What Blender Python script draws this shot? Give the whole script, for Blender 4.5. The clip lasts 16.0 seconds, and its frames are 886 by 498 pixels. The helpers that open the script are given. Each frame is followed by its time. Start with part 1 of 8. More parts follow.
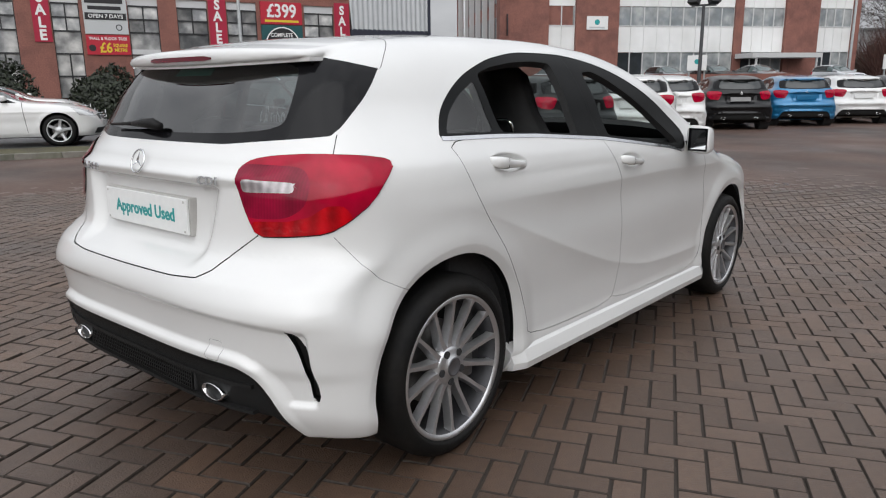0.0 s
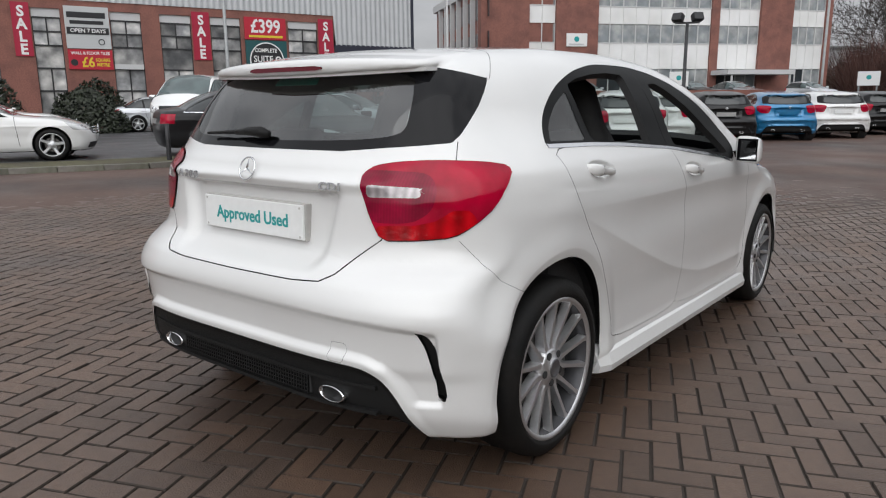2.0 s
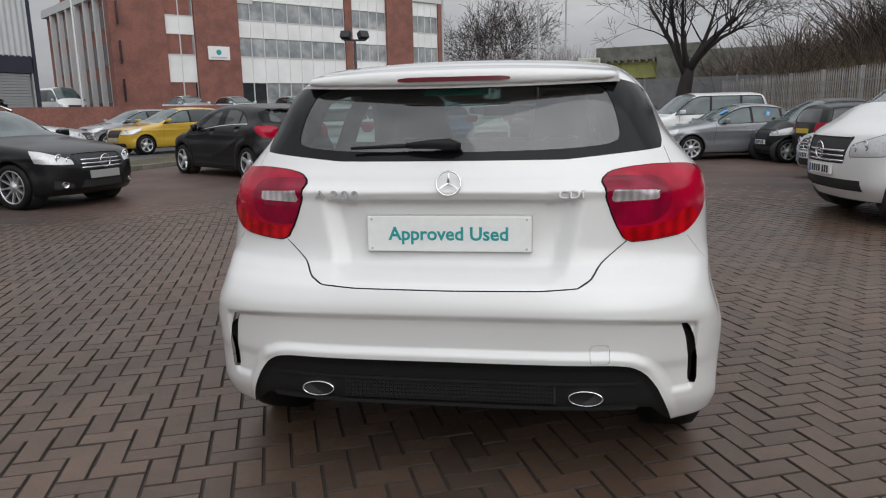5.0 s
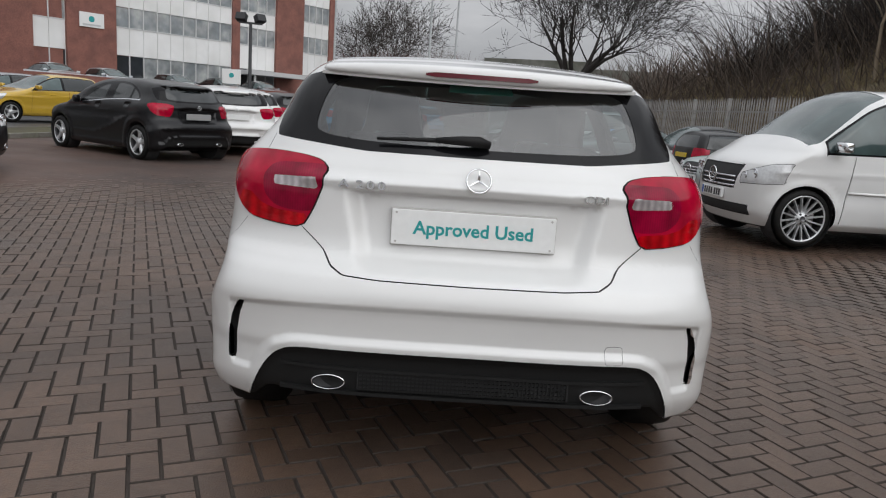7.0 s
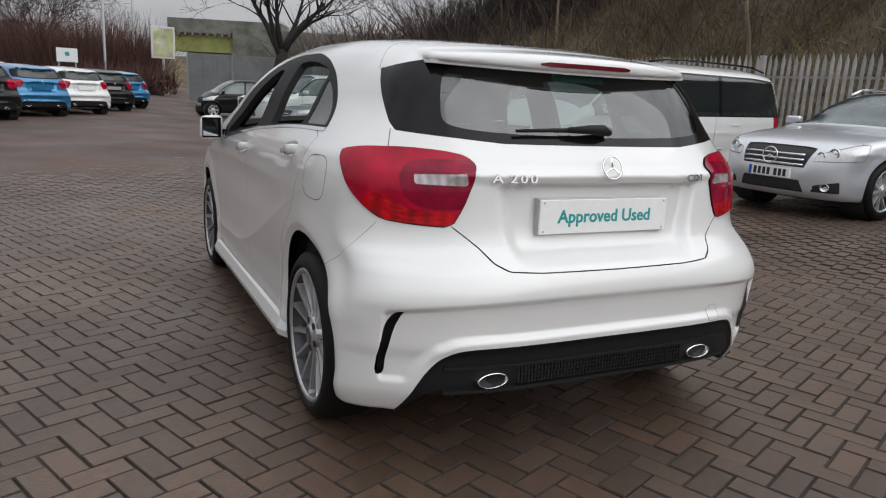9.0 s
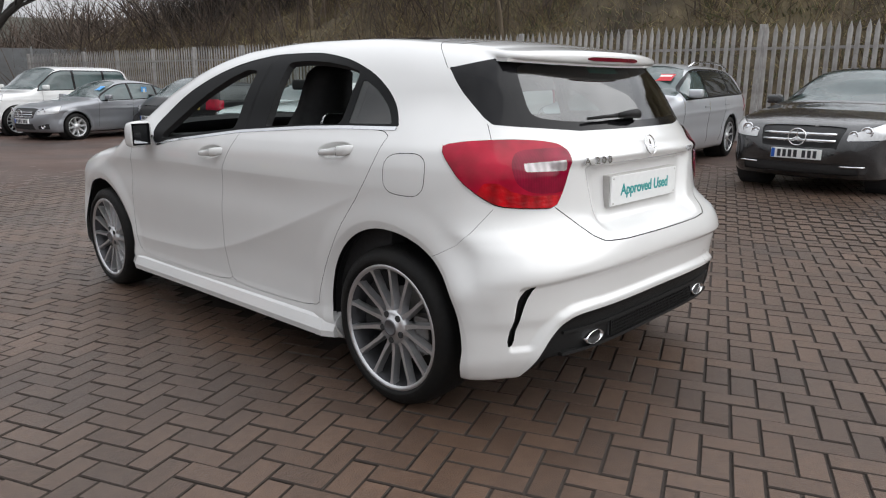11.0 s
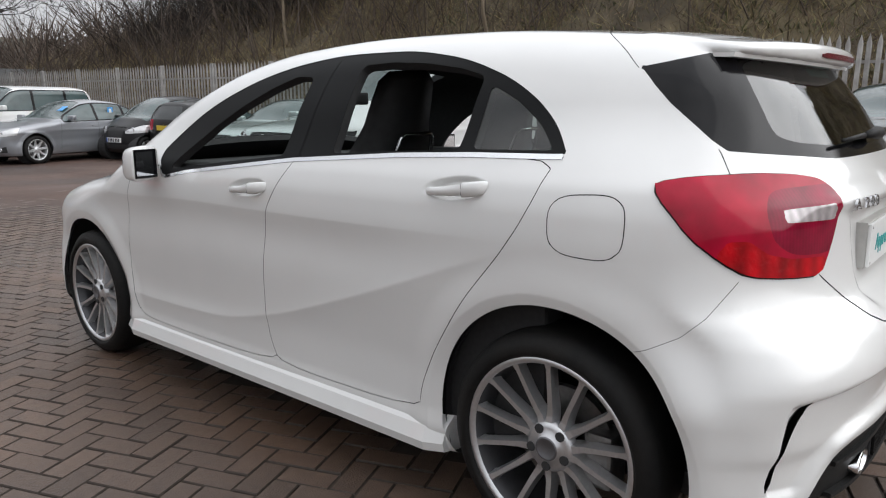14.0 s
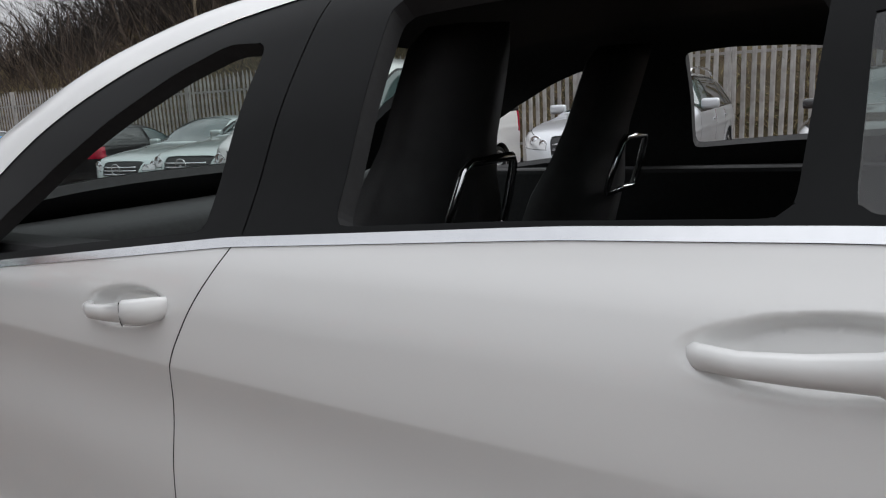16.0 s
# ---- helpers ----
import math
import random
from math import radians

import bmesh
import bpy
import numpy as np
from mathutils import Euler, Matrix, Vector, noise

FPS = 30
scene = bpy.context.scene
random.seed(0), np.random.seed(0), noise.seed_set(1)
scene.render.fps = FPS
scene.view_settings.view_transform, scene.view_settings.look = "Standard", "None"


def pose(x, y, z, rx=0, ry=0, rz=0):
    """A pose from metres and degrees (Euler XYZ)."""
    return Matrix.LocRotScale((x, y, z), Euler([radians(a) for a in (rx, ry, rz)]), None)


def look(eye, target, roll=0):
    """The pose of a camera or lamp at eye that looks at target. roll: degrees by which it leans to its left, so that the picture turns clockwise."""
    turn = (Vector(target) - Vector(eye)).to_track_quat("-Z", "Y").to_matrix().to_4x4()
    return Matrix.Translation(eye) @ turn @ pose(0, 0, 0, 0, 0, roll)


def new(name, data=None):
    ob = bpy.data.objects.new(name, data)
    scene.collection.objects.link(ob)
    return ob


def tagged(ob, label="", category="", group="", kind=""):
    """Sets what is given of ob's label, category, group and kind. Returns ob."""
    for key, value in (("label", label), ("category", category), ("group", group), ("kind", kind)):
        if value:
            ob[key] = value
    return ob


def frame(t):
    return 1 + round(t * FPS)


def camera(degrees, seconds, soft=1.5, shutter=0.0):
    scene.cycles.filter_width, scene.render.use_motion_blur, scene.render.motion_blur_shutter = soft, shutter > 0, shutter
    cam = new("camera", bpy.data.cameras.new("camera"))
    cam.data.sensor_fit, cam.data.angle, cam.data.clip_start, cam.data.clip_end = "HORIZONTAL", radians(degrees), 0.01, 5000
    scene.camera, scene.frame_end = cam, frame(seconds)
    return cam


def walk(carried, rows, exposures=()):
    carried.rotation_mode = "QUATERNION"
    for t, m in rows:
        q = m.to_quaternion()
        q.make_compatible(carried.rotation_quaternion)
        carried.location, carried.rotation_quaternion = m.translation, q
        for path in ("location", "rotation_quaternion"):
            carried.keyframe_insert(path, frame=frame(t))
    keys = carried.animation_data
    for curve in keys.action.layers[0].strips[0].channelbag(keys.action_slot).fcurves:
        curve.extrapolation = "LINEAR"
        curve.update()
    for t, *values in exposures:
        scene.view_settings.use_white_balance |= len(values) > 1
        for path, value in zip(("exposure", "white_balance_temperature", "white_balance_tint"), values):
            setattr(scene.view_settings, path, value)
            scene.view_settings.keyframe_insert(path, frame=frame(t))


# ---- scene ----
cam = camera(64.3, 16.0, soft=1.15)
PATH = [
    (0, (2.277, -1.719, 1.283), (1.026, -0.226, 0.83), -0.6),
    (0.5, (2.277, -1.716, 1.283), (1.025, -0.221, 0.84), -1.2),
    (1, (2.263, -1.721, 1.281), (1.004, -0.229, 0.847), -1.0),
    (1.5, (2.209, -1.786, 1.271), (0.969, -0.278, 0.839), 1.1),
    (2, (1.987, -2.042, 1.266), (0.781, -0.5, 0.854), -0.5),
    (2.5, (1.734, -2.231, 1.263), (0.563, -0.662, 0.858), 1.0),
    (3, (1.43, -2.4, 1.281), (0.406, -0.728, 0.883), 0.8),
    (3.5, (1.124, -2.611, 1.282), (0.259, -0.849, 0.899), -0.5),
    (4, (0.806, -2.722, 1.278), (0.124, -0.881, 0.896), -0.3),
    (4.2, (0.671, -2.739, 1.283), (0.095, -0.864, 0.895), -0.7),
    (6.3, (0.14, -2.771, 1.267), (-0.005, -0.815, 0.875), 0.8),
    (6.5, (0.102, -2.762, 1.267), (-0.021, -0.806, 0.87), 1.8),
    (7, (-0.15, -2.799, 1.258), (-0.101, -0.837, 0.875), 4.1),
    (7.5, (-0.454, -2.811, 1.267), (-0.243, -0.864, 0.858), 2.3),
    (8, (-0.792, -2.679, 1.278), (-0.344, -0.78, 0.842), 1.9),
    (8.5, (-1.17, -2.595, 1.266), (-0.542, -0.74, 0.86), 3.5),
    (9, (-1.531, -2.454, 1.264), (-0.673, -0.7, 0.832), 3.0),
    (9.5, (-1.82, -2.271, 1.269), (-0.793, -0.612, 0.828), 2.3),
    (10, (-2.167, -2.131, 1.26), (-0.988, -0.567, 0.856), 1.9),
    (10.2, (-2.285, -2.086, 1.272), (-1.044, -0.576, 0.847), 1.3),
    (12.3, (-2.79, -1.691, 1.292), (-1.278, -0.453, 0.862), 1.3),
    (12.5, (-2.787, -1.661, 1.286), (-1.283, -0.416, 0.853), 1.2),
    (13, (-2.68, -1.492, 1.264), (-1.199, -0.224, 0.818), 0.8),
    (13.5, (-2.521, -1.226, 1.28), (-1.081, 0.095, 0.855), 0.3),
    (14, (-2.347, -0.888, 1.25), (-0.859, 0.384, 0.84), 0.2),
    (14.5, (-2.126, -0.595, 1.223), (-0.622, 0.66, 0.817), -1.0),
    (15, (-1.869, -0.294, 1.226), (-0.395, 0.996, 0.823), -1.6),
    (15.5, (-1.655, -0.01, 1.227), (-0.143, 1.233, 0.818), -2.8),
    (16, (-1.459, 0.28, 1.221), (0.146, 1.408, 0.832), -2.7),
]
walk(cam, [(t, look(eye, target, roll)) for t, eye, target, roll in PATH],
     exposures=[(t, stops, 6360, 10) for t, stops in ((0.0, 0.36), (2.0, 0.30), (3.5, 0.20), (7.0, 0.10), (9.0, 0.26), (10.2, 0.42), (12.5, 0.79), (13.5, 0.71), (14.5, 0.51), (16.0, 0.42))])

# ---- light: a grey winter sky ----
world = bpy.data.worlds.new("overcast_sky")
scene.world = world
world.use_nodes = True
wn, wl = world.node_tree.nodes, world.node_tree.links
wn.clear()
w_out, w_bg = wn.new("ShaderNodeOutputWorld"), wn.new("ShaderNodeBackground")
sky = wn.new("ShaderNodeTexSky")
sky.sky_type, sky.sun_disc = "NISHITA", False
sky.sun_elevation, sky.sun_rotation = radians(32), radians(150)
sky.air_density, sky.dust_density = 1.0, 3.0
grey = wn.new("ShaderNodeHueSaturation")
grey.inputs["Saturation"].default_value, grey.inputs["Value"].default_value = 0.12, 1.0
coord, cloud = wn.new("ShaderNodeTexCoord"), wn.new("ShaderNodeTexNoise")
squash = wn.new("ShaderNodeMapping")
squash.inputs["Scale"].default_value = (1.6, 1.6, 5.0)
cloud.inputs["Scale"].default_value, cloud.inputs["Detail"].default_value, cloud.inputs["Roughness"].default_value = 2.2, 6, 0.55
ramp = wn.new("ShaderNodeValToRGB")
ramp.color_ramp.elements[0].position, ramp.color_ramp.elements[0].color = 0.32, (4.6, 4.7, 4.9, 1)
ramp.color_ramp.elements[1].position, ramp.color_ramp.elements[1].color = 0.72, (7.4, 7.4, 7.5, 1)
veil = wn.new("ShaderNodeMix")
veil.data_type = "RGBA"
veil.inputs[0].default_value = 0.82
wl.new(sky.outputs[0], grey.inputs["Color"])
wl.new(coord.outputs["Generated"], squash.inputs["Vector"])
wl.new(squash.outputs[0], cloud.inputs["Vector"])
wl.new(cloud.outputs["Fac"], ramp.inputs[0])
wl.new(grey.outputs[0], veil.inputs[6])
wl.new(ramp.outputs[0], veil.inputs[7])
# an overcast sky is brighter overhead than at the horizon
parts = wn.new("ShaderNodeSeparateXYZ")
lift, dome = wn.new("ShaderNodeMapRange"), wn.new("ShaderNodeVectorMath")
lift.inputs[1].default_value, lift.inputs[2].default_value = 0.0, 1.0
lift.inputs[3].default_value, lift.inputs[4].default_value = 0.55, 1.65
dome.operation = "MULTIPLY"
wl.new(coord.outputs["Generated"], parts.inputs[0])
wl.new(parts.outputs["Z"], lift.inputs[0])
wl.new(veil.outputs[2], dome.inputs[0])
wl.new(lift.outputs[0], dome.inputs[1])
side = wn.new("ShaderNodeVectorMath")
side.operation, side.inputs[1].default_value = "DOT_PRODUCT", (0.80, -0.55, 0.25)
glow, bright = wn.new("ShaderNodeMapRange"), wn.new("ShaderNodeVectorMath")
glow.inputs[1].default_value, glow.inputs[2].default_value = -1.0, 1.0
glow.inputs[3].default_value, glow.inputs[4].default_value = 0.80, 1.20
bright.operation = "MULTIPLY"
wl.new(coord.outputs["Generated"], side.inputs[0])
wl.new(side.outputs["Value"], glow.inputs[0])
wl.new(dome.outputs[0], bright.inputs[0])
wl.new(glow.outputs[0], bright.inputs[1])
wl.new(bright.outputs[0], w_bg.inputs["Color"])
wl.new(w_bg.outputs[0], w_out.inputs[0])
w_bg.inputs["Strength"].default_value = 0.12
sun_data = bpy.data.lights.new("sun", "SUN")
sun_data.energy, sun_data.angle, sun_data.color = 0.9, radians(80), (1.0, 0.98, 0.95)
sun = new("sun", sun_data)
sun.matrix_world = look((20, -30, 26), (0, 0, 0))

# ---- materials ----
def material(name, color=(0.5, 0.5, 0.5), rough=0.5, metal=0.0, coat=0.0, spread=0.0, scale=40.0, bump=0.0, bump_scale=200.0, stain=None,
             stain_scale=3.0, random_by=None, random_amount=0.0, rough_spread=0.0, transmission=0.0, alpha=1.0, ior=1.5):
    """A procedural surface: base colour, fine grain, larger stains, relief, and a shift from piece to piece."""
    m = bpy.data.materials.new(name)
    m.use_nodes = True
    n, k = m.node_tree.nodes, m.node_tree.links
    p = n["Principled BSDF"]
    p.inputs["Roughness"].default_value, p.inputs["Metallic"].default_value = rough, metal
    p.inputs["Coat Weight"].default_value, p.inputs["Coat Roughness"].default_value = coat, 0.03
    p.inputs["Transmission Weight"].default_value, p.inputs["IOR"].default_value = transmission, ior
    p.inputs["Alpha"].default_value = alpha
    tex = n.new("ShaderNodeTexCoord")
    base = n.new("ShaderNodeRGB")
    base.outputs[0].default_value = (*color, 1)
    col = base.outputs[0]

    def noise_tex(sc, detail=4.0):
        t = n.new("ShaderNodeTexNoise")
        t.inputs["Scale"].default_value, t.inputs["Detail"].default_value = sc, detail
        k.new(tex.outputs["Object"], t.inputs["Vector"])
        return t.outputs["Fac"]

    def mix(fac, a, b):
        x = n.new("ShaderNodeMix")
        x.data_type = "RGBA"
        if isinstance(fac, float):
            x.inputs[0].default_value = fac
        else:
            k.new(fac, x.inputs[0])
        for v, i in ((a, 6), (b, 7)):
            if isinstance(v, tuple):
                x.inputs[i].default_value = (*v, 1)
            else:
                k.new(v, x.inputs[i])
        return x.outputs[2]

    def span(v, a, b, c, d):
        r = n.new("ShaderNodeMapRange")
        k.new(v, r.inputs[0])
        for i, q in enumerate((a, b, c, d)):
            r.inputs[i + 1].default_value = q
        return r.outputs[0]

    def value(c, v):
        h = n.new("ShaderNodeHueSaturation")
        k.new(c, h.inputs["Color"])
        k.new(v, h.inputs["Value"])
        return h.outputs[0]

    if stain:
        col = mix(span(noise_tex(stain_scale, 6.0), 0.42, 0.68, 0.0, 1.0), col, stain)
    if spread:
        col = value(col, span(noise_tex(scale), 0.25, 0.75, 1 - spread, 1 + spread))
    if random_by:
        info = n.new("ShaderNodeObjectInfo" if random_by == "object" else "ShaderNodeNewGeometry")
        r = info.outputs["Random" if random_by == "object" else "Random Per Island"]
        col = value(col, span(r, 0, 1, 1 - random_amount, 1 + random_amount))
    k.new(col, p.inputs["Base Color"])
    if rough_spread:
        k.new(span(noise_tex(stain_scale * 1.7), 0.3, 0.7, rough - rough_spread, rough + rough_spread), p.inputs["Roughness"])
    if bump:
        b = n.new("ShaderNodeBump")
        b.inputs["Strength"].default_value, b.inputs["Distance"].default_value = bump, 0.01
        k.new(noise_tex(bump_scale), b.inputs["Height"])
        k.new(b.outputs[0], p.inputs["Normal"])
    return m


def pane_material(name, color, share, rough=0.02):
    """Thin glass: a tinted see-through sheet under a mirror gloss."""
    m = bpy.data.materials.new(name)
    m.use_nodes = True
    n, k = m.node_tree.nodes, m.node_tree.links
    n.clear()
    out, see, gloss, add = (n.new("ShaderNode" + s) for s in ("OutputMaterial", "BsdfTransparent", "BsdfGlossy", "MixShader"))
    facing, fres = n.new("ShaderNodeLayerWeight"), n.new("ShaderNodeMath")
    facing.inputs["Blend"].default_value = 0.5
    fres.operation = "POWER"
    fres.inputs[1].default_value = 4.0
    k.new(facing.outputs["Facing"], fres.inputs[0])
    boost = n.new("ShaderNodeMath")
    boost.operation, boost.use_clamp = "MULTIPLY_ADD", True
    boost.inputs[1].default_value, boost.inputs[2].default_value = 0.85, 0.04 + share
    see.inputs["Color"].default_value = (*color, 1)
    gloss.inputs["Roughness"].default_value = rough
    k.new(fres.outputs[0], boost.inputs[0])
    k.new(boost.outputs[0], add.inputs[0])
    k.new(see.outputs[0], add.inputs[1])
    k.new(gloss.outputs[0], add.inputs[2])
    k.new(add.outputs[0], out.inputs[0])
    return m


def paint(name, color, flake=0.0, spread=0.02):
    return material(name, color, rough=0.32, metal=flake, coat=1.0, spread=spread, scale=3.0, bump=0.004, bump_scale=900)


WHITE = paint("white_paint", (0.71, 0.71, 0.70))
BLACK_PAINT = paint("black_paint", (0.008, 0.008, 0.009))
BLUE_PAINT = paint("blue_paint", (0.015, 0.17, 0.36), 0.35)
SILVER_PAINT = paint("silver_paint", (0.60, 0.62, 0.65), 0.4)
GREY_PAINT = paint("grey_paint", (0.26, 0.27, 0.29), 0.5)
PALE_PAINT = paint("pale_green_silver_paint", (0.46, 0.53, 0.52), 0.4)
YELLOW_PAINT = paint("yellow_paint", (0.52, 0.33, 0.03), 0.1)
GLOSS_BLACK = material("gloss_black_trim", (0.006, 0.006, 0.007), 0.12)
BLACK_PLASTIC = material("black_plastic", (0.012, 0.012, 0.012), 0.55, spread=0.15, scale=300, bump=0.15, bump_scale=900)
SATIN_BLACK = material("satin_black_frame", (0.008, 0.0085, 0.009), 0.5, spread=0.08)
CABIN_BLACK = material("cabin_black", (0.026, 0.026, 0.027), 0.8, spread=0.2, scale=60)
LEATHER = material("black_seat_cover", (0.028, 0.028, 0.029), 0.55, spread=0.2, scale=30, bump=0.2, bump_scale=500)
RUBBER = material("tyre_rubber", (0.007, 0.007, 0.007), 0.6, spread=0.2, scale=60, bump=0.2, bump_scale=400, stain=(0.012, 0.011, 0.010), stain_scale=9)
CHROME = material("chrome", (0.78, 0.79, 0.80), 0.10, 1.0, spread=0.03)
BRIGHT_TRIM = material("polished_trim", (0.72, 0.73, 0.75), 0.22, 1.0, spread=0.03)
RIM_FACE = material("machined_alloy", (0.60, 0.60, 0.61), 0.34, 0.85, spread=0.06, scale=120)
RIM_DARK = material("grey_alloy", (0.17, 0.17, 0.18), 0.4, 0.7, spread=0.1, scale=60)
# darker than the alloy: the shade behind the spokes is put into the colour
RIM_SHADED = material("dark_rim_barrel", (0.07, 0.07, 0.075), 0.45, 0.6, spread=0.12, scale=40)
RIM_SILVER = material("silver_alloy", (0.60, 0.61, 0.62), 0.34, 0.6, spread=0.06)
BRAKE = material("brake_disc_steel", (0.20, 0.195, 0.19), 0.4, 0.8, spread=0.2, scale=50)
LAMP_RED = material("red_lamp_lens", (0.34, 0.001, 0.022), 0.08, spread=0.35, scale=10)
LAMP_DEEP = material("dark_red_lamp_lens", (0.21, 0.001, 0.022), 0.08, spread=0.40, scale=14)
LAMP_FACET = material("faceted_lamp_lens", (0.44, 0.001, 0.006), 0.08, spread=0.45, scale=13, bump=0.2, bump_scale=45)
for lens in (LAMP_RED, LAMP_DEEP, LAMP_FACET):
    lens.node_tree.nodes["Principled BSDF"].inputs["Specular IOR Level"].default_value = 0.33
for dull in (SATIN_BLACK, BLACK_PAINT, BLACK_PLASTIC, RUBBER, GLOSS_BLACK):
    dull.node_tree.nodes["Principled BSDF"].inputs["Specular IOR Level"].default_value = 0.2
SATIN_BLACK.node_tree.nodes["Principled BSDF"].inputs["Specular IOR Level"].default_value = 0.1
BLACK_PAINT.node_tree.nodes["Principled BSDF"].inputs["Coat Weight"].default_value = 0.35
WET_BLACK = material("wet_black_paint", (0.008, 0.008, 0.009), 0.2, coat=1.0, spread=0.3, scale=8, stain=(0.035, 0.036, 0.038), stain_scale=5, bump=0.05, bump_scale=120)
STICKER_RED = material("red_window_sticker", (0.55, 0.02, 0.03), 0.5)
STICKER_BLUE = material("blue_window_sticker", (0.10, 0.35, 0.72), 0.5)
LAMP_DARK = material("dark_brake_lamp", (0.11, 0.004, 0.012), 0.15, spread=0.1)
SCRIPT = material("silver_letters", (0.58, 0.58, 0.59), 0.22, 0.95, spread=0.05)
LAMP_CLEAR = material("clear_lamp_lens", (0.50, 0.46, 0.47), 0.14, 0.35, coat=0.6, spread=0.35, scale=24)


def ribbed(m, pitch, low):
    """Fine upright ribs moulded into a lamp lens: the colour swings between low and full from rib to rib."""
    n, k = m.node_tree.nodes, m.node_tree.links
    p = n["Principled BSDF"]
    was = p.inputs["Base Color"].links[0].from_socket
    tex, wave, r, h = n.new("ShaderNodeTexCoord"), n.new("ShaderNodeTexWave"), n.new("ShaderNodeMapRange"), n.new("ShaderNodeHueSaturation")
    wave.inputs["Scale"].default_value = 0.314 / pitch
    k.new(tex.outputs["Object"], wave.inputs["Vector"])
    k.new(wave.outputs["Fac"], r.inputs[0])
    r.inputs[3].default_value, r.inputs[4].default_value = low, 1.0
    k.new(r.outputs[0], h.inputs["Value"])
    k.new(was, h.inputs["Color"])
    k.new(h.outputs[0], p.inputs["Base Color"])


ribbed(LAMP_DEEP, 0.009, 0.86)
ribbed(LAMP_FACET, 0.045, 0.60)
ribbed(LAMP_CLEAR, 0.026, 0.70)
HEAD_LAMP = material("headlamp_lens", (0.58, 0.585, 0.59), 0.12, 0.25, coat=1.0, spread=0.14, scale=30)
PLATE_WHITE = material("white_plate", (0.80, 0.81, 0.80), 0.35, coat=0.3, spread=0.03)
HOLDER_GREY = material("pale_grey_plastic", (0.46, 0.45, 0.43), 0.4, spread=0.08)
PLATE_GREY = material("grey_plate", (0.32, 0.32, 0.32), 0.45, spread=0.05)
PLATE_BLUE = material("blue_plate_band", (0.02, 0.10, 0.42), 0.35)
PLATE_YELLOW = material("yellow_plate", (0.62, 0.45, 0.04), 0.35, spread=0.03)
TEAL = material("teal_lettering", (0.015, 0.30, 0.30), 0.4, spread=0.03)
INK = material("dark_lettering", (0.02, 0.02, 0.025), 0.5)
STICKER_GREEN = material("green_window_sticker", (0.10, 0.74, 0.58), 0.5)
TINTED = pane_material("tinted_rear_glass", (0.17, 0.23, 0.22), 0.10)
QUARTER = pane_material("tinted_side_glass", (0.33, 0.39, 0.37), 0.03)
CLEAR_GLASS = pane_material("clear_car_glass", (0.75, 0.82, 0.80), 0.03)
DARK_GLASS = material("dark_car_glass", (0.012, 0.016, 0.017), 0.04, coat=0.5, spread=0.2, scale=2)
SCREEN_GLASS = material("windscreen_glass", (0.05, 0.075, 0.075), 0.04, coat=0.5, spread=0.35, scale=2)


# ---- curves and the shape of the car ----
def curve(points):
    """A smooth curve through (u, v) points, as a function of u (monotone cubic)."""
    u, v = np.array(points, float).T
    h, d = np.diff(u), np.diff(v) / np.diff(u)
    m = np.zeros(len(u))
    w1, w2 = 2 * h[1:] + h[:-1], h[1:] + 2 * h[:-1]
    same = d[:-1] * d[1:] > 0
    with np.errstate(divide="ignore", invalid="ignore"):
        m[1:-1] = np.where(same, (w1 + w2) / (w1 / d[:-1] + w2 / d[1:]), 0)
    m[0], m[-1] = d[0], d[-1]

    def at(x):
        x = np.clip(x, u[0], u[-1])
        i = np.clip(np.searchsorted(u, x) - 1, 0, len(h) - 1)
        s = (x - u[i]) / h[i]
        return ((1 + 2 * s) * (1 - s) ** 2 * v[i] + s * (1 - s) ** 2 * h[i] * m[i]
                + s * s * (3 - 2 * s) * v[i + 1] + s * s * (s - 1) * h[i] * m[i + 1])
    return at


def smax(a, b, k):
    h = np.maximum(k - np.abs(a - b), 0) / k
    return np.maximum(a, b) + h * h * k / 4


def step(a, b, x):
    s = np.clip((x - a) / (b - a), 0, 1)
    return s * s * (3 - 2 * s)


def bell(x, w):
    return np.exp(-(x / w) ** 2)


# the hatchback's body: x to its right, y ahead from the rear axle, z up from the ground
ROOF = curve([(-0.75, 1.27), (-0.44, 1.344), (-0.30, 1.368), (0.0, 1.411), (0.5, 1.451), (0.9, 1.460), (1.3, 1.444), (1.55, 1.406),
              (1.9, 1.292), (2.3, 1.075), (2.48, 0.985), (2.8, 0.925), (3.15, 0.83), (3.38, 0.70), (3.52, 0.5)])
SIDE = curve([(0.14, 0.80), (0.20, 0.845), (0.27, 0.868), (0.33, 0.862), (0.42, 0.862), (0.55, 0.872), (0.70, 0.886), (0.84, 0.889), (0.92, 0.882),
              (0.99, 0.862), (1.04, 0.836), (1.10, 0.808), (1.20, 0.768), (1.30, 0.712), (1.38, 0.656), (1.46, 0.585)])
PLAN = curve([(-0.85, 0.155), (-0.6, 0.085), (-0.4, 0.042), (-0.2, 0.012), (0.0, -0.004), (0.3, 0.004), (0.8, 0.006), (1.6, 0.004), (2.3, 0.006),
              (2.7, 0.008), (3.0, 0.035), (3.3, 0.11), (3.55, 0.26)])
CABIN = curve([(-0.8, 0.18), (-0.5, 0.13), (-0.25, 0.085), (0.1, 0.045), (0.6, 0.008), (1.2, 0.0), (2.0, 0.02), (2.5, 0.06)])
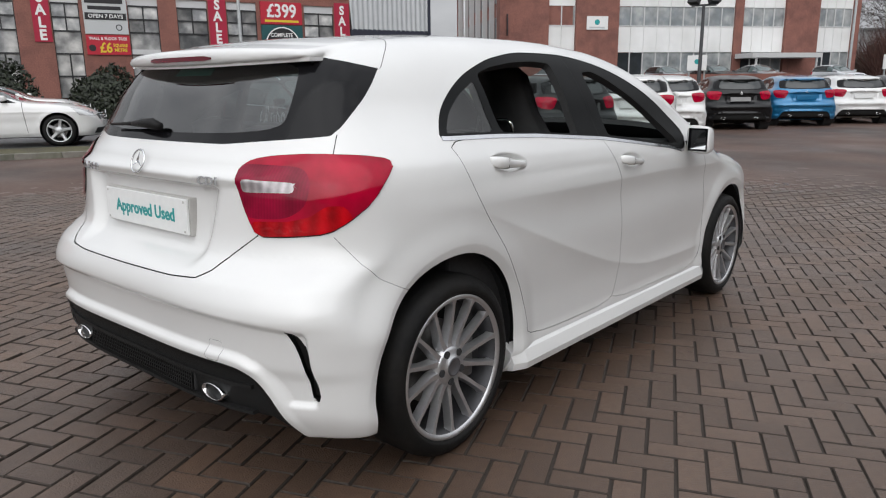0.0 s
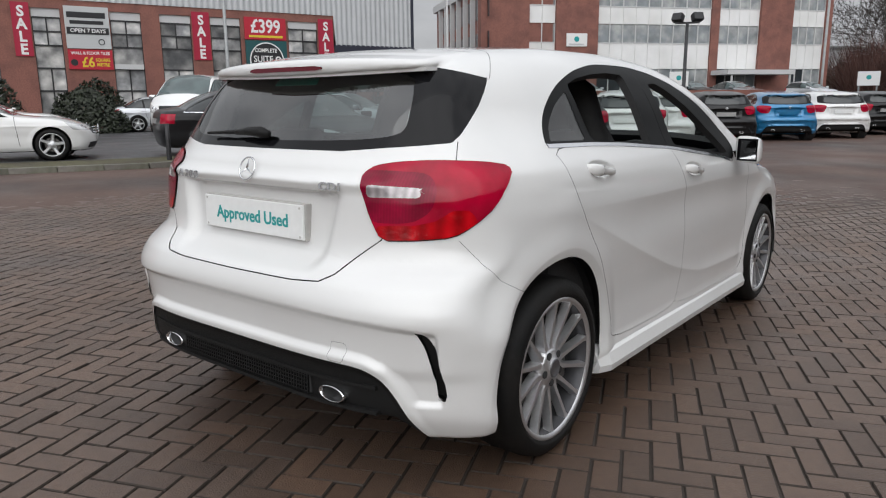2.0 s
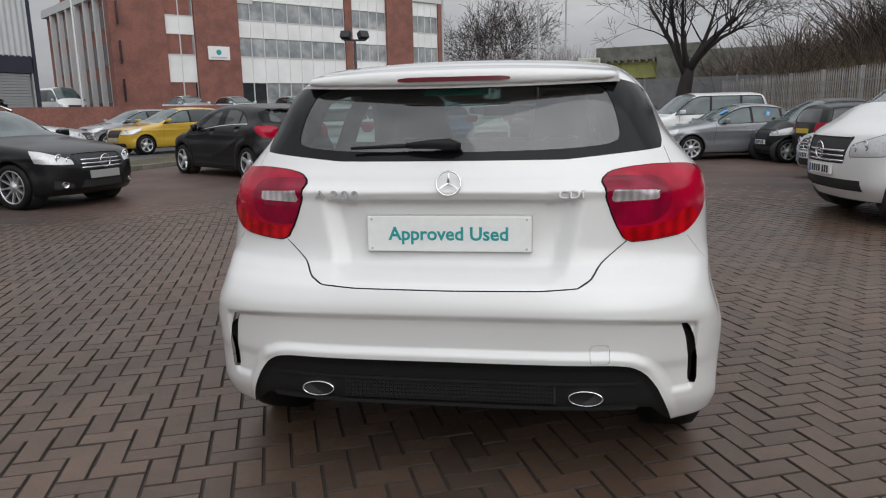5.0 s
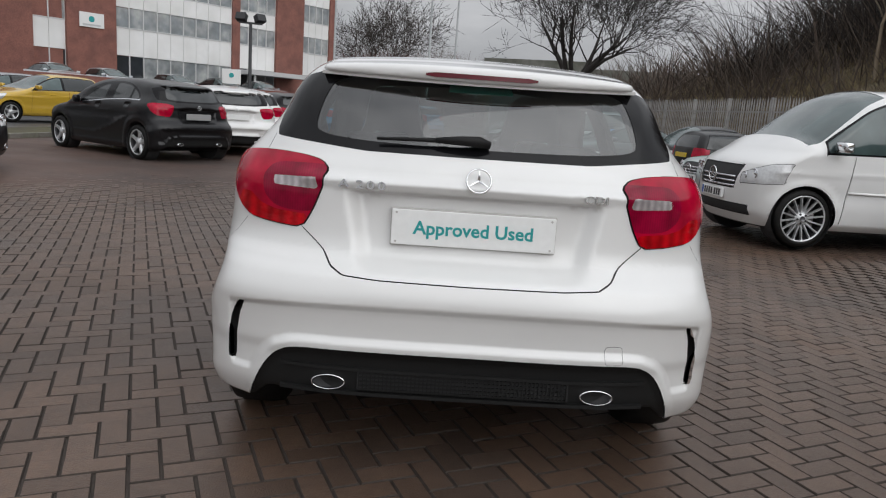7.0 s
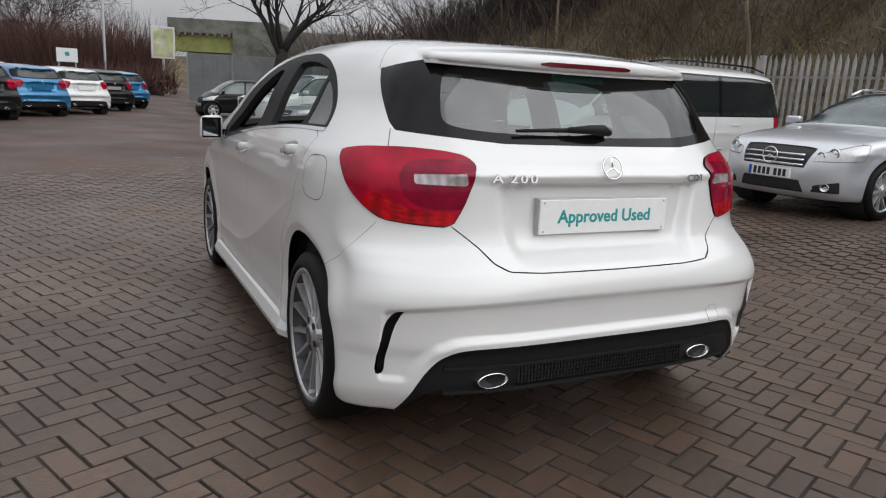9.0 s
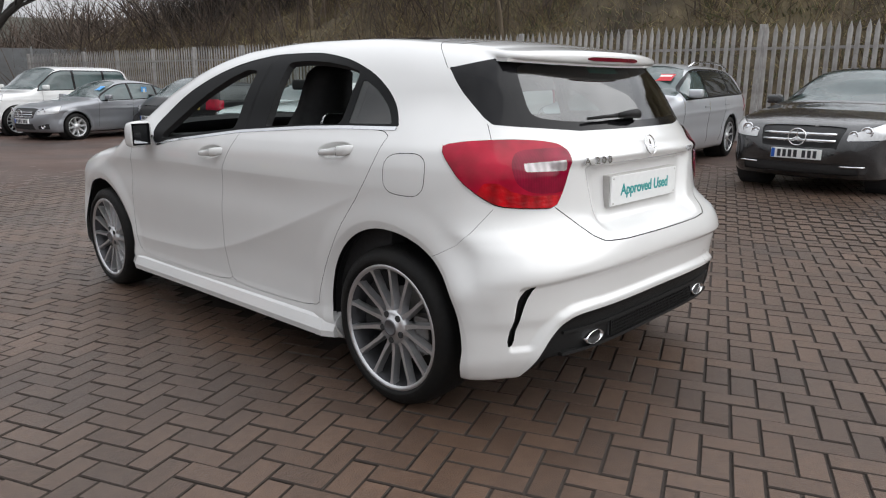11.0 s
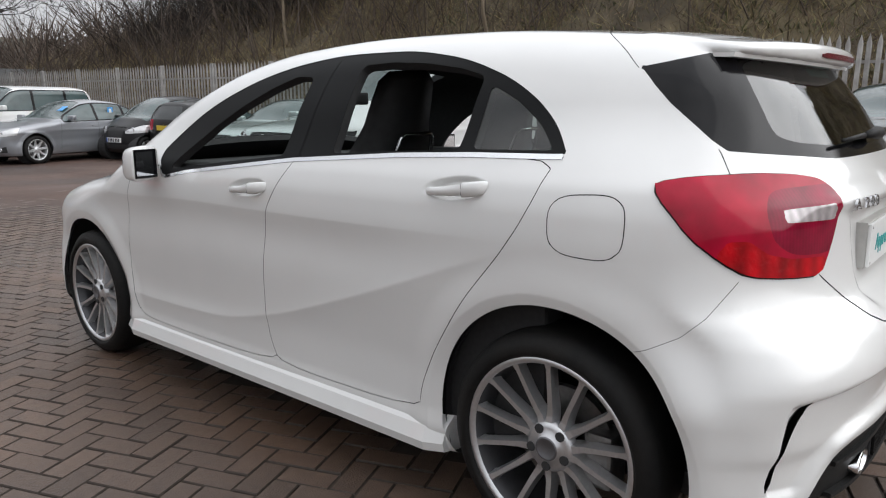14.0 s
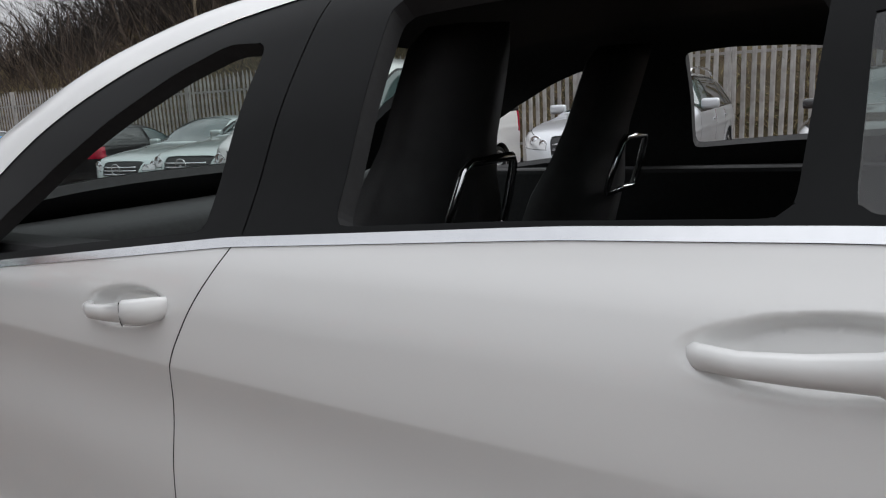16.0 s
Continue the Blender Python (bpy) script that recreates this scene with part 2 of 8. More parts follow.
BACK = curve([(0.14, -0.52), (0.22, -0.60), (0.30, -0.642), (0.40, -0.655), (0.44, -0.668), (0.485, -0.674), (0.55, -0.685), (0.59, -0.693), (0.60, -0.693), (0.66, -0.677), (0.70, -0.642),
              (0.74, -0.605), (0.80, -0.592), (0.90, -0.586), (0.95, -0.585), (1.0, -0.567), (1.04, -0.540), (1.10, -0.500), (1.2, -0.435), (1.3, -0.355),
              (1.4, -0.27), (1.5, -0.19)])
NOSE = curve([(0.14, 3.36), (0.3, 3.51), (0.5, 3.54), (0.7, 3.50), (0.85, 3.40), (1.0, 3.3), (1.5, 2.8)])
CREASE_UP = curve([(-0.5, 0.85), (0.2, 0.85), (0.774, 0.846), (1.168, 0.848), (1.65, 0.854), (2.2, 0.842), (3.0, 0.86)])
CREASE_LOW = curve([(0.0, 0.860), (0.125, 0.820), (0.277, 0.769), (0.492, 0.693), (0.807, 0.586), (1.215, 0.466), (1.56, 0.407), (2.1, 0.392), (2.4, 0.40)])
BUMPER_EDGE = curve([(0.0, 0.441), (0.50, 0.439), (0.56, 0.434), (0.61, 0.412), (0.655, 0.362), (0.69, 0.295), (0.72, 0.22), (0.80, 0.0)])
HANDLES = ((0.306, 0.983), (1.272, 0.932))


def bumper_crease(a):
    """The height of the bumper's upper crease, which drops towards its corners."""
    return 0.593 - 0.026 * (a / 0.76) ** 4


def bumper_panel(a, z):
    """How far the panel between the crease, the corner slots and the black insert is set in."""
    slope = (BUMPER_EDGE(a + 0.01) - BUMPER_EDGE(a - 0.01)) / 0.02
    over = (z - BUMPER_EDGE(a)) / np.sqrt(1 + slope * slope)
    inset = 0.015 * step(0.0, 0.024, bumper_crease(a) - z) * step(0.018, 0.042, over) * step(0.790, 0.772, a) * step(0.318, 0.345, z)
    return inset - 0.007 * step(0.034, 0.012, over) * step(-0.03, 0.0, over) * step(0.76, 0.70, a)


def half_width(y, z):
    w = SIDE(z) - PLAN(y) - CABIN(y) * step(0.98, 1.2, z)
    up = z - CREASE_UP(y)
    w = w - 0.21 * (np.sqrt(np.minimum(up, 0) ** 2 + 8e-6) - 0.0028) * bell(up, 0.13) * step(-0.1, 0.9, y) * step(3.1, 2.6, y)
    low = z - CREASE_LOW(y)
    w = w + 0.0105 * np.exp(-np.sqrt(low * low + 8e-6) / 0.060) * step(-0.05, 0.55, y) * step(2.38, 2.1, y)
    for axle in (0.0, 2.699):
        r = np.hypot(y - axle, z - 0.315)
        w = w + (0.013 * step(0.52, 0.425, r) - 0.32 * np.maximum(0.416 - r, 0) * step(0.30, 0.36, r)) * step(0.95, 0.6, z)
    w = w + 0.055 * step(2.85, 3.05, y) * step(0.65, 0.3, z)
    w = w + 0.020 * step(-0.3, -0.55, y) * step(0.70, 0.5, z)
    w = w + 0.050 * step(-0.14, -0.38, y) * step(0.70, 0.50, z)
    w = w - 0.024 * step(-0.10, -0.42, y) * step(0.70, 0.86, z) * step(1.20, 1.04, z)
    for handle, hz in HANDLES:
        w = w - 0.024 * step(1.0, 0.45, np.hypot((y - handle) / 0.122, (z - hz + 0.008 + 0.08 * (y - handle)) / 0.034))
    return w


def back_y(x, z):
    a = np.abs(x)
    low = step(0.78, 0.56, z)
    y = BACK(z) - 0.012 + (0.185 * (a / 0.78) ** 3.4 * (1 - low) + 0.142 * (a / 0.80) ** 4.2 * low) + bumper_panel(a, z) + 0.03 * (a / 0.6) ** 2 * step(0.9, 1.05, z)
    recess = step(0.435, 0.365, a + 0.22 * (0.93 - z)) * step(0.675, 0.725, z) * step(0.938, 0.920, z)
    y = y + 0.034 * recess
    y = y - 0.014 * bell(z - 0.957, 0.018) * step(0.62, 0.50, a)
    return y


def lifted(z):
    return z - 0.014 * step(0.4, 0.9, z)


def crown(a, y):
    return (0.036 + 0.002 * step(0.3, -0.4, y)) * (a / 0.6) ** 2.4


def lip_floor(a, y):
    return 1.295 + 0.10 * (y + 0.43) + 0.004 * (a / 0.52) ** 2


def spoiler_shape(x, y, z):
    """The roof spoiler over the rear window."""
    a = np.sqrt(x * x + 1e-6)
    drop = crown(a, y)
    over = (z - ROOF(np.maximum(y, -0.44)) + drop) * 0.95
    under = lip_floor(a, y) - z
    ends = smax(-0.437 + 0.085 * (a / 0.5) ** 2.2 - y, a - 0.545 + 0.35 * (z - 1.34), 0.05)
    return smax(smax(smax(over, under, 0.02), ends, 0.022), y + 0.05, 0.05)


def spoiler(x, y, z):
    return spoiler_shape(x, y, lifted(z))


def body(x, y, z):
    """Below zero inside the body."""
    z = lifted(z)
    a = np.sqrt(x * x + 1e-6)
    top = z - ROOF(y) + crown(a, y) * step(2.6, 1.6, y) + 0.06 * (a / 0.75) ** 3 * step(1.6, 2.6, y)
    side = a - half_width(y, z)
    back = back_y(x, z) - y
    nose = y - NOSE(z) + 0.32 * (a / 0.8) ** 2.6
    f = smax(top * 0.92, side, 0.09)
    f = smax(f, back, 0.07)
    f = smax(f, nose, 0.12)
    lip = spoiler_shape(x, y, z)
    f = -smax(-f, -lip, 0.012)
    floor_z = 0.175 + 0.030 * step(-0.22, -0.36, y) + 0.062 * step(0.715, 0.635, a) * step(-0.20, -0.45, y)
    return smax(f, floor_z - z, 0.02)


# ---- mesh building ----
def mesh_object(name, verts, faces, mat, parent=None, label="", normals=None, smooth=False):
    me = bpy.data.meshes.new(name)
    me.from_pydata([tuple(v) for v in np.asarray(verts, float).tolist()], [], [tuple(f) for f in (faces.tolist() if isinstance(faces, np.ndarray) else faces)])
    if smooth or normals is not None:
        me.polygons.foreach_set("use_smooth", np.ones(len(me.polygons), bool))
    if normals is not None:
        me.normals_split_custom_set_from_vertices(np.asarray(normals, float).tolist())
    me.materials.append(mat)
    me.update()
    ob = new(name, me)
    if parent is not None:
        ob.parent = parent
    if label:
        ob["label"] = label
    return ob


def part(name, bm, mat, parent=None, label="", smooth=False):
    """Links a bmesh as one mesh object under a thing or a part."""
    me = bpy.data.meshes.new(name)
    for f in bm.faces:
        f.smooth = smooth
    bm.to_mesh(me)
    bm.free()
    for x in (mat if isinstance(mat, (list, tuple)) else [mat]):
        me.materials.append(x)
    ob = new(name, me)
    if parent is not None:
        ob.parent = parent
    if label:
        ob["label"] = label
    return ob


def thing(name, m, label, category, group="", kind=""):
    ob = new(name)
    ob.empty_display_size = 0.2
    ob.matrix_world = m
    return tagged(ob, label, category, group, kind)


def box(bm, x0, x1, y0, y1, z0, z1, bevel=0.0, m=None):
    r = bmesh.ops.create_cube(bm, size=1.0)
    vs = r["verts"]
    for v in vs:
        v.co = Vector(((x0 + x1) / 2 + v.co.x * (x1 - x0), (y0 + y1) / 2 + v.co.y * (y1 - y0), (z0 + z1) / 2 + v.co.z * (z1 - z0)))
    if bevel:
        es = list({e for v in vs for e in v.link_edges})
        vs = list({v for f in bmesh.ops.bevel(bm, geom=es, offset=bevel, segments=2, affect="EDGES", profile=0.6)["faces"] for v in f.verts} | {v for v in vs if v.is_valid})
    if m is not None:
        bmesh.ops.transform(bm, matrix=m, verts=vs)
    return bm


def boxed(x0, x1, y0, y1, z0, z1, bevel=0.0):
    return box(bmesh.new(), x0, x1, y0, y1, z0, z1, bevel)


def tube(bm, points, radii, sides=8, closed=False):
    """A round tube along points; radii one number or one for each point."""
    pts = [Vector(p) for p in points]
    rs = radii if isinstance(radii, (list, tuple)) else [radii] * len(pts)
    rings, ref = [], None
    for i, p in enumerate(pts):
        a = pts[i - 1] if i or closed else p
        b = pts[(i + 1) % len(pts)] if i + 1 < len(pts) or closed else p
        d = (b - a).normalized()
        ref = ref or d.orthogonal().normalized()
        ref = (ref - d * ref.dot(d)).normalized()
        side = d.cross(ref)
        rings.append([bm.verts.new(p + rs[i] * (math.cos(2 * math.pi * k / sides) * ref + math.sin(2 * math.pi * k / sides) * side)) for k in range(sides)])
    for r0, r1 in list(zip(rings, rings[1:])) + ([(rings[-1], rings[0])] if closed else []):
        for k in range(sides):
            bm.faces.new((r0[k], r0[(k + 1) % sides], r1[(k + 1) % sides], r1[k]))
    if not closed:
        bm.faces.new(rings[0][::-1])
        bm.faces.new(rings[-1])
    return bm


def lathe(bm, profile, sides=48, axis="x", m=None):
    """Turns (along, radius) points round an axis."""
    rings, made = [], []
    for s, r in profile:
        ring = []
        for k in range(sides):
            a = 2 * math.pi * k / sides
            c, d = r * math.cos(a), r * math.sin(a)
            co = Vector((s, c, d)) if axis == "x" else Vector((c, s, d)) if axis == "y" else Vector((c, d, s))
            ring.append(bm.verts.new(m @ co if m is not None else co))
        rings.append(ring)
    for r0, r1 in zip(rings, rings[1:]):
        for k in range(sides):
            made.append(bm.faces.new((r0[k], r0[(k + 1) % sides], r1[(k + 1) % sides], r1[k])))
    bmesh.ops.recalc_face_normals(bm, faces=made)
    return bm


def slab(outline, depth, m=None, bm=None):
    """A plate with the given (u, v) outline in the xz plane, depth thick along y."""
    bm = bm or bmesh.new()
    f = [bm.verts.new((u, 0, v)) for u, v in outline]
    b = [bm.verts.new((u, depth, v)) for u, v in outline]
    made = [bm.faces.new(f), bm.faces.new(b[::-1])]
    for i in range(len(f)):
        j = (i + 1) % len(f)
        made.append(bm.faces.new((f[j], f[i], b[i], b[j])))
    bmesh.ops.recalc_face_normals(bm, faces=made)
    if m is not None:
        bmesh.ops.transform(bm, matrix=m, verts=f + b)
    return bm


def lettering(name, text, size, mat, parent, m, depth=0.002, bold=0.0, width=1.0, label=""):
    """Raised letters in Blender's own font, centred, in the xz plane and facing -y."""
    c = bpy.data.curves.new(name, "FONT")
    c.body, c.size, c.extrude, c.offset, c.align_x, c.align_y = text, size, depth, bold, "CENTER", "CENTER"
    c.resolution_u = 3
    tmp = bpy.data.objects.new(name, c)
    scene.collection.objects.link(tmp)
    me = bpy.data.meshes.new_from_object(tmp.evaluated_get(bpy.context.evaluated_depsgraph_get()))
    bpy.data.objects.remove(tmp)
    bpy.data.curves.remove(c)
    me.transform(pose(0, 0, 0, 90) @ Matrix.Diagonal((width, 1, 1, 1)))
    me.materials.clear()
    me.materials.append(mat)
    ob = new(name, me)
    ob.parent, ob.matrix_local = parent, m
    if label:
        ob["label"] = label
    return ob


def surface(f, lo, hi, h):
    """A triangle mesh of the surface f = 0 inside a box (naive surface nets, moved onto the surface)."""
    axes = [np.arange(a, b + h, h) for a, b in zip(lo, hi)]
    gx, gy, gz = np.meshgrid(*axes, indexing="ij")
    val = f(gx, gy, gz)
    inside = val < 0
    n = np.array(val.shape)
    total, count = np.zeros((*(n - 1), 3)), np.zeros(tuple(n - 1))
    cut = {}
    for ax in range(3):
        a = [slice(None)] * 3
        b = [slice(None)] * 3
        a[ax], b[ax] = slice(0, -1), slice(1, None)
        va, vb = val[tuple(a)], val[tuple(b)]
        mask = inside[tuple(a)] != inside[tuple(b)]
        cut[ax] = mask
        i = np.argwhere(mask)
        s = va[mask] / (va[mask] - vb[mask])
        p = np.stack([axes[k][i[:, k]] for k in range(3)], 1)
        p[:, ax] += s * h
        o1, o2 = [k for k in range(3) if k != ax]
        for d1 in (0, -1):
            for d2 in (0, -1):
                c = i.copy()
                c[:, o1] += d1
                c[:, o2] += d2
                ok = np.all((c >= 0) & (c < n - 1), 1)
                np.add.at(total, tuple(c[ok].T), p[ok])
                np.add.at(count, tuple(c[ok].T), 1)
    index = -np.ones(tuple(n - 1), int)
    used = count > 0
    index[used] = np.arange(used.sum())
    verts = total[used] / count[used][:, None]
    tris = []
    for ax in range(3):
        i = np.argwhere(cut[ax])
        o1, o2 = [(1, 2), (2, 0), (0, 1)][ax]
        ok = np.all((i[:, [o1, o2]] >= 1) & (i[:, [o1, o2]] < n[[o1, o2]] - 1), 1)
        i = i[ok]
        out = inside[tuple(i.T)]
        q = []
        for d1, d2 in ((-1, -1), (0, -1), (0, 0), (-1, 0)):
            c = i.copy()
            c[:, o1] += d1
            c[:, o2] += d2
            q.append(index[tuple(c.T)])
        q = np.stack(q, 1)
        q[~out] = q[~out][:, ::-1]
        tris += [q[:, [0, 1, 2]], q[:, [0, 2, 3]]]
    tris = np.concatenate(tris)
    for _ in range(4):
        g, v0 = gradient(f, verts)
        move = g * (v0 / np.maximum((g * g).sum(1), 1e-3))[:, None]
        size = np.linalg.norm(move, axis=1)[:, None]
        verts = verts - move * np.minimum(1, 0.6 * h / np.maximum(size, 1e-9))
    return verts, tris


def gradient(f, p, e=0.002):
    g = np.stack([(f(*(p + e * d).T) - f(*(p - e * d).T)) / (2 * e) for d in np.eye(3)], 1)
    return g, f(*p.T)


def split(verts, tris, d):
    """Cuts the triangles along d = 0, d given at the vertices. Returns the new mesh and d at its vertices."""
    d = np.where(np.abs(d) < 1e-5, 1e-5, d)
    pos = d > 0
    mixed = pos[tris].any(1) & ~pos[tris].all(1)
    keep, cut = tris[~mixed], tris[mixed]
    if not len(cut):
        return verts, tris, d
    lone = np.array([0, 1, 2])[None] * np.ones((len(cut), 1), int)
    s = pos[cut]
    odd = np.where(s.sum(1) == 1, np.argmax(s, 1), np.argmin(s, 1))
    a, b, c = (cut[np.arange(len(cut)), (odd + k) % 3] for k in range(3))
    pairs = np.concatenate([np.stack([a, b], 1), np.stack([a, c], 1)])
    key = np.sort(pairs, 1)
    uniq, inv = np.unique(key, axis=0, return_inverse=True)
    inv = inv.reshape(-1)
    t = d[uniq[:, 0]] / (d[uniq[:, 0]] - d[uniq[:, 1]])
    fresh = verts[uniq[:, 0]] + t[:, None] * (verts[uniq[:, 1]] - verts[uniq[:, 0]])
    ab, ac = inv[: len(cut)] + len(verts), inv[len(cut):] + len(verts)
    made = np.concatenate([np.stack([a, ab, ac], 1), np.stack([ab, b, c], 1), np.stack([ab, c, ac], 1)])
    return np.concatenate([verts, fresh]), np.concatenate([keep, made]), np.concatenate([d, np.zeros(len(fresh))])


def rounded(points, turns=2):
    """A closed outline with its corners cut round (Chaikin)."""
    p = np.array(points, float)
    for _ in range(turns):
        q = np.roll(p, -1, 0)
        p = np.stack([0.8 * p + 0.2 * q, 0.2 * p + 0.8 * q], 1).reshape(-1, 2)
    return p


def corners(points, r):
    """A closed outline whose corners are rounded over a length r."""
    p = np.array(points, float)
    out = []
    for a, b, c in zip(np.roll(p, 1, 0), p, np.roll(p, -1, 0)):
        ab, cb = a - b, c - b
        la, lc = np.hypot(*ab), np.hypot(*cb)
        s, e = b + ab * min(r / la, 0.45), b + cb * min(r / lc, 0.45)
        out += [(1 - t) ** 2 * s + 2 * t * (1 - t) * b + t * t * e for t in (0, 0.3, 0.7, 1)]
    return np.array(out)


def inside_of(outline, u, v):
    """The signed distance from (u, v) to a closed outline: below zero inside."""
    p = np.asarray(outline, float)
    q = np.roll(p, -1, 0)
    u, v = np.asarray(u, float), np.asarray(v, float)
    best, odd = np.full(u.shape, 1e9), np.zeros(u.shape, bool)
    for (ax, ay), (bx, by) in zip(p, q):
        ex, ey = bx - ax, by - ay
        wx, wy = u - ax, v - ay
        t = np.clip((wx * ex + wy * ey) / max(ex * ex + ey * ey, 1e-12), 0, 1)
        best = np.minimum(best, (wx - t * ex) ** 2 + (wy - t * ey) ** 2)
        if ay != by:
            odd ^= ((ay > v) != (by > v)) & (u < ex * (v - ay) / ey + ax)
    return np.where(odd, -1, 1) * np.sqrt(best)


def piece(name, f, verts, tris, mask, mat, parent, label="", sink=0.0, normals=None):
    """The masked triangles as a part of their own, with the surface's true normals."""
    t = tris[mask]
    if not len(t):
        return None
    used, inv = np.unique(t, return_inverse=True)
    g = normals[used]
    return mesh_object(name, verts[used] - sink * g, inv.reshape(-1, 3), mat, parent, label, normals=g)


def unit_normals(f, verts):
    g, _ = gradient(f, verts)
    return g / np.maximum(np.linalg.norm(g, axis=1), 1e-9)[:, None]


# ---- ground ----
def ground_z(x, y):
    """The paving falls a little towards the hatchback's nose, lies lower by the far rank of cars and rises to the fence."""
    return -0.02303 * (y - 1.47) * step(9.0, 3.5, np.hypot(x, y - 1.35)) - 0.18 * step(8.5, 13.0, y) * step(-0.5, 2.5, x) + 0.12 * step(3.0, 5.6, x) * step(5.0, 4.0, y) * step(-9.0, -4.0, y)


PAVING = material("brown_paving", (0.100, 0.063, 0.050), 0.6, spread=0.22, scale=9.0, stain=(0.05, 0.040, 0.036), stain_scale=0.35, bump=0.4, bump_scale=40, rough_spread=0.14)
JOINT = material("dark_joint_sand", (0.040, 0.030, 0.024), 0.85, spread=0.3, scale=60)
radii = np.concatenate([np.arange(0, 12, 0.5), np.arange(12, 40, 1.5), [45, 60, 90, 150, 300, 700, 1500]])
gv, gf, segs = [(0, 1.35, 0)], [], 72
for r in radii[1:]:
    for k in range(segs):
        a = 2 * math.pi * k / segs
        gv.append((r * math.cos(a), 1.35 + r * math.sin(a), 0))
gv = np.array(gv, float)
# further off the joints are silted up, until the sheet covers the bricks
gv[:, 2] = ground_z(gv[:, 0], gv[:, 1]) - 0.009 + 0.013 * step(4.8, 9.0, np.hypot(gv[:, 0], gv[:, 1] - 1.0))
gf += [(0, 1 + k, 1 + (k + 1) % segs) for k in range(segs)]
for i in range(len(radii) - 2):
    for k in range(segs):
        a, b = 1 + i * segs + k, 1 + i * segs + (k + 1) % segs
        gf.append((a, b, b + segs, a + segs)[::-1])
ground = tagged(mesh_object("ground", gv, gf, PAVING, smooth=True), "damp brown block-paved car park surface", "ground", kind="structure")
ground.data.materials.append(JOINT)
for poly in ground.data.polygons:
    if math.hypot(poly.center.x, poly.center.y - 1.0) < 5.8:
        poly.material_index = 1


# ---- the white hatchback ----
SLOPE = math.atan(0.0615 / 2.67)
HERO = pose(0, 0.0175 - 0.315 * math.sin(SLOPE), 0.350 - 0.315 * math.cos(SLOPE), -math.degrees(SLOPE))
ARCH_LINE = curve([(-0.008, 1.086), (0.012, 1.112), (0.062, 1.168), (0.155, 1.240), (0.285, 1.304), (0.47, 1.359), (0.70, 1.389), (0.94, 1.393), (1.16, 1.375), (1.375, 1.331),
                   (1.54, 1.277), (1.69, 1.213), (1.80, 1.152), (1.87, 1.102), (1.935, 1.046)])
GLASSHOUSE = corners([(float(u), float(ARCH_LINE(u))) for u in np.linspace(0, 1, 48) ** 1.5 * 1.943 - 0.008] + [(1.88, 0.952), (1.70, 0.982), (1.05, 1.048), (0.55, 1.077), (0.30, 1.084)], 0.03)
FRONT_OPEN = corners([(1.112, 1.054), (1.094, 1.19), (1.076, 1.322), (1.17, 1.330), (1.29, 1.294), (1.44, 1.230), (1.60, 1.150), (1.72, 1.076), (1.80, 1.018), (1.825, 0.982), (1.40, 1.028)], 0.022)
REAR_OPEN = corners([(0.340, 1.090), (0.333, 1.20), (0.326, 1.296), (0.42, 1.322), (0.56, 1.344), (0.72, 1.356), (0.848, 1.352), (0.852, 1.20), (0.862, 1.068), (0.60, 1.082)], 0.022)
QUARTER_PANE = corners([(0.036, 1.096), (0.10, 1.160), (0.19, 1.222), (0.292, 1.270), (0.295, 1.094)], 0.018)
PILLAR_SPLIT = [(1.028, 1.05), (0.981, 1.372), (0.981, 1.5), (2.4, 1.5), (2.4, 1.05)]
FRONT_DOOR = [(1.028, 1.06), (1.040, 1.035), (1.101, 0.957), (1.162, 0.861), (1.195, 0.73), (1.212, 0.61), (1.219, 0.492), (1.209, 0.376), (1.165, 0.29), (2.02, 0.285), (2.22, 0.30), (2.255, 0.45),
              (2.25, 0.60), (2.21, 0.81), (2.15, 0.96), (1.88, 1.0)]
REAR_DOOR = [(1.028, 1.06), (1.040, 1.035), (1.101, 0.957), (1.162, 0.861), (1.195, 0.73), (1.212, 0.61), (1.219, 0.492), (1.209, 0.376), (1.165, 0.29), (0.455, 0.298), (0.435, 0.40), (0.377, 0.516),
             (0.264, 0.682), (0.195, 0.765), (0.137, 0.83), (0.085, 0.90), (0.043, 0.977), (0.008, 1.088)]
FUEL_FLAP = rounded([(-0.002, 0.992), (-0.010, 0.852), (-0.200, 0.842), (-0.200, 1.002)], 5)
LAMP = rounded([(0.478, 0.968), (0.492, 1.002), (0.545, 1.026), (0.64, 1.038), (0.80, 1.045), (1.0, 1.041), (1.115, 1.029), (1.125, 1.003), (1.043, 0.914), (0.95, 0.861), (0.86, 0.825),
                (0.70, 0.813), (0.563, 0.809), (0.52, 0.873), (0.49, 0.943)], 1)
LAMP_CORE = rounded([(0.46, 1.013), (0.60, 1.013), (0.77, 1.008), (0.80, 0.963), (0.77, 0.898), (0.69, 0.863), (0.52, 0.859), (0.46, 0.913)], 2)
LAMP_LOW = corners([(0.545, 0.852), (0.70, 0.857), (0.79, 0.872), (0.86, 0.905), (0.93, 0.905), (0.965, 0.872), (0.94, 0.80), (0.54, 0.79)], 0.015)
LAMP_BAND = corners([(0.503, 0.972), (0.735, 0.966), (0.725, 0.938), (0.508, 0.936)], 0.012)
HATCH = [(-0.6, 0.668), (0.16, 0.674), (0.29, 0.681), (0.36, 0.703), (0.43, 0.738), (0.565, 0.810), (0.62, 0.913), (0.88, 1.033), (0.897, 1.099), (0.945, 1.138), (1.025, 1.208), (1.085, 1.293),
         (1.0, 1.363), (-0.6, 1.513)]
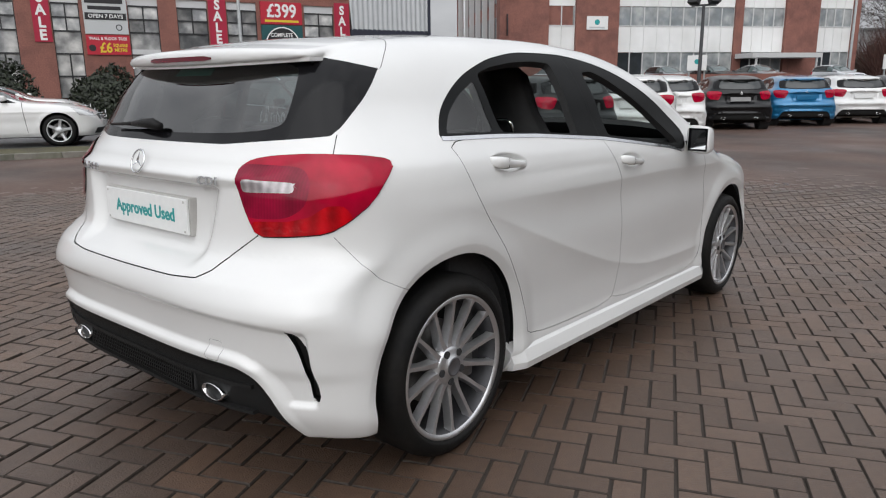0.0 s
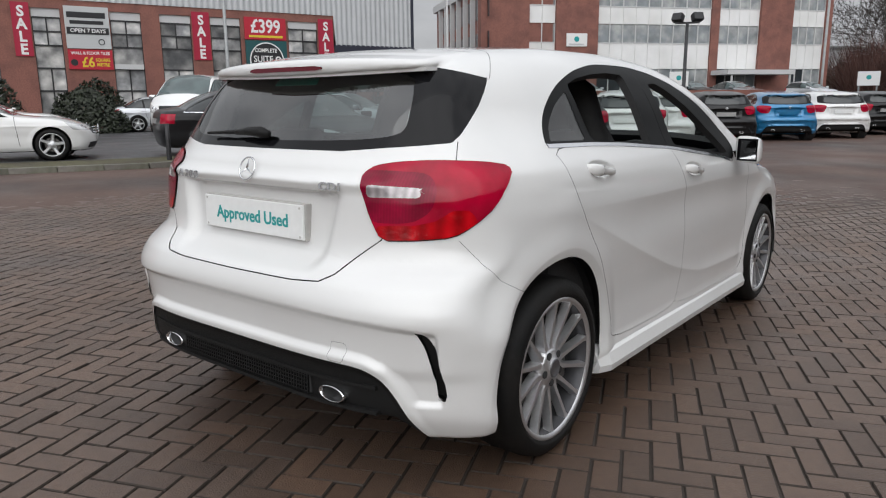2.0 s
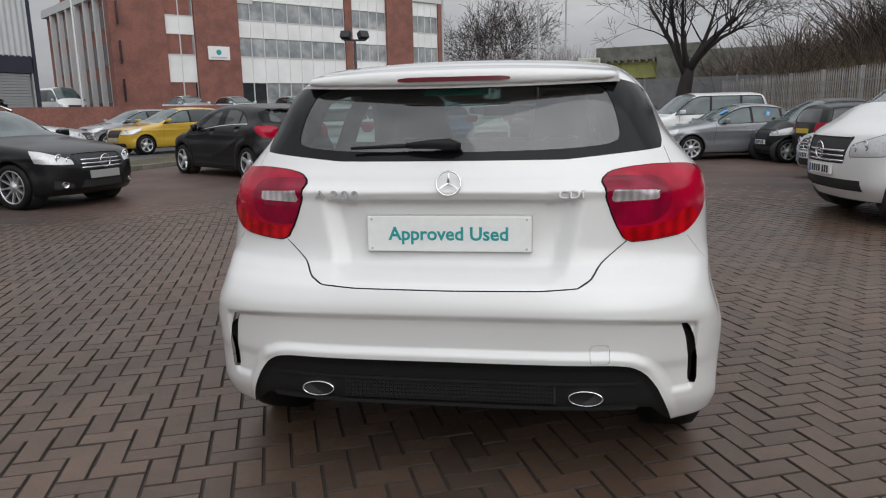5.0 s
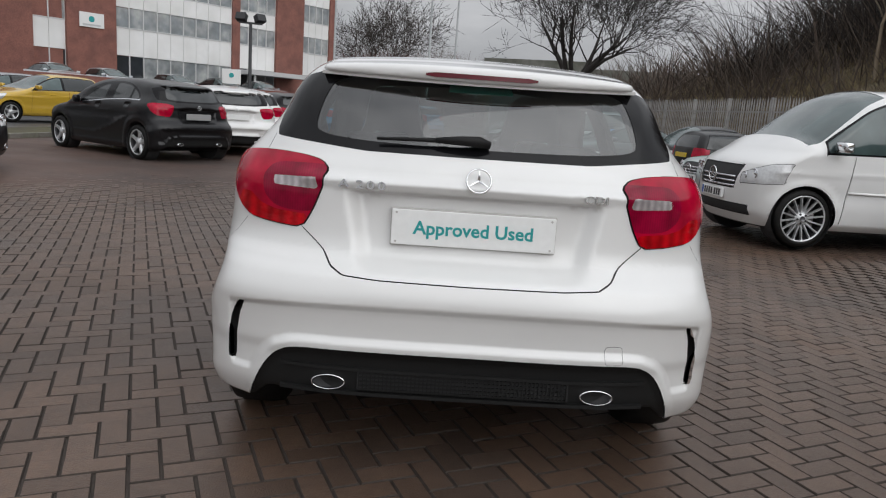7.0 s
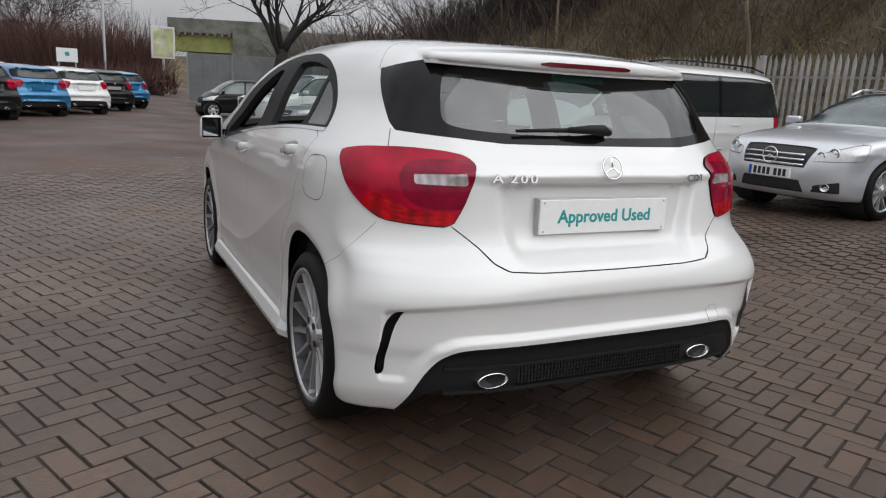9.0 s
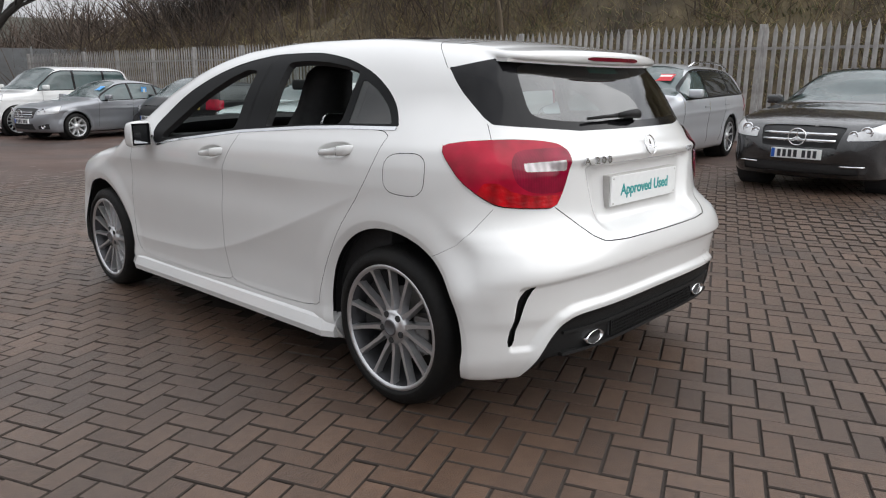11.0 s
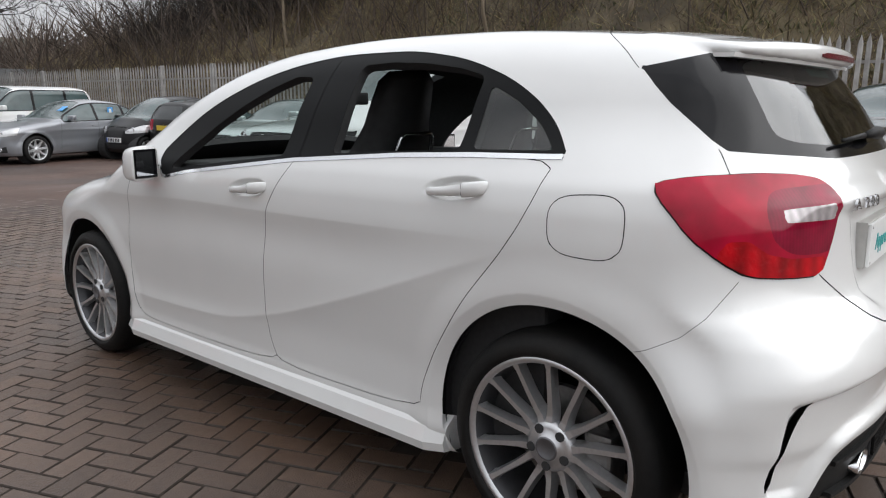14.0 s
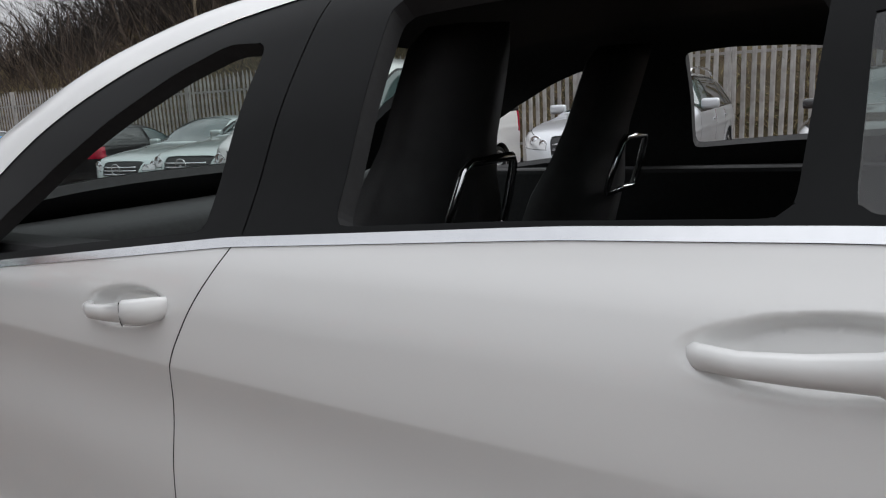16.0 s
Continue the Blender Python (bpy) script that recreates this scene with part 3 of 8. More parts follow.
WING = [(-0.6, 1.065), (0.40, 1.067), (0.58, 1.079), (0.75, 1.089), (0.872, 1.097), (0.915, 1.122), (0.965, 1.166), (1.012, 1.210), (1.045, 1.252), (1.072, 1.299), (0.96, 1.314), (0.834, 1.330), (0.5, 1.375),
        (-0.6, 1.433)]
REAR_PANE = rounded([(-0.55, 1.131), (-0.50, 1.111), (-0.36, 1.099), (0.0, 1.093), (0.36, 1.099), (0.50, 1.111), (0.55, 1.131), (0.53, 1.233), (0.49, 1.318), (0.0, 1.350), (-0.49, 1.318),
                     (-0.53, 1.233)], 2)
BUMPER = [(-0.95, 0.10), (-0.95, 0.814), (-0.43, 0.814), (-0.385, 0.735), (-0.34, 0.69), (-0.27, 0.652), (-0.18, 0.618), (-0.10, 0.55), (-0.10, 0.10)]
DIFFUSER = [(s * a, float(BUMPER_EDGE(a))) for s, run in ((-1, np.linspace(0.76, 0.0, 40)), (1, np.linspace(0.02, 0.76, 40))) for a in run]
VENT = rounded([(0.726, 0.563), (0.752, 0.561), (0.777, 0.515), (0.791, 0.43), (0.797, 0.348), (0.767, 0.343), (0.763, 0.43), (0.749, 0.51), (0.736, 0.545)], 1)
TOW_FLAP = corners([(0.448, 0.500), (0.448, 0.443), (0.508, 0.443), (0.508, 0.500)], 0.014)


def hero_car():
    car = thing("hatchback_car", HERO, "pearl white five-door hatchback with open side windows, on the brick paving", "car")
    v, t = surface(body, (-0.98, -0.80, 0.12), (0.98, 3.72, 1.52), 0.0155)
    gap = 0.0013

    def s_of(p):
        return np.abs(p[:, 0]) + p[:, 1] + 0.55

    def side_only(d, p, low=0.45):
        return np.maximum(d, low - np.abs(p[:, 0]))

    def back_only(d, p):
        return np.maximum(d, p[:, 1] - 0.2)

    arch = lambda p: np.minimum(*[np.maximum(np.hypot(p[:, 1] - a, p[:, 2] - 0.334) - r, 0.6 - np.abs(p[:, 0])) for a, r in ((-0.010, 0.379), (2.699, 0.366))])
    fields = {
        "arch": arch,
        "house": lambda p: side_only(inside_of(GLASSHOUSE, p[:, 1], p[:, 2]), p),
        "strip": lambda p: side_only(inside_of(GLASSHOUSE, p[:, 1], p[:, 2] + 0.013), p),
        "front_open": lambda p: side_only(inside_of(FRONT_OPEN, p[:, 1], p[:, 2]), p),
        "rear_open": lambda p: side_only(inside_of(REAR_OPEN, p[:, 1], p[:, 2]), p),
        "quarter": lambda p: side_only(inside_of(QUARTER_PANE, p[:, 1], p[:, 2]), p),
        "door_f": lambda p: side_only(inside_of(rounded(FRONT_DOOR, 2), p[:, 1], p[:, 2]), p),
        "door_r": lambda p: side_only(inside_of(rounded(REAR_DOOR, 2), p[:, 1], p[:, 2]), p),
        "fuel": lambda p: np.maximum(inside_of(FUEL_FLAP, p[:, 1], p[:, 2]), p[:, 0] + 0.6),
        "lamp": lambda p: back_only(inside_of(LAMP, s_of(p), p[:, 2]), p),
        "core": lambda p: back_only(inside_of(LAMP_CORE, s_of(p), p[:, 2]), p),
        "facet": lambda p: back_only(inside_of(LAMP_LOW, s_of(p), p[:, 2]), p),
        "band": lambda p: back_only(inside_of(LAMP_BAND, s_of(p), p[:, 2]), p),
        "hatch": lambda p: back_only(inside_of(HATCH, s_of(p), p[:, 2]), p),
        "roof_cut": lambda p: np.maximum(p[:, 1] - curve([(1.21, -0.22), (1.30, -0.115), (1.345, -0.065), (1.40, 0.025), (1.425, 0.09), (1.5, 0.13)])(p[:, 2]), 1.29 - p[:, 2]),
        "wing": lambda p: back_only(inside_of(WING, s_of(p), p[:, 2]), p),
        "rear_pane": lambda p: back_only(inside_of(REAR_PANE, p[:, 0], p[:, 2]), p),
        "bumper": lambda p: inside_of(BUMPER, p[:, 1], p[:, 2]),
        "diffuser": lambda p: back_only(inside_of(DIFFUSER, p[:, 0], p[:, 2]), p),
        "vent": lambda p: back_only(inside_of(VENT, np.abs(p[:, 0]), p[:, 2]), p),
        "tow": lambda p: back_only(inside_of(TOW_FLAP, p[:, 0], p[:, 2]), p),
        "lip": lambda p: np.maximum(spoiler(*p.T) - 0.004, p[:, 1] + 0.12),
        "pillar": lambda p: side_only(inside_of(PILLAR_SPLIT, p[:, 1], p[:, 2]), p),
        "screen": lambda p: np.maximum(np.maximum(1.50 - p[:, 1], p[:, 1] - 2.30), np.abs(p[:, 0]) - (0.50 + 0.24 * (p[:, 1] - 1.5))) + 0 * p[:, 2],
        "sun_roof": lambda p: np.maximum(np.maximum(np.maximum(0.17 - p[:, 1], p[:, 1] - 1.42), np.abs(p[:, 0]) - 0.47), 1.3 - p[:, 2]),
    }
    lines = ("door_f", "door_r", "fuel", "hatch", "roof_cut", "bumper", "tow", "pillar")
    for name, fn in fields.items():
        for off in (-gap, gap, -0.5 * gap, 0.5 * gap) if name in ("bumper", "tow") else (-1.4 * gap, 1.4 * gap) if name == "hatch" else (-gap, gap) if name in lines else (0.0,):
            v, t, _ = split(v, t, fn(v) + off)
    v, t, _ = split(v, t, fields["lamp"](v) - 0.004)
    for off in (-0.026, -0.013, -0.002, 0.004):
        v, t, _ = split(v, t, np.where(v[:, 1] < -0.15, lifted(v[:, 2]) - bumper_crease(np.abs(v[:, 0])) - off, 1.0))
    for line in (CREASE_UP, CREASE_LOW):
        for off in (-0.006, 0.0, 0.006):
            v, t, _ = split(v, t, np.where((np.abs(v[:, 0]) > 0.5) & (v[:, 1] > 0.0) & (v[:, 1] < 2.4), lifted(v[:, 2]) - line(v[:, 1]) - off, 1.0))
    for a in (0.0, 2.699):
        for r in (0.420, 0.412):
            v, t, _ = split(v, t, np.maximum(np.hypot(v[:, 1] - a, lifted(v[:, 2]) - 0.315) - r, 0.6 - np.abs(v[:, 0])))
    for y, z in HANDLES:
        for size in (0.55, 0.80, 1.0):
            v, t, _ = split(v, t, np.where(np.abs(v[:, 0]) > 0.5, np.hypot((v[:, 1] - y) / 0.122, (lifted(v[:, 2]) - z + 0.008 + 0.08 * (v[:, 1] - y)) / 0.034) - size, 1.0))
    # a finer mesh in the bumper's hollows and round the door handles
    pinned = np.zeros(0, int)
    spots = [(lambda p: (p[:, 1] < -0.30) & (p[:, 2] < 0.60) & (p[:, 2] > 0.24), [(2, k) for k in np.arange(0.285, 0.60, 0.009)] + [(0, k) for k in np.arange(0.46, 0.83, 0.009)])]
    for y, z in HANDLES:
        spots.append((lambda p, y=y, z=z: (np.abs(p[:, 0]) > 0.5) & (np.abs(p[:, 2] - z) < 0.055) & (np.abs(p[:, 1] - y) < 0.14),
                      [(1, y + k) for k in np.arange(-0.128, 0.13, 0.011)] + [(2, z + k) for k in np.arange(-0.036, 0.04, 0.009)]))
    for inside, cuts in spots:
        m = inside(v[t].mean(1))
        sub, t = t[m], t[~m]
        for axis, k in cuts:
            v, sub, _ = split(v, sub, np.abs(v[:, axis]) - k)
        e = np.sort(np.concatenate([sub[:, [0, 1]], sub[:, [1, 2]], sub[:, [2, 0]]]), 1)
        rim_edges, cnt = np.unique(e, axis=0, return_counts=True)
        pinned = np.concatenate([pinned, rim_edges[cnt == 1].ravel()])
        t = np.concatenate([t, sub])
    for _ in range(2):
        off = np.clip(body(*v.T), -0.004, 0.004)
        off[pinned] = 0
        v = v - off[:, None] * unit_normals(body, v)
    nrm = unit_normals(body, v)
    mid = v[t].mean(1)
    at = {k: fn(mid) for k, fn in fields.items()}
    left = mid[:, 0] < 0
    free = np.ones(len(t), bool)

    def take(mask):
        m = mask & free
        free[m] = False
        return m

    take(at["arch"] < 0)
    hole = (at["front_open"] < 0) | (at["rear_open"] < 0)
    take(hole)
    for sgn, lab in ((left, "quarter_window"), (~left, "quarter_window")):
        g = piece(lab, body, v, t, take((at["quarter"] < 0) & sgn), QUARTER, car, "tinted fixed quarter window", 0.004, nrm)
        if g:
            g.visible_shadow = False
    for sgn in (left, ~left):
        piece("pillar_gap", body, v, t, take((np.abs(at["pillar"]) < gap) & (at["house"] < -0.004) & (mid[:, 2] > 1.05) & (mid[:, 1] < 1.05) & sgn), CABIN_BLACK, car, "dark gap between the door pillars", 0.006, nrm)
        piece("window_frame", body, v, t, take((at["house"] < 0) & sgn), SATIN_BLACK, car, "black window frame and pillars", 0.002, nrm)
        piece("chrome_strip", body, v, t, take((at["strip"] < 0) & (mid[:, 2] < 1.10) & sgn), BRIGHT_TRIM, car, "polished strip below the side windows", -0.002, nrm)
    on_lip = at["lip"] < 0
    pane = piece("rear_window", body, v, t, take((at["rear_pane"] < 0) & (mid[:, 1] < -0.2) & ~on_lip), TINTED, car, "tinted rear window with black edge", 0.002, nrm)
    pane.visible_shadow = False
    piece("rear_window_surround", body, v, t, take((at["wing"] < 0) & ~on_lip & (mid[:, 1] < 0.1)), GLOSS_BLACK, car, "gloss black surround of the rear window", 0.0, nrm)
    piece("windscreen", body, v, t, take((at["screen"] < 0) & (mid[:, 2] > 0.95)), CLEAR_GLASS, car, "clear windscreen", 0.003, nrm).visible_shadow = False
    piece("glass_roof", body, v, t, take(at["sun_roof"] < 0), GLOSS_BLACK, car, "dark glass roof panel", 0.0, nrm)
    for sgn in (left, ~left):
        lamp = piece("tail_lamp", body, v, t, take((at["lamp"] < 0) & (at["core"] >= 0) & (at["facet"] >= 0) & sgn), LAMP_RED, car, "red tail lamp with a clear band", -0.006, nrm)
        piece("lamp_band", body, v, t, take((at["lamp"] < 0) & (at["band"] < 0) & sgn), LAMP_CLEAR, lamp, "clear reversing lamp band", -0.006, nrm)
        piece("lamp_strip", body, v, t, take((at["lamp"] < 0) & (at["facet"] < 0) & sgn), LAMP_FACET, lamp, "bright red faceted strip", -0.006, nrm)
        piece("lamp_core", body, v, t, take((at["lamp"] < 0) & sgn), LAMP_DEEP, lamp, "darker red inner lens", -0.006, nrm)
        piece("lamp_seal", body, v, t, take((at["lamp"] < 0.004) & sgn), CABIN_BLACK, lamp, "dark gap round the lens", 0.006, nrm)
        piece("bumper_vent", body, v, t, take((at["vent"] < 0) & sgn), BLACK_PLASTIC, car, "black slot in the bumper corner", 0.022, nrm)
    near_line = np.zeros(len(t), bool)
    for name in lines:
        near = np.abs(at[name]) < (1.4 * gap if name == "hatch" else gap)
        if name == "hatch":
            near &= (mid[:, 2] < 1.10) & (mid[:, 1] < 0.1)
        if name == "roof_cut":
            near &= (mid[:, 2] > 1.297) & (np.abs(mid[:, 0]) < 0.72)
        if name == "bumper":
            near &= (mid[:, 1] > -0.43) & (mid[:, 1] < -0.12) & (mid[:, 2] > 0.55)
        if name in ("door_f", "door_r"):
            near &= mid[:, 2] < 1.075
        if name == "pillar":
            near[:] = False
        if name == "tow":
            near &= np.abs(at[name]) < gap * 0.5
        if name == "bumper":
            near &= np.abs(at[name]) < gap * 0.5
        near_line |= near
    dif = (at["diffuser"] < 0) & (mid[:, 1] < -0.36)
    piece("diffuser", body, v, t, take(dif), BLACK_PLASTIC, car, "black lower bumper insert", 0.006, nrm)
    piece("shut_line", body, v, t, take(near_line), CABIN_BLACK, car, "dark panel gaps", 0.007, nrm)
    piece("fuel_flap", body, v, t, take(at["fuel"] < 0), WHITE, car, "", 0.0, nrm)
    for sgn in (left, ~left):
        piece("front_door", body, v, t, take((at["door_f"] < 0) & sgn), WHITE, car, "", 0.0, nrm)
        piece("rear_door", body, v, t, take((at["door_r"] < 0) & sgn), WHITE, car, "", 0.0, nrm)
    piece("tow_cover", body, v, t, take((at["tow"] < 0)), WHITE, car, "", 0.0, nrm)
    piece("tailgate", body, v, t, take(((at["hatch"] < 0) | (at["roof_cut"] < 0)) & (mid[:, 1] < 0.16) & (mid[:, 2] > 0.6)), WHITE, car, "", 0.0, nrm)
    piece("rear_bumper", body, v, t, take(at["bumper"] < 0), WHITE, car, "", 0.0, nrm)
    under = take((mid[:, 2] < 0.182) | ((nrm[t].mean(1)[:, 2] < -0.8) & (mid[:, 2] < 0.3)))
    piece("underbody", body, v, t, under, BLACK_PLASTIC, car, "black underside", 0.0, nrm)
    piece("body_shell", body, v, t, take(np.ones(len(t), bool)), WHITE, car, "pearl white body", 0.0, nrm)

    # lining: the same shell, a hand's breadth inside, black, joined to the outside round the openings
    opened = hole | (at["quarter"] < 0) | ((at["rear_pane"] < 0) & (mid[:, 1] < -0.2) & ~on_lip) | ((at["screen"] < 0) & (mid[:, 2] > 0.95))
    inner = ~opened & (mid[:, 2] > 0.75) & (mid[:, 1] < 2.6) & (at["arch"] > 0) & ~on_lip
    tt = t[inner][:, ::-1]
    used, inv = np.unique(tt, return_inverse=True)
    thick = np.where(v[used][:, 1:2] < -0.15, 0.02, 0.034)
    edges = np.concatenate([t[opened][:, [0, 1]], t[opened][:, [1, 2]], t[opened][:, [2, 0]]])
    key = np.sort(edges, 1)
    _, first, cnt = np.unique(key, axis=0, return_index=True, return_counts=True)
    rim = edges[first[cnt == 1]]
    sealed = np.unique(rim)
    where = {int(a): i for i, a in enumerate(sealed)}
    n0 = len(used)
    depth = np.where(v[sealed][:, 1:2] < -0.15, 0.02, 0.034)
    outer_pts, inner_pts = v[sealed] - 0.003 * nrm[sealed], v[sealed] - depth * nrm[sealed]
    walls = [(n0 + where[int(a)], n0 + where[int(b)], n0 + len(sealed) + where[int(b)], n0 + len(sealed) + where[int(a)]) for a, b in rim]
    mesh_object("cabin_lining", np.concatenate([v[used] - thick * nrm[used], outer_pts, inner_pts]), [tuple(x) for x in inv.reshape(-1, 3)] + walls, CABIN_BLACK, car,
                "black door and roof lining")
    # door inner panels, floor and wheel houses close the cabin
    for s in (-1, 1):
        part("door_card", boxed(min(s * 0.70, s * 0.80), max(s * 0.70, s * 0.80), 0.05, 2.25, 0.25, 1.0, 0.015), CABIN_BLACK, car, "black inner door panel")
    part("cabin_floor", boxed(-0.72, 0.72, -0.42, 2.4, 0.24, 0.30), CABIN_BLACK, car, "black cabin floor")
    for s in (-1, 1):
        for a, r in ((-0.010, 0.379), (2.699, 0.366)):
            bm = bmesh.new()
            lathe(bm, [(s * 0.838, r + 0.002), (s * 0.83, r + 0.014), (s * 0.62, r + 0.014), (s * 0.60, 0.34), (s * 0.60, 0.05)], 40, "x", pose(0, a, 0.334))
            bmesh.ops.delete(bm, geom=[q for q in bm.verts if q.co.z < 0.19], context="VERTS")
            part("wheel_arch", bm, CABIN_BLACK, car, "black wheel-arch liner", True)
    return car


WHEELS = {}


def alloy_wheel(parent, m, turn=0.0, radius=0.3175, spokes=14, style="fine", rim_mat=None, wheel_label="alloy wheel with slim spokes"):
    """A wheel whose outer face looks along +x. Wheels that look alike share their meshes."""
    w = new("wheel")
    w.parent, w.matrix_local = parent, m
    w["label"] = wheel_label
    key = (round(turn, 2), radius, spokes, style, (rim_mat or RIM_FACE).name)
    if key not in WHEELS:
        WHEELS[key] = [(o.name.split(".")[0], o.data, o.get("label", "")) for o in wheel_parts(w, turn, radius, spokes, style, rim_mat)]
    else:
        for name, data, label in WHEELS[key]:
            o = new(name, data)
            o.parent = w
            if label:
                o["label"] = label
    return w


def wheel_parts(w, turn, radius, spokes, style, rim_mat):
    rr = radius - (0.0685 if style == "fine" else 0.09)
    made = []
    bm = bmesh.new()
    lathe(bm, [(-0.105, rr - 0.01), (-0.11, rr + 0.02), (-0.108, radius - 0.03), (-0.09, radius - 0.006), (-0.05, radius), (0.05, radius), (0.085, radius - 0.008), (0.102, radius - 0.03),
               (0.109, radius - 0.052), (0.107, rr + 0.012), (0.099, rr + 0.003), (0.09, rr - 0.004)], 64 if style == "fine" else 26)
    made.append(part("tyre", bm, RUBBER, w, "black tyre", True))
    bm = bmesh.new()
    lathe(bm, [(0.094, rr + 0.004), (0.099, rr), (0.098, rr - 0.008), (0.088, rr - 0.013), (0.06, rr - 0.020), (0.0, rr - 0.032), (-0.09, rr - 0.02)], 64 if style == "fine" else 26)
    made.append(part("rim", bm, rim_mat if style == "cover" and rim_mat else RIM_SHADED, w, "alloy rim", True))
    bm = bmesh.new()
    lathe(bm, [(0.094, rr + 0.006), (0.1015, rr + 0.001), (0.1005, rr - 0.009), (0.092, rr - 0.015)], 64 if style == "fine" else 26)
    made.append(part("rim_lip", bm, rim_mat or RIM_FACE, w, "bright rim edge", True))
    bm = bmesh.new()
    wide = {"fine": 0.0104, "five": 0.030, "seven": 0.013, "cover": 0.026}[style]
    for k in range(spokes):
        a = turn + 2 * math.pi * k / spokes
        ring = []
        bend = (0.10 if k % 2 else -0.10) if style == "fine" else 0.0
        for r, x, hw, dp in ((0.045, 0.078, wide * 1.5, 0.03), (0.085, 0.071, wide * 1.15, 0.034), (0.105, 0.073, wide, 0.034), (0.15, 0.079, wide * 0.85, 0.030), (rr - 0.030, 0.087, wide * 0.85, 0.030), (rr - 0.006, 0.092, wide * 1.5, 0.03)):
            lean = a + bend * max(0.0, 0.11 - r) / 0.065
            c, s_ = math.cos(lean), math.sin(lean)
            ring.append([bm.verts.new((x + dx, r * c - o * s_, r * s_ + o * c)) for dx, o in ((0, -hw * 0.75), (0, hw * 0.75), (-dp, hw * 1.25), (-dp, -hw * 1.25))])
        for r0, r1 in zip(ring, ring[1:]):
            for i in range(4):
                bm.faces.new((r0[i], r0[(i + 1) % 4], r1[(i + 1) % 4], r1[i]))
    bmesh.ops.recalc_face_normals(bm, faces=bm.faces[:])
    made.append(part("spoke_star", bm, rim_mat or RIM_FACE, w, "machined spokes"))
    bm = bmesh.new()
    lathe(bm, [(0.05, 0.072), (0.075, 0.068), (0.080, 0.055), (0.084, 0.036), (0.088, 0.034), (0.090, 0.028), (0.090, 0.0)], 32)
    made.append(part("hub", bm, rim_mat or RIM_FACE, w, "alloy hub with centre cap", True))
    if style == "fine":
        # five black discs stand for the shade inside the lug holes
        for k in range(5):
            a = turn + 2 * math.pi * (k + 0.5) / 5
            bm = lathe(bmesh.new(), [(0.079, 0.0135), (0.0835, 0.0135), (0.0838, 0.006), (0.0838, 0.0)], 10, "x", Matrix.Translation((0, 0.054 * math.cos(a), 0.054 * math.sin(a))))
            made.append(part("wheel_bolt", bm, CABIN_BLACK, w))
        made.append(part("centre_cap", lathe(bmesh.new(), [(0.0895, 0.033), (0.0925, 0.031), (0.0925, 0.027), (0.0915, 0.026), (0.0915, 0.0)], 32), RIM_DARK, w, "grey centre cap", True))
        made.append(part("brake_caliper", boxed(-0.045, 0.045, 0.085, 0.165, -0.09, 0.06, 0.012), BRAKE, w, "grey brake caliper"))
    bm = bmesh.new()
    lathe(bm, [(0.0, 0.0), (0.0, 0.148), (-0.02, 0.148), (-0.02, 0.0)], 40)
    made.append(part("brake_disc", bm, BRAKE, w, "steel brake disc"))
    return made


def seat(parent, x):
    """A sports seat with its head restraint grown into the back."""
    s = new("front_seat")
    s.parent, s.matrix_local = parent, pose(x, 1.22, 0.30)
    part("seat_cushion", boxed(-0.25, 0.25, -0.05, 0.48, 0.05, 0.24, 0.05), LEATHER, s, "black seat cushion", True)
    bm = bmesh.new()
    prof = [(0.25, 0.15), (0.285, 0.35), (0.28, 0.55), (0.25, 0.68), (0.195, 0.77), (0.155, 0.85), (0.140, 0.94), (0.125, 1.01), (0.08, 1.045)]
    rings = []
    for hw, z in prof:
        y0 = -0.02 - 0.33 * (z - 0.15)
        th = 0.075 if z < 0.7 else 0.06
        rings.append([bm.verts.new((a * hw, y0 + b * th + 0.04 * abs(a) ** 3, z)) for a, b in ((-1, 0.2), (-0.8, 0.8), (0, 0.5), (0.8, 0.8), (1, 0.2), (0.9, -0.6), (0, -1), (-0.9, -0.6))])
    for r0, r1 in zip(rings, rings[1:]):
        for i in range(8):
            bm.faces.new((r0[i], r0[(i + 1) % 8], r1[(i + 1) % 8], r1[i]))
    bm.faces.new(rings[0][::-1])
    bm.faces.new(rings[-1])
    bmesh.ops.recalc_face_normals(bm, faces=bm.faces[:])
    part("backrest", bm, LEATHER, s, "black sports backrest with built-in headrest", True)
    bm = bmesh.new()
    y0 = -0.02 - 0.33 * (0.70 - 0.15) - 0.098
    tube(bm, [(a * 0.10, y0 - 0.33 * b, 0.735 + b) for a, b in ((-0.9, -0.06), (0.9, -0.06), (1.0, -0.045), (1.0, -0.01), (0.86, 0.065), (0.72, 0.08), (-0.72, 0.08), (-0.86, 0.065), (-1.0, -0.01), (-1.0, -0.045))], 0.009, 8, True)
    part("headrest_frame", bm, CHROME, s, "satin silver frame on the headrest", True)
    return s


def star_badge(bm, r, depth=0.006):
    """A ring with three spokes, in the xz plane."""
    tube(bm, [(r * math.cos(k * math.pi / 16), 0, r * math.sin(k * math.pi / 16)) for k in range(32)], r * 0.085, 6, True)
    for k in range(3):
        a = math.pi / 2 + k * 2 * math.pi / 3
        tip = (r * math.cos(a), r * math.sin(a))
        l = (0.13 * r * math.cos(a + math.pi / 2), 0.13 * r * math.sin(a + math.pi / 2))
        pts = [bm.verts.new((tip[0], 0, tip[1])), bm.verts.new((l[0], 0, l[1])), bm.verts.new((-l[0], 0, -l[1])), bm.verts.new((0, -depth, 0))]
        for i, j in ((0, 1), (2, 0), (1, 2)):
            bm.faces.new((pts[i], pts[j], pts[3]))
    return bm


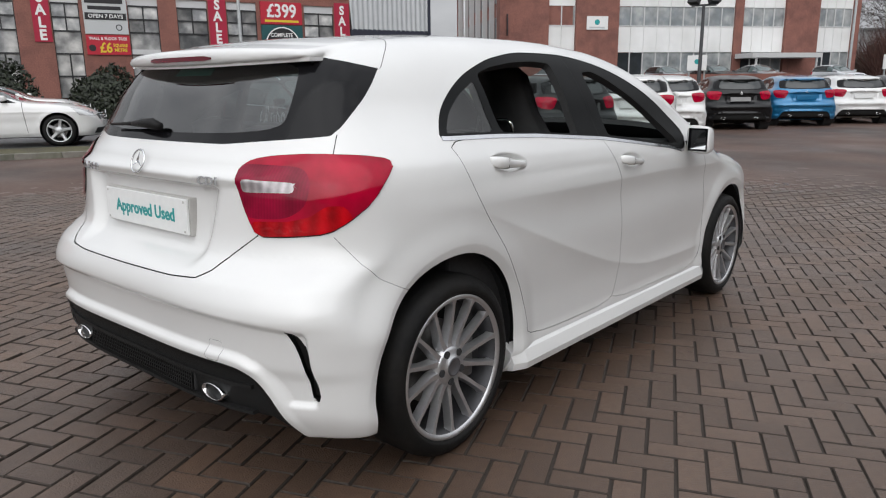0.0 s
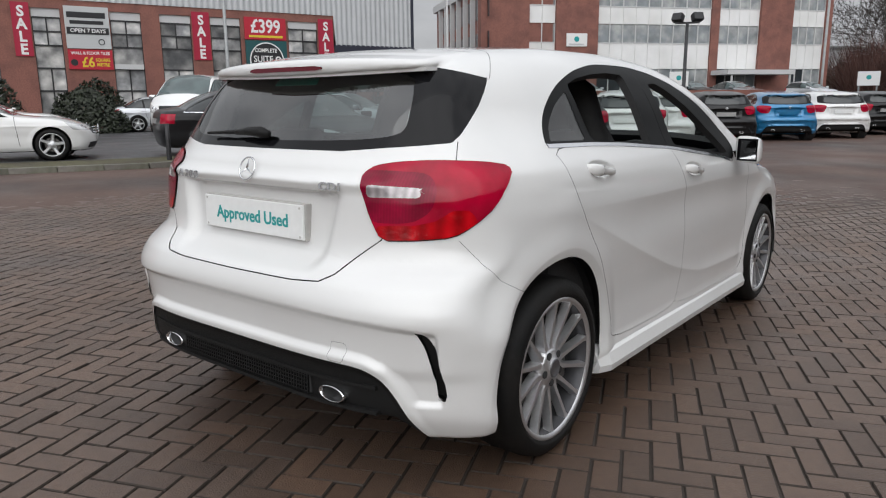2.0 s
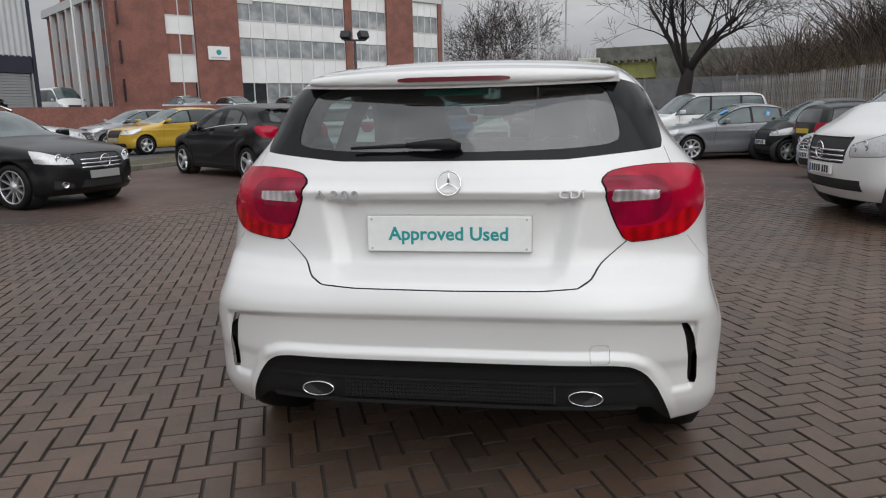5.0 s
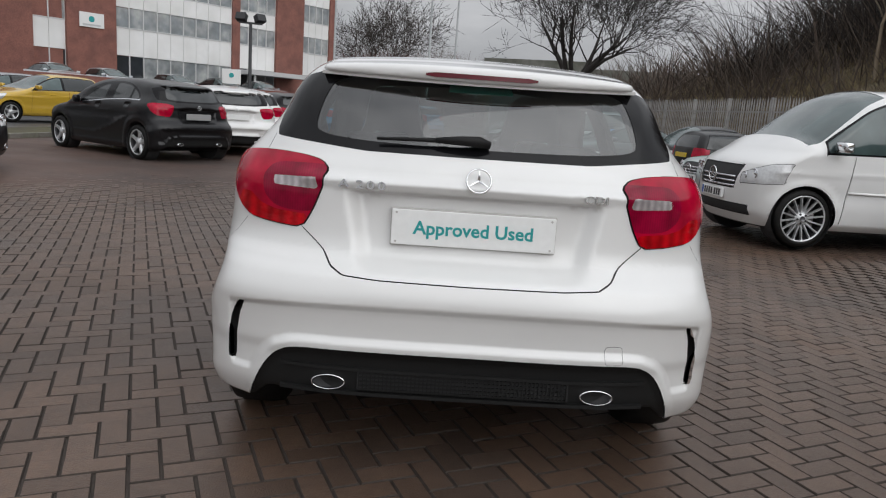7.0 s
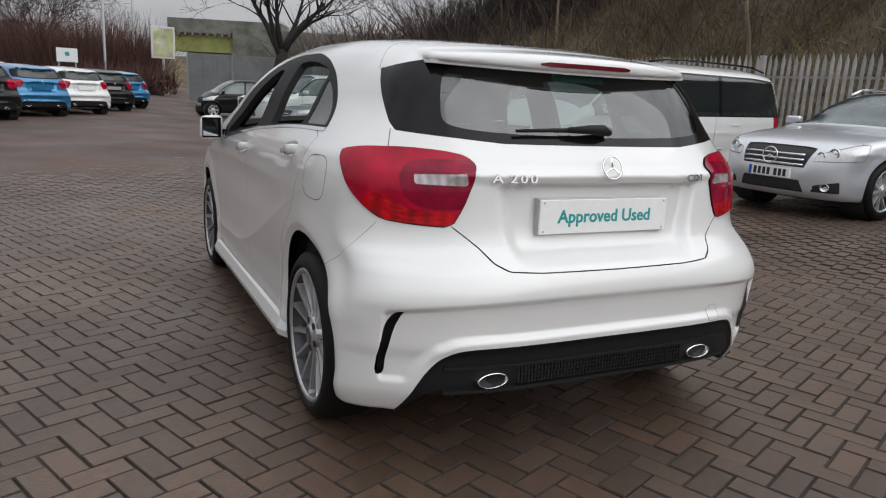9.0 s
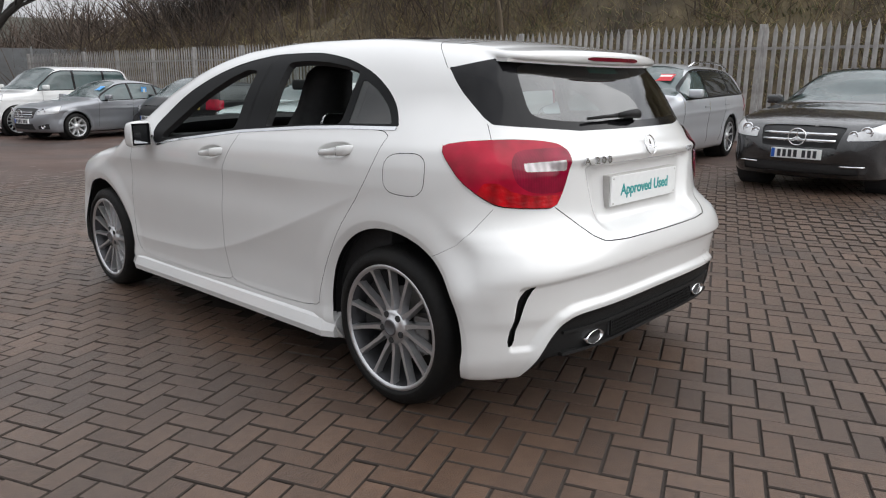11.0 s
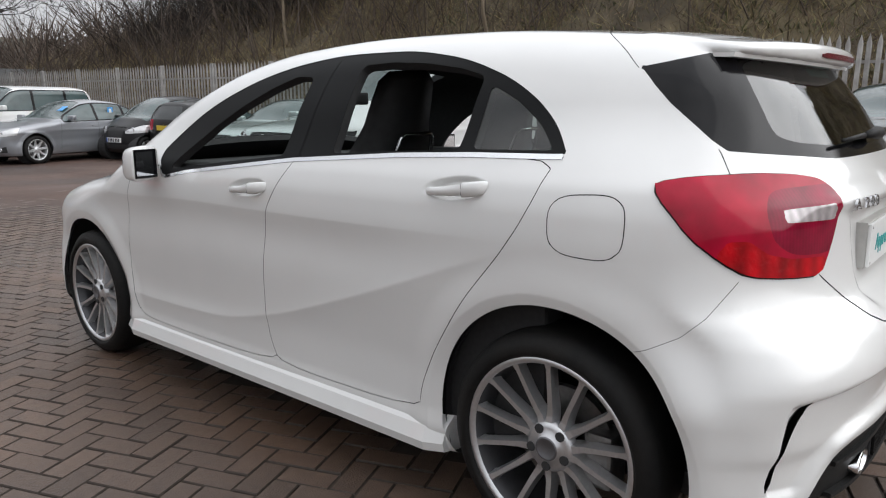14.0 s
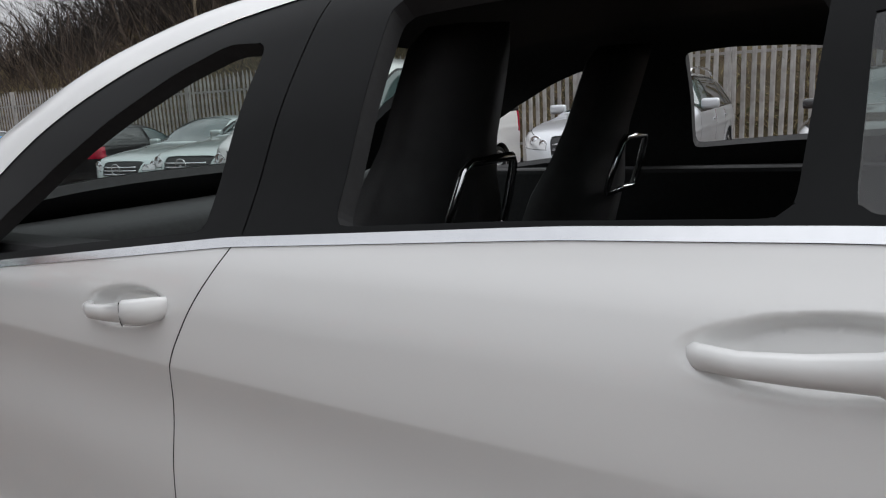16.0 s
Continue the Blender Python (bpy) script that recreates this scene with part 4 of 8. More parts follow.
def hero_details(car):
    for sx, y, turn in ((1, 0.0, 0.215), (1, 2.699, 0.3), (-1, 0.0, 0.22), (-1, 2.699, 0.0)):
        alloy_wheel(car, pose(sx * (0.776 if y == 0 else 0.764), y, 0.3175, 0, 0, 0 if sx > 0 else 180), turn)
    # tailgate furniture
    plate = part("show_plate", boxed(-0.265, 0.265, -0.596, -0.587, 0.780, 0.894, 0.003), PLATE_WHITE, car, "white show plate with teal words")
    part("plate_holder", boxed(-0.268, 0.268, -0.587, -0.550, 0.776, 0.898, 0.003), HOLDER_GREY, car, "pale grey plate holder")
    lettering("plate_lettering", "Approved Used", 0.060, TEAL, plate, pose(0, -0.5965, 0.836), 0.0008, 0.0013, 1.01, "teal lettering")
    for x, z in ((-0.25, 0.884), (0.25, 0.884), (-0.25, 0.790), (0.25, 0.790)):
        part("plate_screw", lathe(bmesh.new(), [(-0.5975, 0.0), (-0.5975, 0.004), (-0.595, 0.004)], 8, "y", pose(x, 0, z)), HOLDER_GREY, plate)
    part("badge", star_badge(bmesh.new(), 0.039), CHROME, car, "chrome ring badge with three spokes", True).matrix_local = pose(0.004, -0.606, 1.000, -18)
    for ch, x in zip("A200", (-0.424, -0.372, -0.337, -0.302)):
        y = float(back_y(np.array(x), np.array(0.948))) - 0.006
        lettering("model_letter", ch, 0.037, SCRIPT, car, pose(x, y, 0.962, -5, 0, -8), 0.003, 0.0004, 1.46, "chrome letter")
    for ch, x in zip("CDI", (0.362, 0.397, 0.423)):
        y = float(back_y(np.array(x), np.array(0.948))) - 0.006
        lettering("engine_letter", ch, 0.034, SCRIPT, car, pose(x, y, 0.962, -5, 0, 9), 0.003, 0.0004, 1.4, "chrome letter")
    bm = bmesh.new()
    rows = []
    for k in range(13):
        x = -0.188 + 0.376 * k / 12
        y0 = -0.4405 + 0.085 * (abs(x) / 0.5) ** 2.2
        cut = 0.004 if k in (0, 12) else 0.0
        rows.append([bm.verts.new((x, y, z)) for y, z in ((y0, 1.338 - cut), (y0, 1.323 + cut), (y0 + 0.03, 1.323 + cut), (y0 + 0.03, 1.338 - cut))])
    for r0, r1 in zip(rows, rows[1:]):
        for i in range(4):
            bm.faces.new((r0[i], r0[(i + 1) % 4], r1[(i + 1) % 4], r1[i]))
    bm.faces.new(rows[0])
    bm.faces.new(rows[-1])
    bmesh.ops.recalc_face_normals(bm, faces=bm.faces[:])
    under = bmesh.new()
    rows = []
    for k in range(31):
        x = -0.548 + 1.096 * k / 30
        y0 = -0.437 + 0.085 * (abs(x) / 0.5) ** 2.2 + 0.016
        y2 = max(float(back_y(np.array(x), np.array(1.29))) + 0.03, y0 + 0.02)
        rows.append([under.verts.new((x, y, float(lip_floor(abs(x), y)) + 0.010 + dz)) for y, dz in ((y0, 0.007), (y0 + 0.003, -0.004), ((y0 + y2) / 2, -0.006), (y2, -0.006), (y2, 0.004))])
    for r0, r1 in zip(rows, rows[1:]):
        for i in range(5):
            under.faces.new((r0[i], r0[(i + 1) % 5], r1[(i + 1) % 5], r1[i]))
    under.faces.new(rows[0])
    under.faces.new(rows[-1])
    bmesh.ops.recalc_face_normals(under, faces=under.faces[:])
    part("spoiler_underside", under, WHITE, car, "white underside of the roof spoiler")
    part("high_brake_lamp", bm, LAMP_DARK, car, "dark red brake lamp in the spoiler")
    bm = bmesh.new()
    tube(bm, [(-0.33, -0.523, 1.110), (-0.20, -0.533, 1.115), (-0.10, -0.536, 1.118)], [0.005, 0.0065, 0.009], 8)
    tube(bm, [(-0.14, -0.538, 1.117), (-0.06, -0.545, 1.121), (0.0, -0.543, 1.120), (0.035, -0.533, 1.112)], [0.009, 0.015, 0.019, 0.012], 10)
    part("rear_wiper", bm, BLACK_PLASTIC, car, "black rear wiper arm", True)
    part("window_sticker", slab([(-0.11, -0.018), (0.11, -0.018), (0.105, 0.018), (-0.105, 0.018)], 0.002), STICKER_GREEN, car, "green sticker behind the rear glass").matrix_local = pose(0.003, float(back_y(np.array(0.0), np.array(1.278))) + 0.012, 1.294, -41)
    # bumper furniture
    for s in (-1, 1):
        bm = bmesh.new()
        lathe(bm, [(-0.636, 0.0455), (-0.654, 0.048), (-0.656, 0.051), (-0.650, 0.0535), (-0.62, 0.055), (-0.50, 0.05), (-0.50, 0.04), (-0.636, 0.0445)], 40, "y", Matrix.Diagonal((1.05, 1, 0.47, 1)))
        bmesh.ops.transform(bm, matrix=pose(s * 0.438, 0, 0.323), verts=bm.verts[:])
        ex = part("exhaust_tip", bm, CHROME, car, "oval chrome exhaust tip", True)
        part("exhaust_bore", lathe(bmesh.new(), [(-0.638, 0.0), (-0.638, 0.046)], 24, "y", pose(s * 0.438, 0, 0.323) @ Matrix.Diagonal((1.05, 1, 0.47, 1))), CABIN_BLACK, ex, "dark bore")
    part("bumper_grille", boxed(-0.345, 0.345, -0.655, -0.60, 0.300, 0.368, 0.006), CABIN_BLACK, car, "black field of the bumper insert")
    bm = bmesh.new()
    for k in range(53):
        x = -0.338 + 0.013 * k
        box(bm, x - 0.002, x + 0.002, -0.6625, -0.654, 0.303, 0.365)
    for k in range(5):
        z = 0.308 + 0.013 * k
        box(bm, -0.34, 0.34, -0.6610, -0.654, z - 0.002, z + 0.002)
    part("grille_mesh", bm, BLACK_PLASTIC, car, "black mesh in the bumper insert")["kind"] = "stuff"
    rail = bmesh.new()
    for z, out in ((0.372, 0.004), (0.290, 0.012)):
        rows = []
        for k in range(25):
            x = -0.60 + 0.05 * k
            y = float(back_y(np.array(x), np.array(z))) - out
            rows.append([rail.verts.new((x, y + dy, z + dz)) for dy, dz in ((0.0, -0.006), (0.0, 0.005), (0.05, 0.008), (0.05, -0.010))])
        for r0, r1 in zip(rows, rows[1:]):
            for i in range(4):
                rail.faces.new((r0[i], r0[(i + 1) % 4], r1[(i + 1) % 4], r1[i]))
        rail.faces.new(rows[0])
        rail.faces.new(rows[-1])
    bmesh.ops.recalc_face_normals(rail, faces=rail.faces[:])
    part("diffuser_lip", rail, BLACK_PLASTIC, car, "black ribs of the bumper insert")
    # sills, handles, mirrors
    for s in (-1, 1):
        bm = bmesh.new()
        rings = []
        for y, o in ((0.36, -0.02), (0.42, 0.006), (0.9, 0.004), (1.8, 0.004), (2.26, 0.006), (2.34, -0.02)):
            x = 0.862 + o
            rings.append([bm.verts.new((s * a, y, z)) for a, z in ((x - 0.03, 0.292), (x + 0.008, 0.262), (x + 0.026, 0.218), (x + 0.020, 0.190), (x - 0.06, 0.172), (x - 0.10, 0.26))])
        for r0, r1 in zip(rings, rings[1:]):
            for i in range(6):
                bm.faces.new((r0[i], r0[(i + 1) % 6], r1[(i + 1) % 6], r1[i]))
        bm.faces.new(rings[0])
        bm.faces.new(rings[-1])
        bmesh.ops.recalc_face_normals(bm, faces=bm.faces[:])
        part("sill_skirt", bm, WHITE, car, "white sill skirt")
        for y, z in HANDLES:
            x = float(half_width(np.array(y + 0.16), np.array(z)))
            bm = bmesh.new()
            rings = []
            for dy, out, dz, hh in ((-0.112, -0.006, 0.016, 0.012), (-0.104, 0.014, 0.014, 0.018), (-0.085, 0.027, 0.010, 0.021), (-0.045, 0.033, 0.006, 0.020), (-0.038, 0.030, 0.005, 0.017), (0.01, 0.030, 0.000, 0.014),
                                    (0.06, 0.025, -0.004, 0.012), (0.095, 0.012, -0.006, 0.012), (0.118, -0.010, -0.008, 0.009)):
                rings.append([bm.verts.new((s * (x + out + a), y + dy, z + dz + b * hh)) for a, b in ((0.004, 0), (0.002, 0.75), (-0.006, 1), (-0.015, 0.75), (-0.018, 0), (-0.015, -0.75), (-0.006, -1), (0.002, -0.75))])
            for r0, r1 in zip(rings, rings[1:]):
                for i in range(8):
                    bm.faces.new((r0[i], r0[(i + 1) % 8], r1[(i + 1) % 8], r1[i]))
            bm.faces.new(rings[0])
            bm.faces.new(rings[-1])
            bmesh.ops.recalc_face_normals(bm, faces=bm.faces[:])
            handle = part("door_handle", bm, WHITE, car, "white bar door handle", True)
            seam = bmesh.new()
            tube(seam, [(s * (x + 0.0318 + 0.004 * math.cos(b)), y - 0.047, z + 0.006 + 0.0195 * math.sin(b)) for b in np.linspace(-1.25, 1.25, 9)], 0.0008, 5)
            part("lock_seam", seam, CABIN_BLACK, handle, "fine dark seam of the lock cover")
        mirror = part("door_mirror", mirror_shell(s), WHITE, car, "white door mirror", True)
        bm = boxed(0.893, 1.003, 1.866, 1.872, 0.948, 1.064, 0.002)
        for q in bm.verts:
            q.co.y -= 0.30 * (q.co.x - 0.948)
        if s < 0:
            bmesh.ops.transform(bm, matrix=Matrix.Diagonal((-1, 1, 1, 1)), verts=bm.verts[:])
            bmesh.ops.reverse_faces(bm, faces=bm.faces[:])
        part("mirror_rim", bm, GLOSS_BLACK, mirror, "black rim of the mirror")
        bm = bmesh.new()
        q = [bm.verts.new((s * x, 1.8645 - 0.34 * (x - 0.948), z)) for x, z in ((0.898, 0.957), (0.998, 0.959), (0.995, 1.054), (0.901, 1.056))]
        bm.faces.new(q if s > 0 else q[::-1])
        part("mirror_glass", bm, CHROME, mirror, "mirror glass")
        part("mirror_foot", slab([(s * 0.83, 0.955), (s * 0.83, 0.995), (s * 0.89, 0.995), (s * 0.89, 0.965)], 0.06), SATIN_BLACK, mirror, "black mirror foot").matrix_local = pose(0, 1.93, 0)
    # cabin
    for x in (-0.37, 0.37):
        seat(car, x)
    bench = new("rear_bench")
    bench.parent = car
    part("bench_cushion", boxed(-0.62, 0.62, 0.12, 0.62, 0.38, 0.55, 0.05), LEATHER, bench, "black bench cushion", True)
    bm = boxed(-0.62, 0.62, -0.06, 0.06, 0.0, 0.52, 0.045)
    bmesh.ops.transform(bm, matrix=pose(0, 0.10, 0.50, 16), verts=bm.verts[:])
    part("bench_back", bm, LEATHER, bench, "black bench backrest", True)
    for x in (-0.36, 0.0, 0.36):
        bm = boxed(-0.13, 0.13, -0.045, 0.045, 0.0, 0.10 if x else 0.08, 0.03)
        bmesh.ops.transform(bm, matrix=pose(x, -0.06, 1.02, 12), verts=bm.verts[:])
        part("headrest", bm, LEATHER, bench, "low black rear headrest", True)
    part("dashboard", boxed(-0.70, 0.70, 1.90, 2.40, 0.55, 0.98, 0.07), CABIN_BLACK, car, "black dashboard", True)
    bm = bmesh.new()
    tube(bm, [(0.185 * math.cos(k * math.pi / 16), 0, 0.185 * math.sin(k * math.pi / 16)) for k in range(32)], 0.016, 8, True)
    lathe(bm, [(-0.01, 0.0), (-0.015, 0.06), (0.02, 0.07), (0.20, 0.03)], 20, "y")
    for a in (0.2, math.pi - 0.2, -math.pi / 2):
        tube(bm, [(0, 0, 0), (0.18 * math.cos(a), 0, 0.18 * math.sin(a))], 0.018, 6)
    bmesh.ops.transform(bm, matrix=pose(0.37, 1.72, 0.86, -22), verts=bm.verts[:])
    part("steering_wheel", bm, LEATHER, car, "black steering wheel", True)
    bm = boxed(-0.10, 0.10, -0.015, 0.015, -0.03, 0.03, 0.012)
    bmesh.ops.transform(bm, matrix=pose(0.0, 1.66, 1.265), verts=bm.verts[:])
    part("cabin_mirror", bm, CABIN_BLACK, car, "black rear-view mirror")


def mirror_shell(s):
    bm = bmesh.new()
    rings = []
    for y, k in ((1.870, 0.97), (1.878, 1.0), (1.91, 1.0), (1.95, 0.94), (1.985, 0.76), (2.008, 0.40)):
        ring = []
        for i in range(20):
            a = 2 * math.pi * i / 20
            c, d = math.cos(a), math.sin(a)
            ex = abs(c) ** 0.45 * (1 if c > 0 else -1)
            ez = abs(d) ** 0.45 * (1 if d > 0 else -1)
            ring.append(bm.verts.new((s * (0.948 + 0.066 * k * ex - 0.003 * ez), y - 0.020 * ex, 1.007 + 0.070 * k * ez - 0.004 * ex)))
        rings.append(ring)
    for r0, r1 in zip(rings, rings[1:]):
        for i in range(20):
            bm.faces.new((r0[i], r0[(i + 1) % 20], r1[(i + 1) % 20], r1[i]))
    bm.faces.new(rings[-1])
    bm.faces.new(rings[0])
    bmesh.ops.recalc_face_normals(bm, faces=bm.faces[:])
    return bm


hatchback = hero_car()
hero_details(hatchback)


# ---- parked cars ----
SHAPES = {
    "saloon": dict(
        wb=2.76, r=0.325, x=0.77, belt=(0.0, 0.985, 2.6, 0.93), drop=0.10, glass=(-0.42, 1.0, 2.02), pillars=(0.28, 1.10), screen=(1.32, 2.16), rear=(-0.50, 0.25), hatch=None, track=0.60,
        roof=[(-1.05, 0.90), (-0.95, 1.0), (-0.6, 1.06), (-0.45, 1.10), (-0.05, 1.30), (0.35, 1.42), (0.9, 1.45), (1.3, 1.42), (1.6, 1.32), (2.05, 1.07), (2.25, 0.99), (2.8, 0.92), (3.3, 0.82), (3.5, 0.70), (3.6, 0.5)],
        side=[(0.16, 0.80), (0.25, 0.86), (0.5, 0.885), (0.75, 0.885), (0.9, 0.865), (0.98, 0.83), (1.1, 0.755), (1.3, 0.63), (1.42, 0.54), (1.5, 0.45)],
        plan=[(-1.1, 0.20), (-0.9, 0.08), (-0.6, 0.03), (-0.2, 0.008), (1.5, 0.0), (2.7, 0.008), (3.1, 0.04), (3.35, 0.11), (3.6, 0.28)],
        back=[(0.16, -0.85), (0.3, -0.95), (0.6, -1.0), (0.8, -0.99), (1.0, -0.93), (1.5, -0.6)],
        nose=[(0.16, 3.45), (0.3, 3.57), (0.5, 3.6), (0.7, 3.57), (0.85, 3.45), (1.0, 3.2), (1.5, 2.8)], lamp_z=(0.61, 0.78), tail_z=(0.72, 0.93)),
    "estate": dict(
        wb=2.76, r=0.325, x=0.77, belt=(-0.6, 1.01, 2.6, 0.94), drop=0.105, glass=(-0.68, 0.75, 2.02), pillars=(-0.02, 1.05), screen=(1.32, 2.16), rear=None, hatch=(1.02, 1.36), track=0.6,
        roof=[(-1.05, 1.2), (-0.85, 1.36), (-0.6, 1.42), (0.2, 1.465), (0.9, 1.465), (1.3, 1.425), (1.6, 1.32), (2.05, 1.07), (2.25, 0.99), (2.8, 0.92), (3.3, 0.82), (3.5, 0.70), (3.6, 0.5)],
        side=[(0.16, 0.80), (0.25, 0.86), (0.5, 0.885), (0.75, 0.885), (0.9, 0.87), (0.98, 0.84), (1.1, 0.775), (1.3, 0.66), (1.42, 0.57), (1.5, 0.48)],
        plan=[(-1.1, 0.16), (-0.9, 0.06), (-0.6, 0.02), (-0.2, 0.008), (1.5, 0.0), (2.7, 0.008), (3.1, 0.04), (3.35, 0.11), (3.6, 0.28)],
        back=[(0.16, -0.85), (0.3, -0.95), (0.6, -1.0), (0.85, -1.0), (0.95, -0.97), (1.1, -0.88), (1.4, -0.66), (1.5, -0.6)],
        nose=[(0.16, 3.45), (0.3, 3.57), (0.5, 3.6), (0.7, 3.57), (0.85, 3.45), (1.0, 3.2), (1.5, 2.8)], lamp_z=(0.61, 0.78), tail_z=(0.72, 0.98)),
    "van": dict(
        wb=3.2, r=0.335, x=0.82, belt=(-0.6, 1.17, 3.0, 1.10), drop=0.18, glass=(-0.76, 0.22, 3.02), pillars=(0.62, 1.78), screen=(2.30, 3.22), rear=None, hatch=(1.15, 1.72), track=0.64,
        roof=[(-1.0, 1.75), (-0.75, 1.84), (-0.1, 1.88), (1.5, 1.88), (2.25, 1.86), (2.47, 1.79), (2.77, 1.59), (3.17, 1.29), (3.35, 1.19), (3.62, 1.08), (3.80, 0.94), (3.92, 0.6)],
        side=[(0.2, 0.85), (0.3, 0.93), (0.6, 0.95), (1.0, 0.945), (1.15, 0.93), (1.5, 0.85), (1.75, 0.77), (1.9, 0.66)],
        plan=[(-1.0, 0.10), (-0.85, 0.03), (-0.5, 0.008), (2.5, 0.0), (3.1, 0.02), (3.5, 0.07), (3.75, 0.15), (3.95, 0.33)],
        back=[(0.2, -0.87), (0.5, -0.95), (1.0, -0.95), (1.3, -0.92), (1.85, -0.78)],
        nose=[(0.2, 3.72), (0.4, 3.84), (0.7, 3.86), (0.9, 3.80), (1.1, 3.52), (1.9, 2.9)], lamp_z=(0.67, 0.90), tail_z=(0.85, 1.3)),
    "suv": dict(
        wb=2.75, r=0.38, x=0.83, belt=(-0.6, 1.20, 2.6, 1.16), drop=0.12, glass=(-0.66, 0.25, 2.12), pillars=(0.15, 1.08), screen=(1.42, 2.28), rear=None, hatch=(1.2, 1.66), track=0.62,
        roof=[(-0.9, 1.6), (-0.7, 1.75), (-0.3, 1.79), (1.2, 1.79), (1.5, 1.74), (1.85, 1.5), (2.2, 1.22), (2.35, 1.15), (3.0, 1.1), (3.4, 1.03), (3.55, 0.8)],
        side=[(0.25, 0.86), (0.4, 0.95), (0.8, 0.965), (1.0, 0.95), (1.15, 0.91), (1.5, 0.80), (1.7, 0.73), (1.8, 0.6)],
        plan=[(-1.0, 0.12), (-0.85, 0.05), (-0.5, 0.01), (2.5, 0.0), (3.0, 0.03), (3.3, 0.09), (3.55, 0.2)],
        back=[(0.25, -0.85), (0.6, -0.95), (1.0, -0.93), (1.2, -0.88), (1.75, -0.7)],
        nose=[(0.25, 3.35), (0.5, 3.5), (0.9, 3.5), (1.05, 3.42), (1.2, 3.1), (1.8, 2.5)], lamp_z=(0.86, 1.02), tail_z=(0.9, 1.2)),
    "roadster": dict(
        wb=2.585, r=0.33, x=0.80, belt=(-0.4, 0.98, 2.4, 0.92), drop=0.09, glass=(0.10, 1.1, 1.85), pillars=(), screen=(1.05, 1.92), rear=(-0.35, 0.4), hatch=None, track=0.62,
        roof=[(-1.1, 0.85), (-0.9, 0.96), (-0.4, 1.0), (-0.2, 1.06), (0.3, 1.24), (0.7, 1.3), (1.1, 1.28), (1.4, 1.18), (1.85, 0.98), (2.0, 0.94), (2.6, 0.89), (3.0, 0.80), (3.25, 0.66), (3.4, 0.5)],
        side=[(0.15, 0.82), (0.3, 0.9), (0.6, 0.925), (0.8, 0.91), (0.9, 0.87), (1.0, 0.80), (1.2, 0.66), (1.3, 0.5)],
        plan=[(-1.1, 0.2), (-0.9, 0.07), (-0.5, 0.01), (1.2, 0.02), (2.5, 0.005), (2.9, 0.04), (3.15, 0.11), (3.4, 0.28)],
        back=[(0.15, -0.85), (0.4, -1.0), (0.8, -1.02), (1.0, -0.95), (1.3, -0.6)],
        nose=[(0.15, 3.28), (0.4, 3.4), (0.6, 3.4), (0.8, 3.25), (1.0, 2.9), (1.3, 2.6)], lamp_z=(0.60, 0.76), tail_z=(0.72, 0.9)),
    "small": dict(
        wb=1.87, r=0.29, x=0.66, belt=(-0.3, 1.0, 1.8, 0.93), drop=0.10, glass=(-0.22, 0.25, 1.62), pillars=(0.55,), screen=(0.9, 1.78), rear=None, hatch=(1.0, 1.42), track=0.5,
        roof=[(-0.4, 1.35), (-0.2, 1.5), (0.3, 1.54), (0.8, 1.52), (1.2, 1.38), (1.7, 1.05), (1.9, 0.98), (2.15, 0.85), (2.3, 0.6)],
        side=[(0.16, 0.7), (0.3, 0.76), (0.7, 0.78), (0.95, 0.76), (1.1, 0.71), (1.4, 0.6), (1.55, 0.45)],
        plan=[(-0.5, 0.12), (-0.3, 0.03), (0.0, 0.0), (1.6, 0.01), (1.95, 0.06), (2.2, 0.17)],
        back=[(0.16, -0.35), (0.5, -0.42), (0.9, -0.42), (1.1, -0.38), (1.5, -0.2)],
        nose=[(0.16, 2.15), (0.4, 2.25), (0.7, 2.22), (0.95, 1.95), (1.5, 1.5)], lamp_z=(0.64, 0.82), tail_z=(0.7, 0.95)),
    "compact": dict(
        wb=2.47, r=0.29, x=0.70, belt=(-0.4, 1.0, 2.3, 0.92), drop=0.10, glass=(-0.36, 0.45, 1.85), pillars=(0.85,), screen=(1.08, 2.0), rear=None, hatch=(1.0, 1.3), track=0.52,
        roof=[(-0.7, 1.15), (-0.5, 1.33), (-0.3, 1.39), (0.4, 1.42), (0.9, 1.41), (1.15, 1.36), (1.5, 1.2), (1.9, 0.99), (2.1, 0.93), (2.7, 0.84), (3.0, 0.74), (3.15, 0.5)],
        side=[(0.16, 0.74), (0.3, 0.80), (0.7, 0.82), (0.9, 0.80), (1.0, 0.765), (1.2, 0.66), (1.35, 0.56), (1.45, 0.45)],
        plan=[(-0.7, 0.12), (-0.5, 0.04), (-0.2, 0.005), (2.2, 0.005), (2.6, 0.04), (2.9, 0.11), (3.15, 0.25)],
        back=[(0.16, -0.5), (0.4, -0.6), (0.75, -0.61), (0.95, -0.58), (1.4, -0.36)],
        nose=[(0.16, 3.0), (0.4, 3.1), (0.6, 3.1), (0.8, 2.95), (1.0, 2.6), (1.5, 2.2)], lamp_z=(0.60, 0.76), tail_z=(0.75, 1.0)),
}


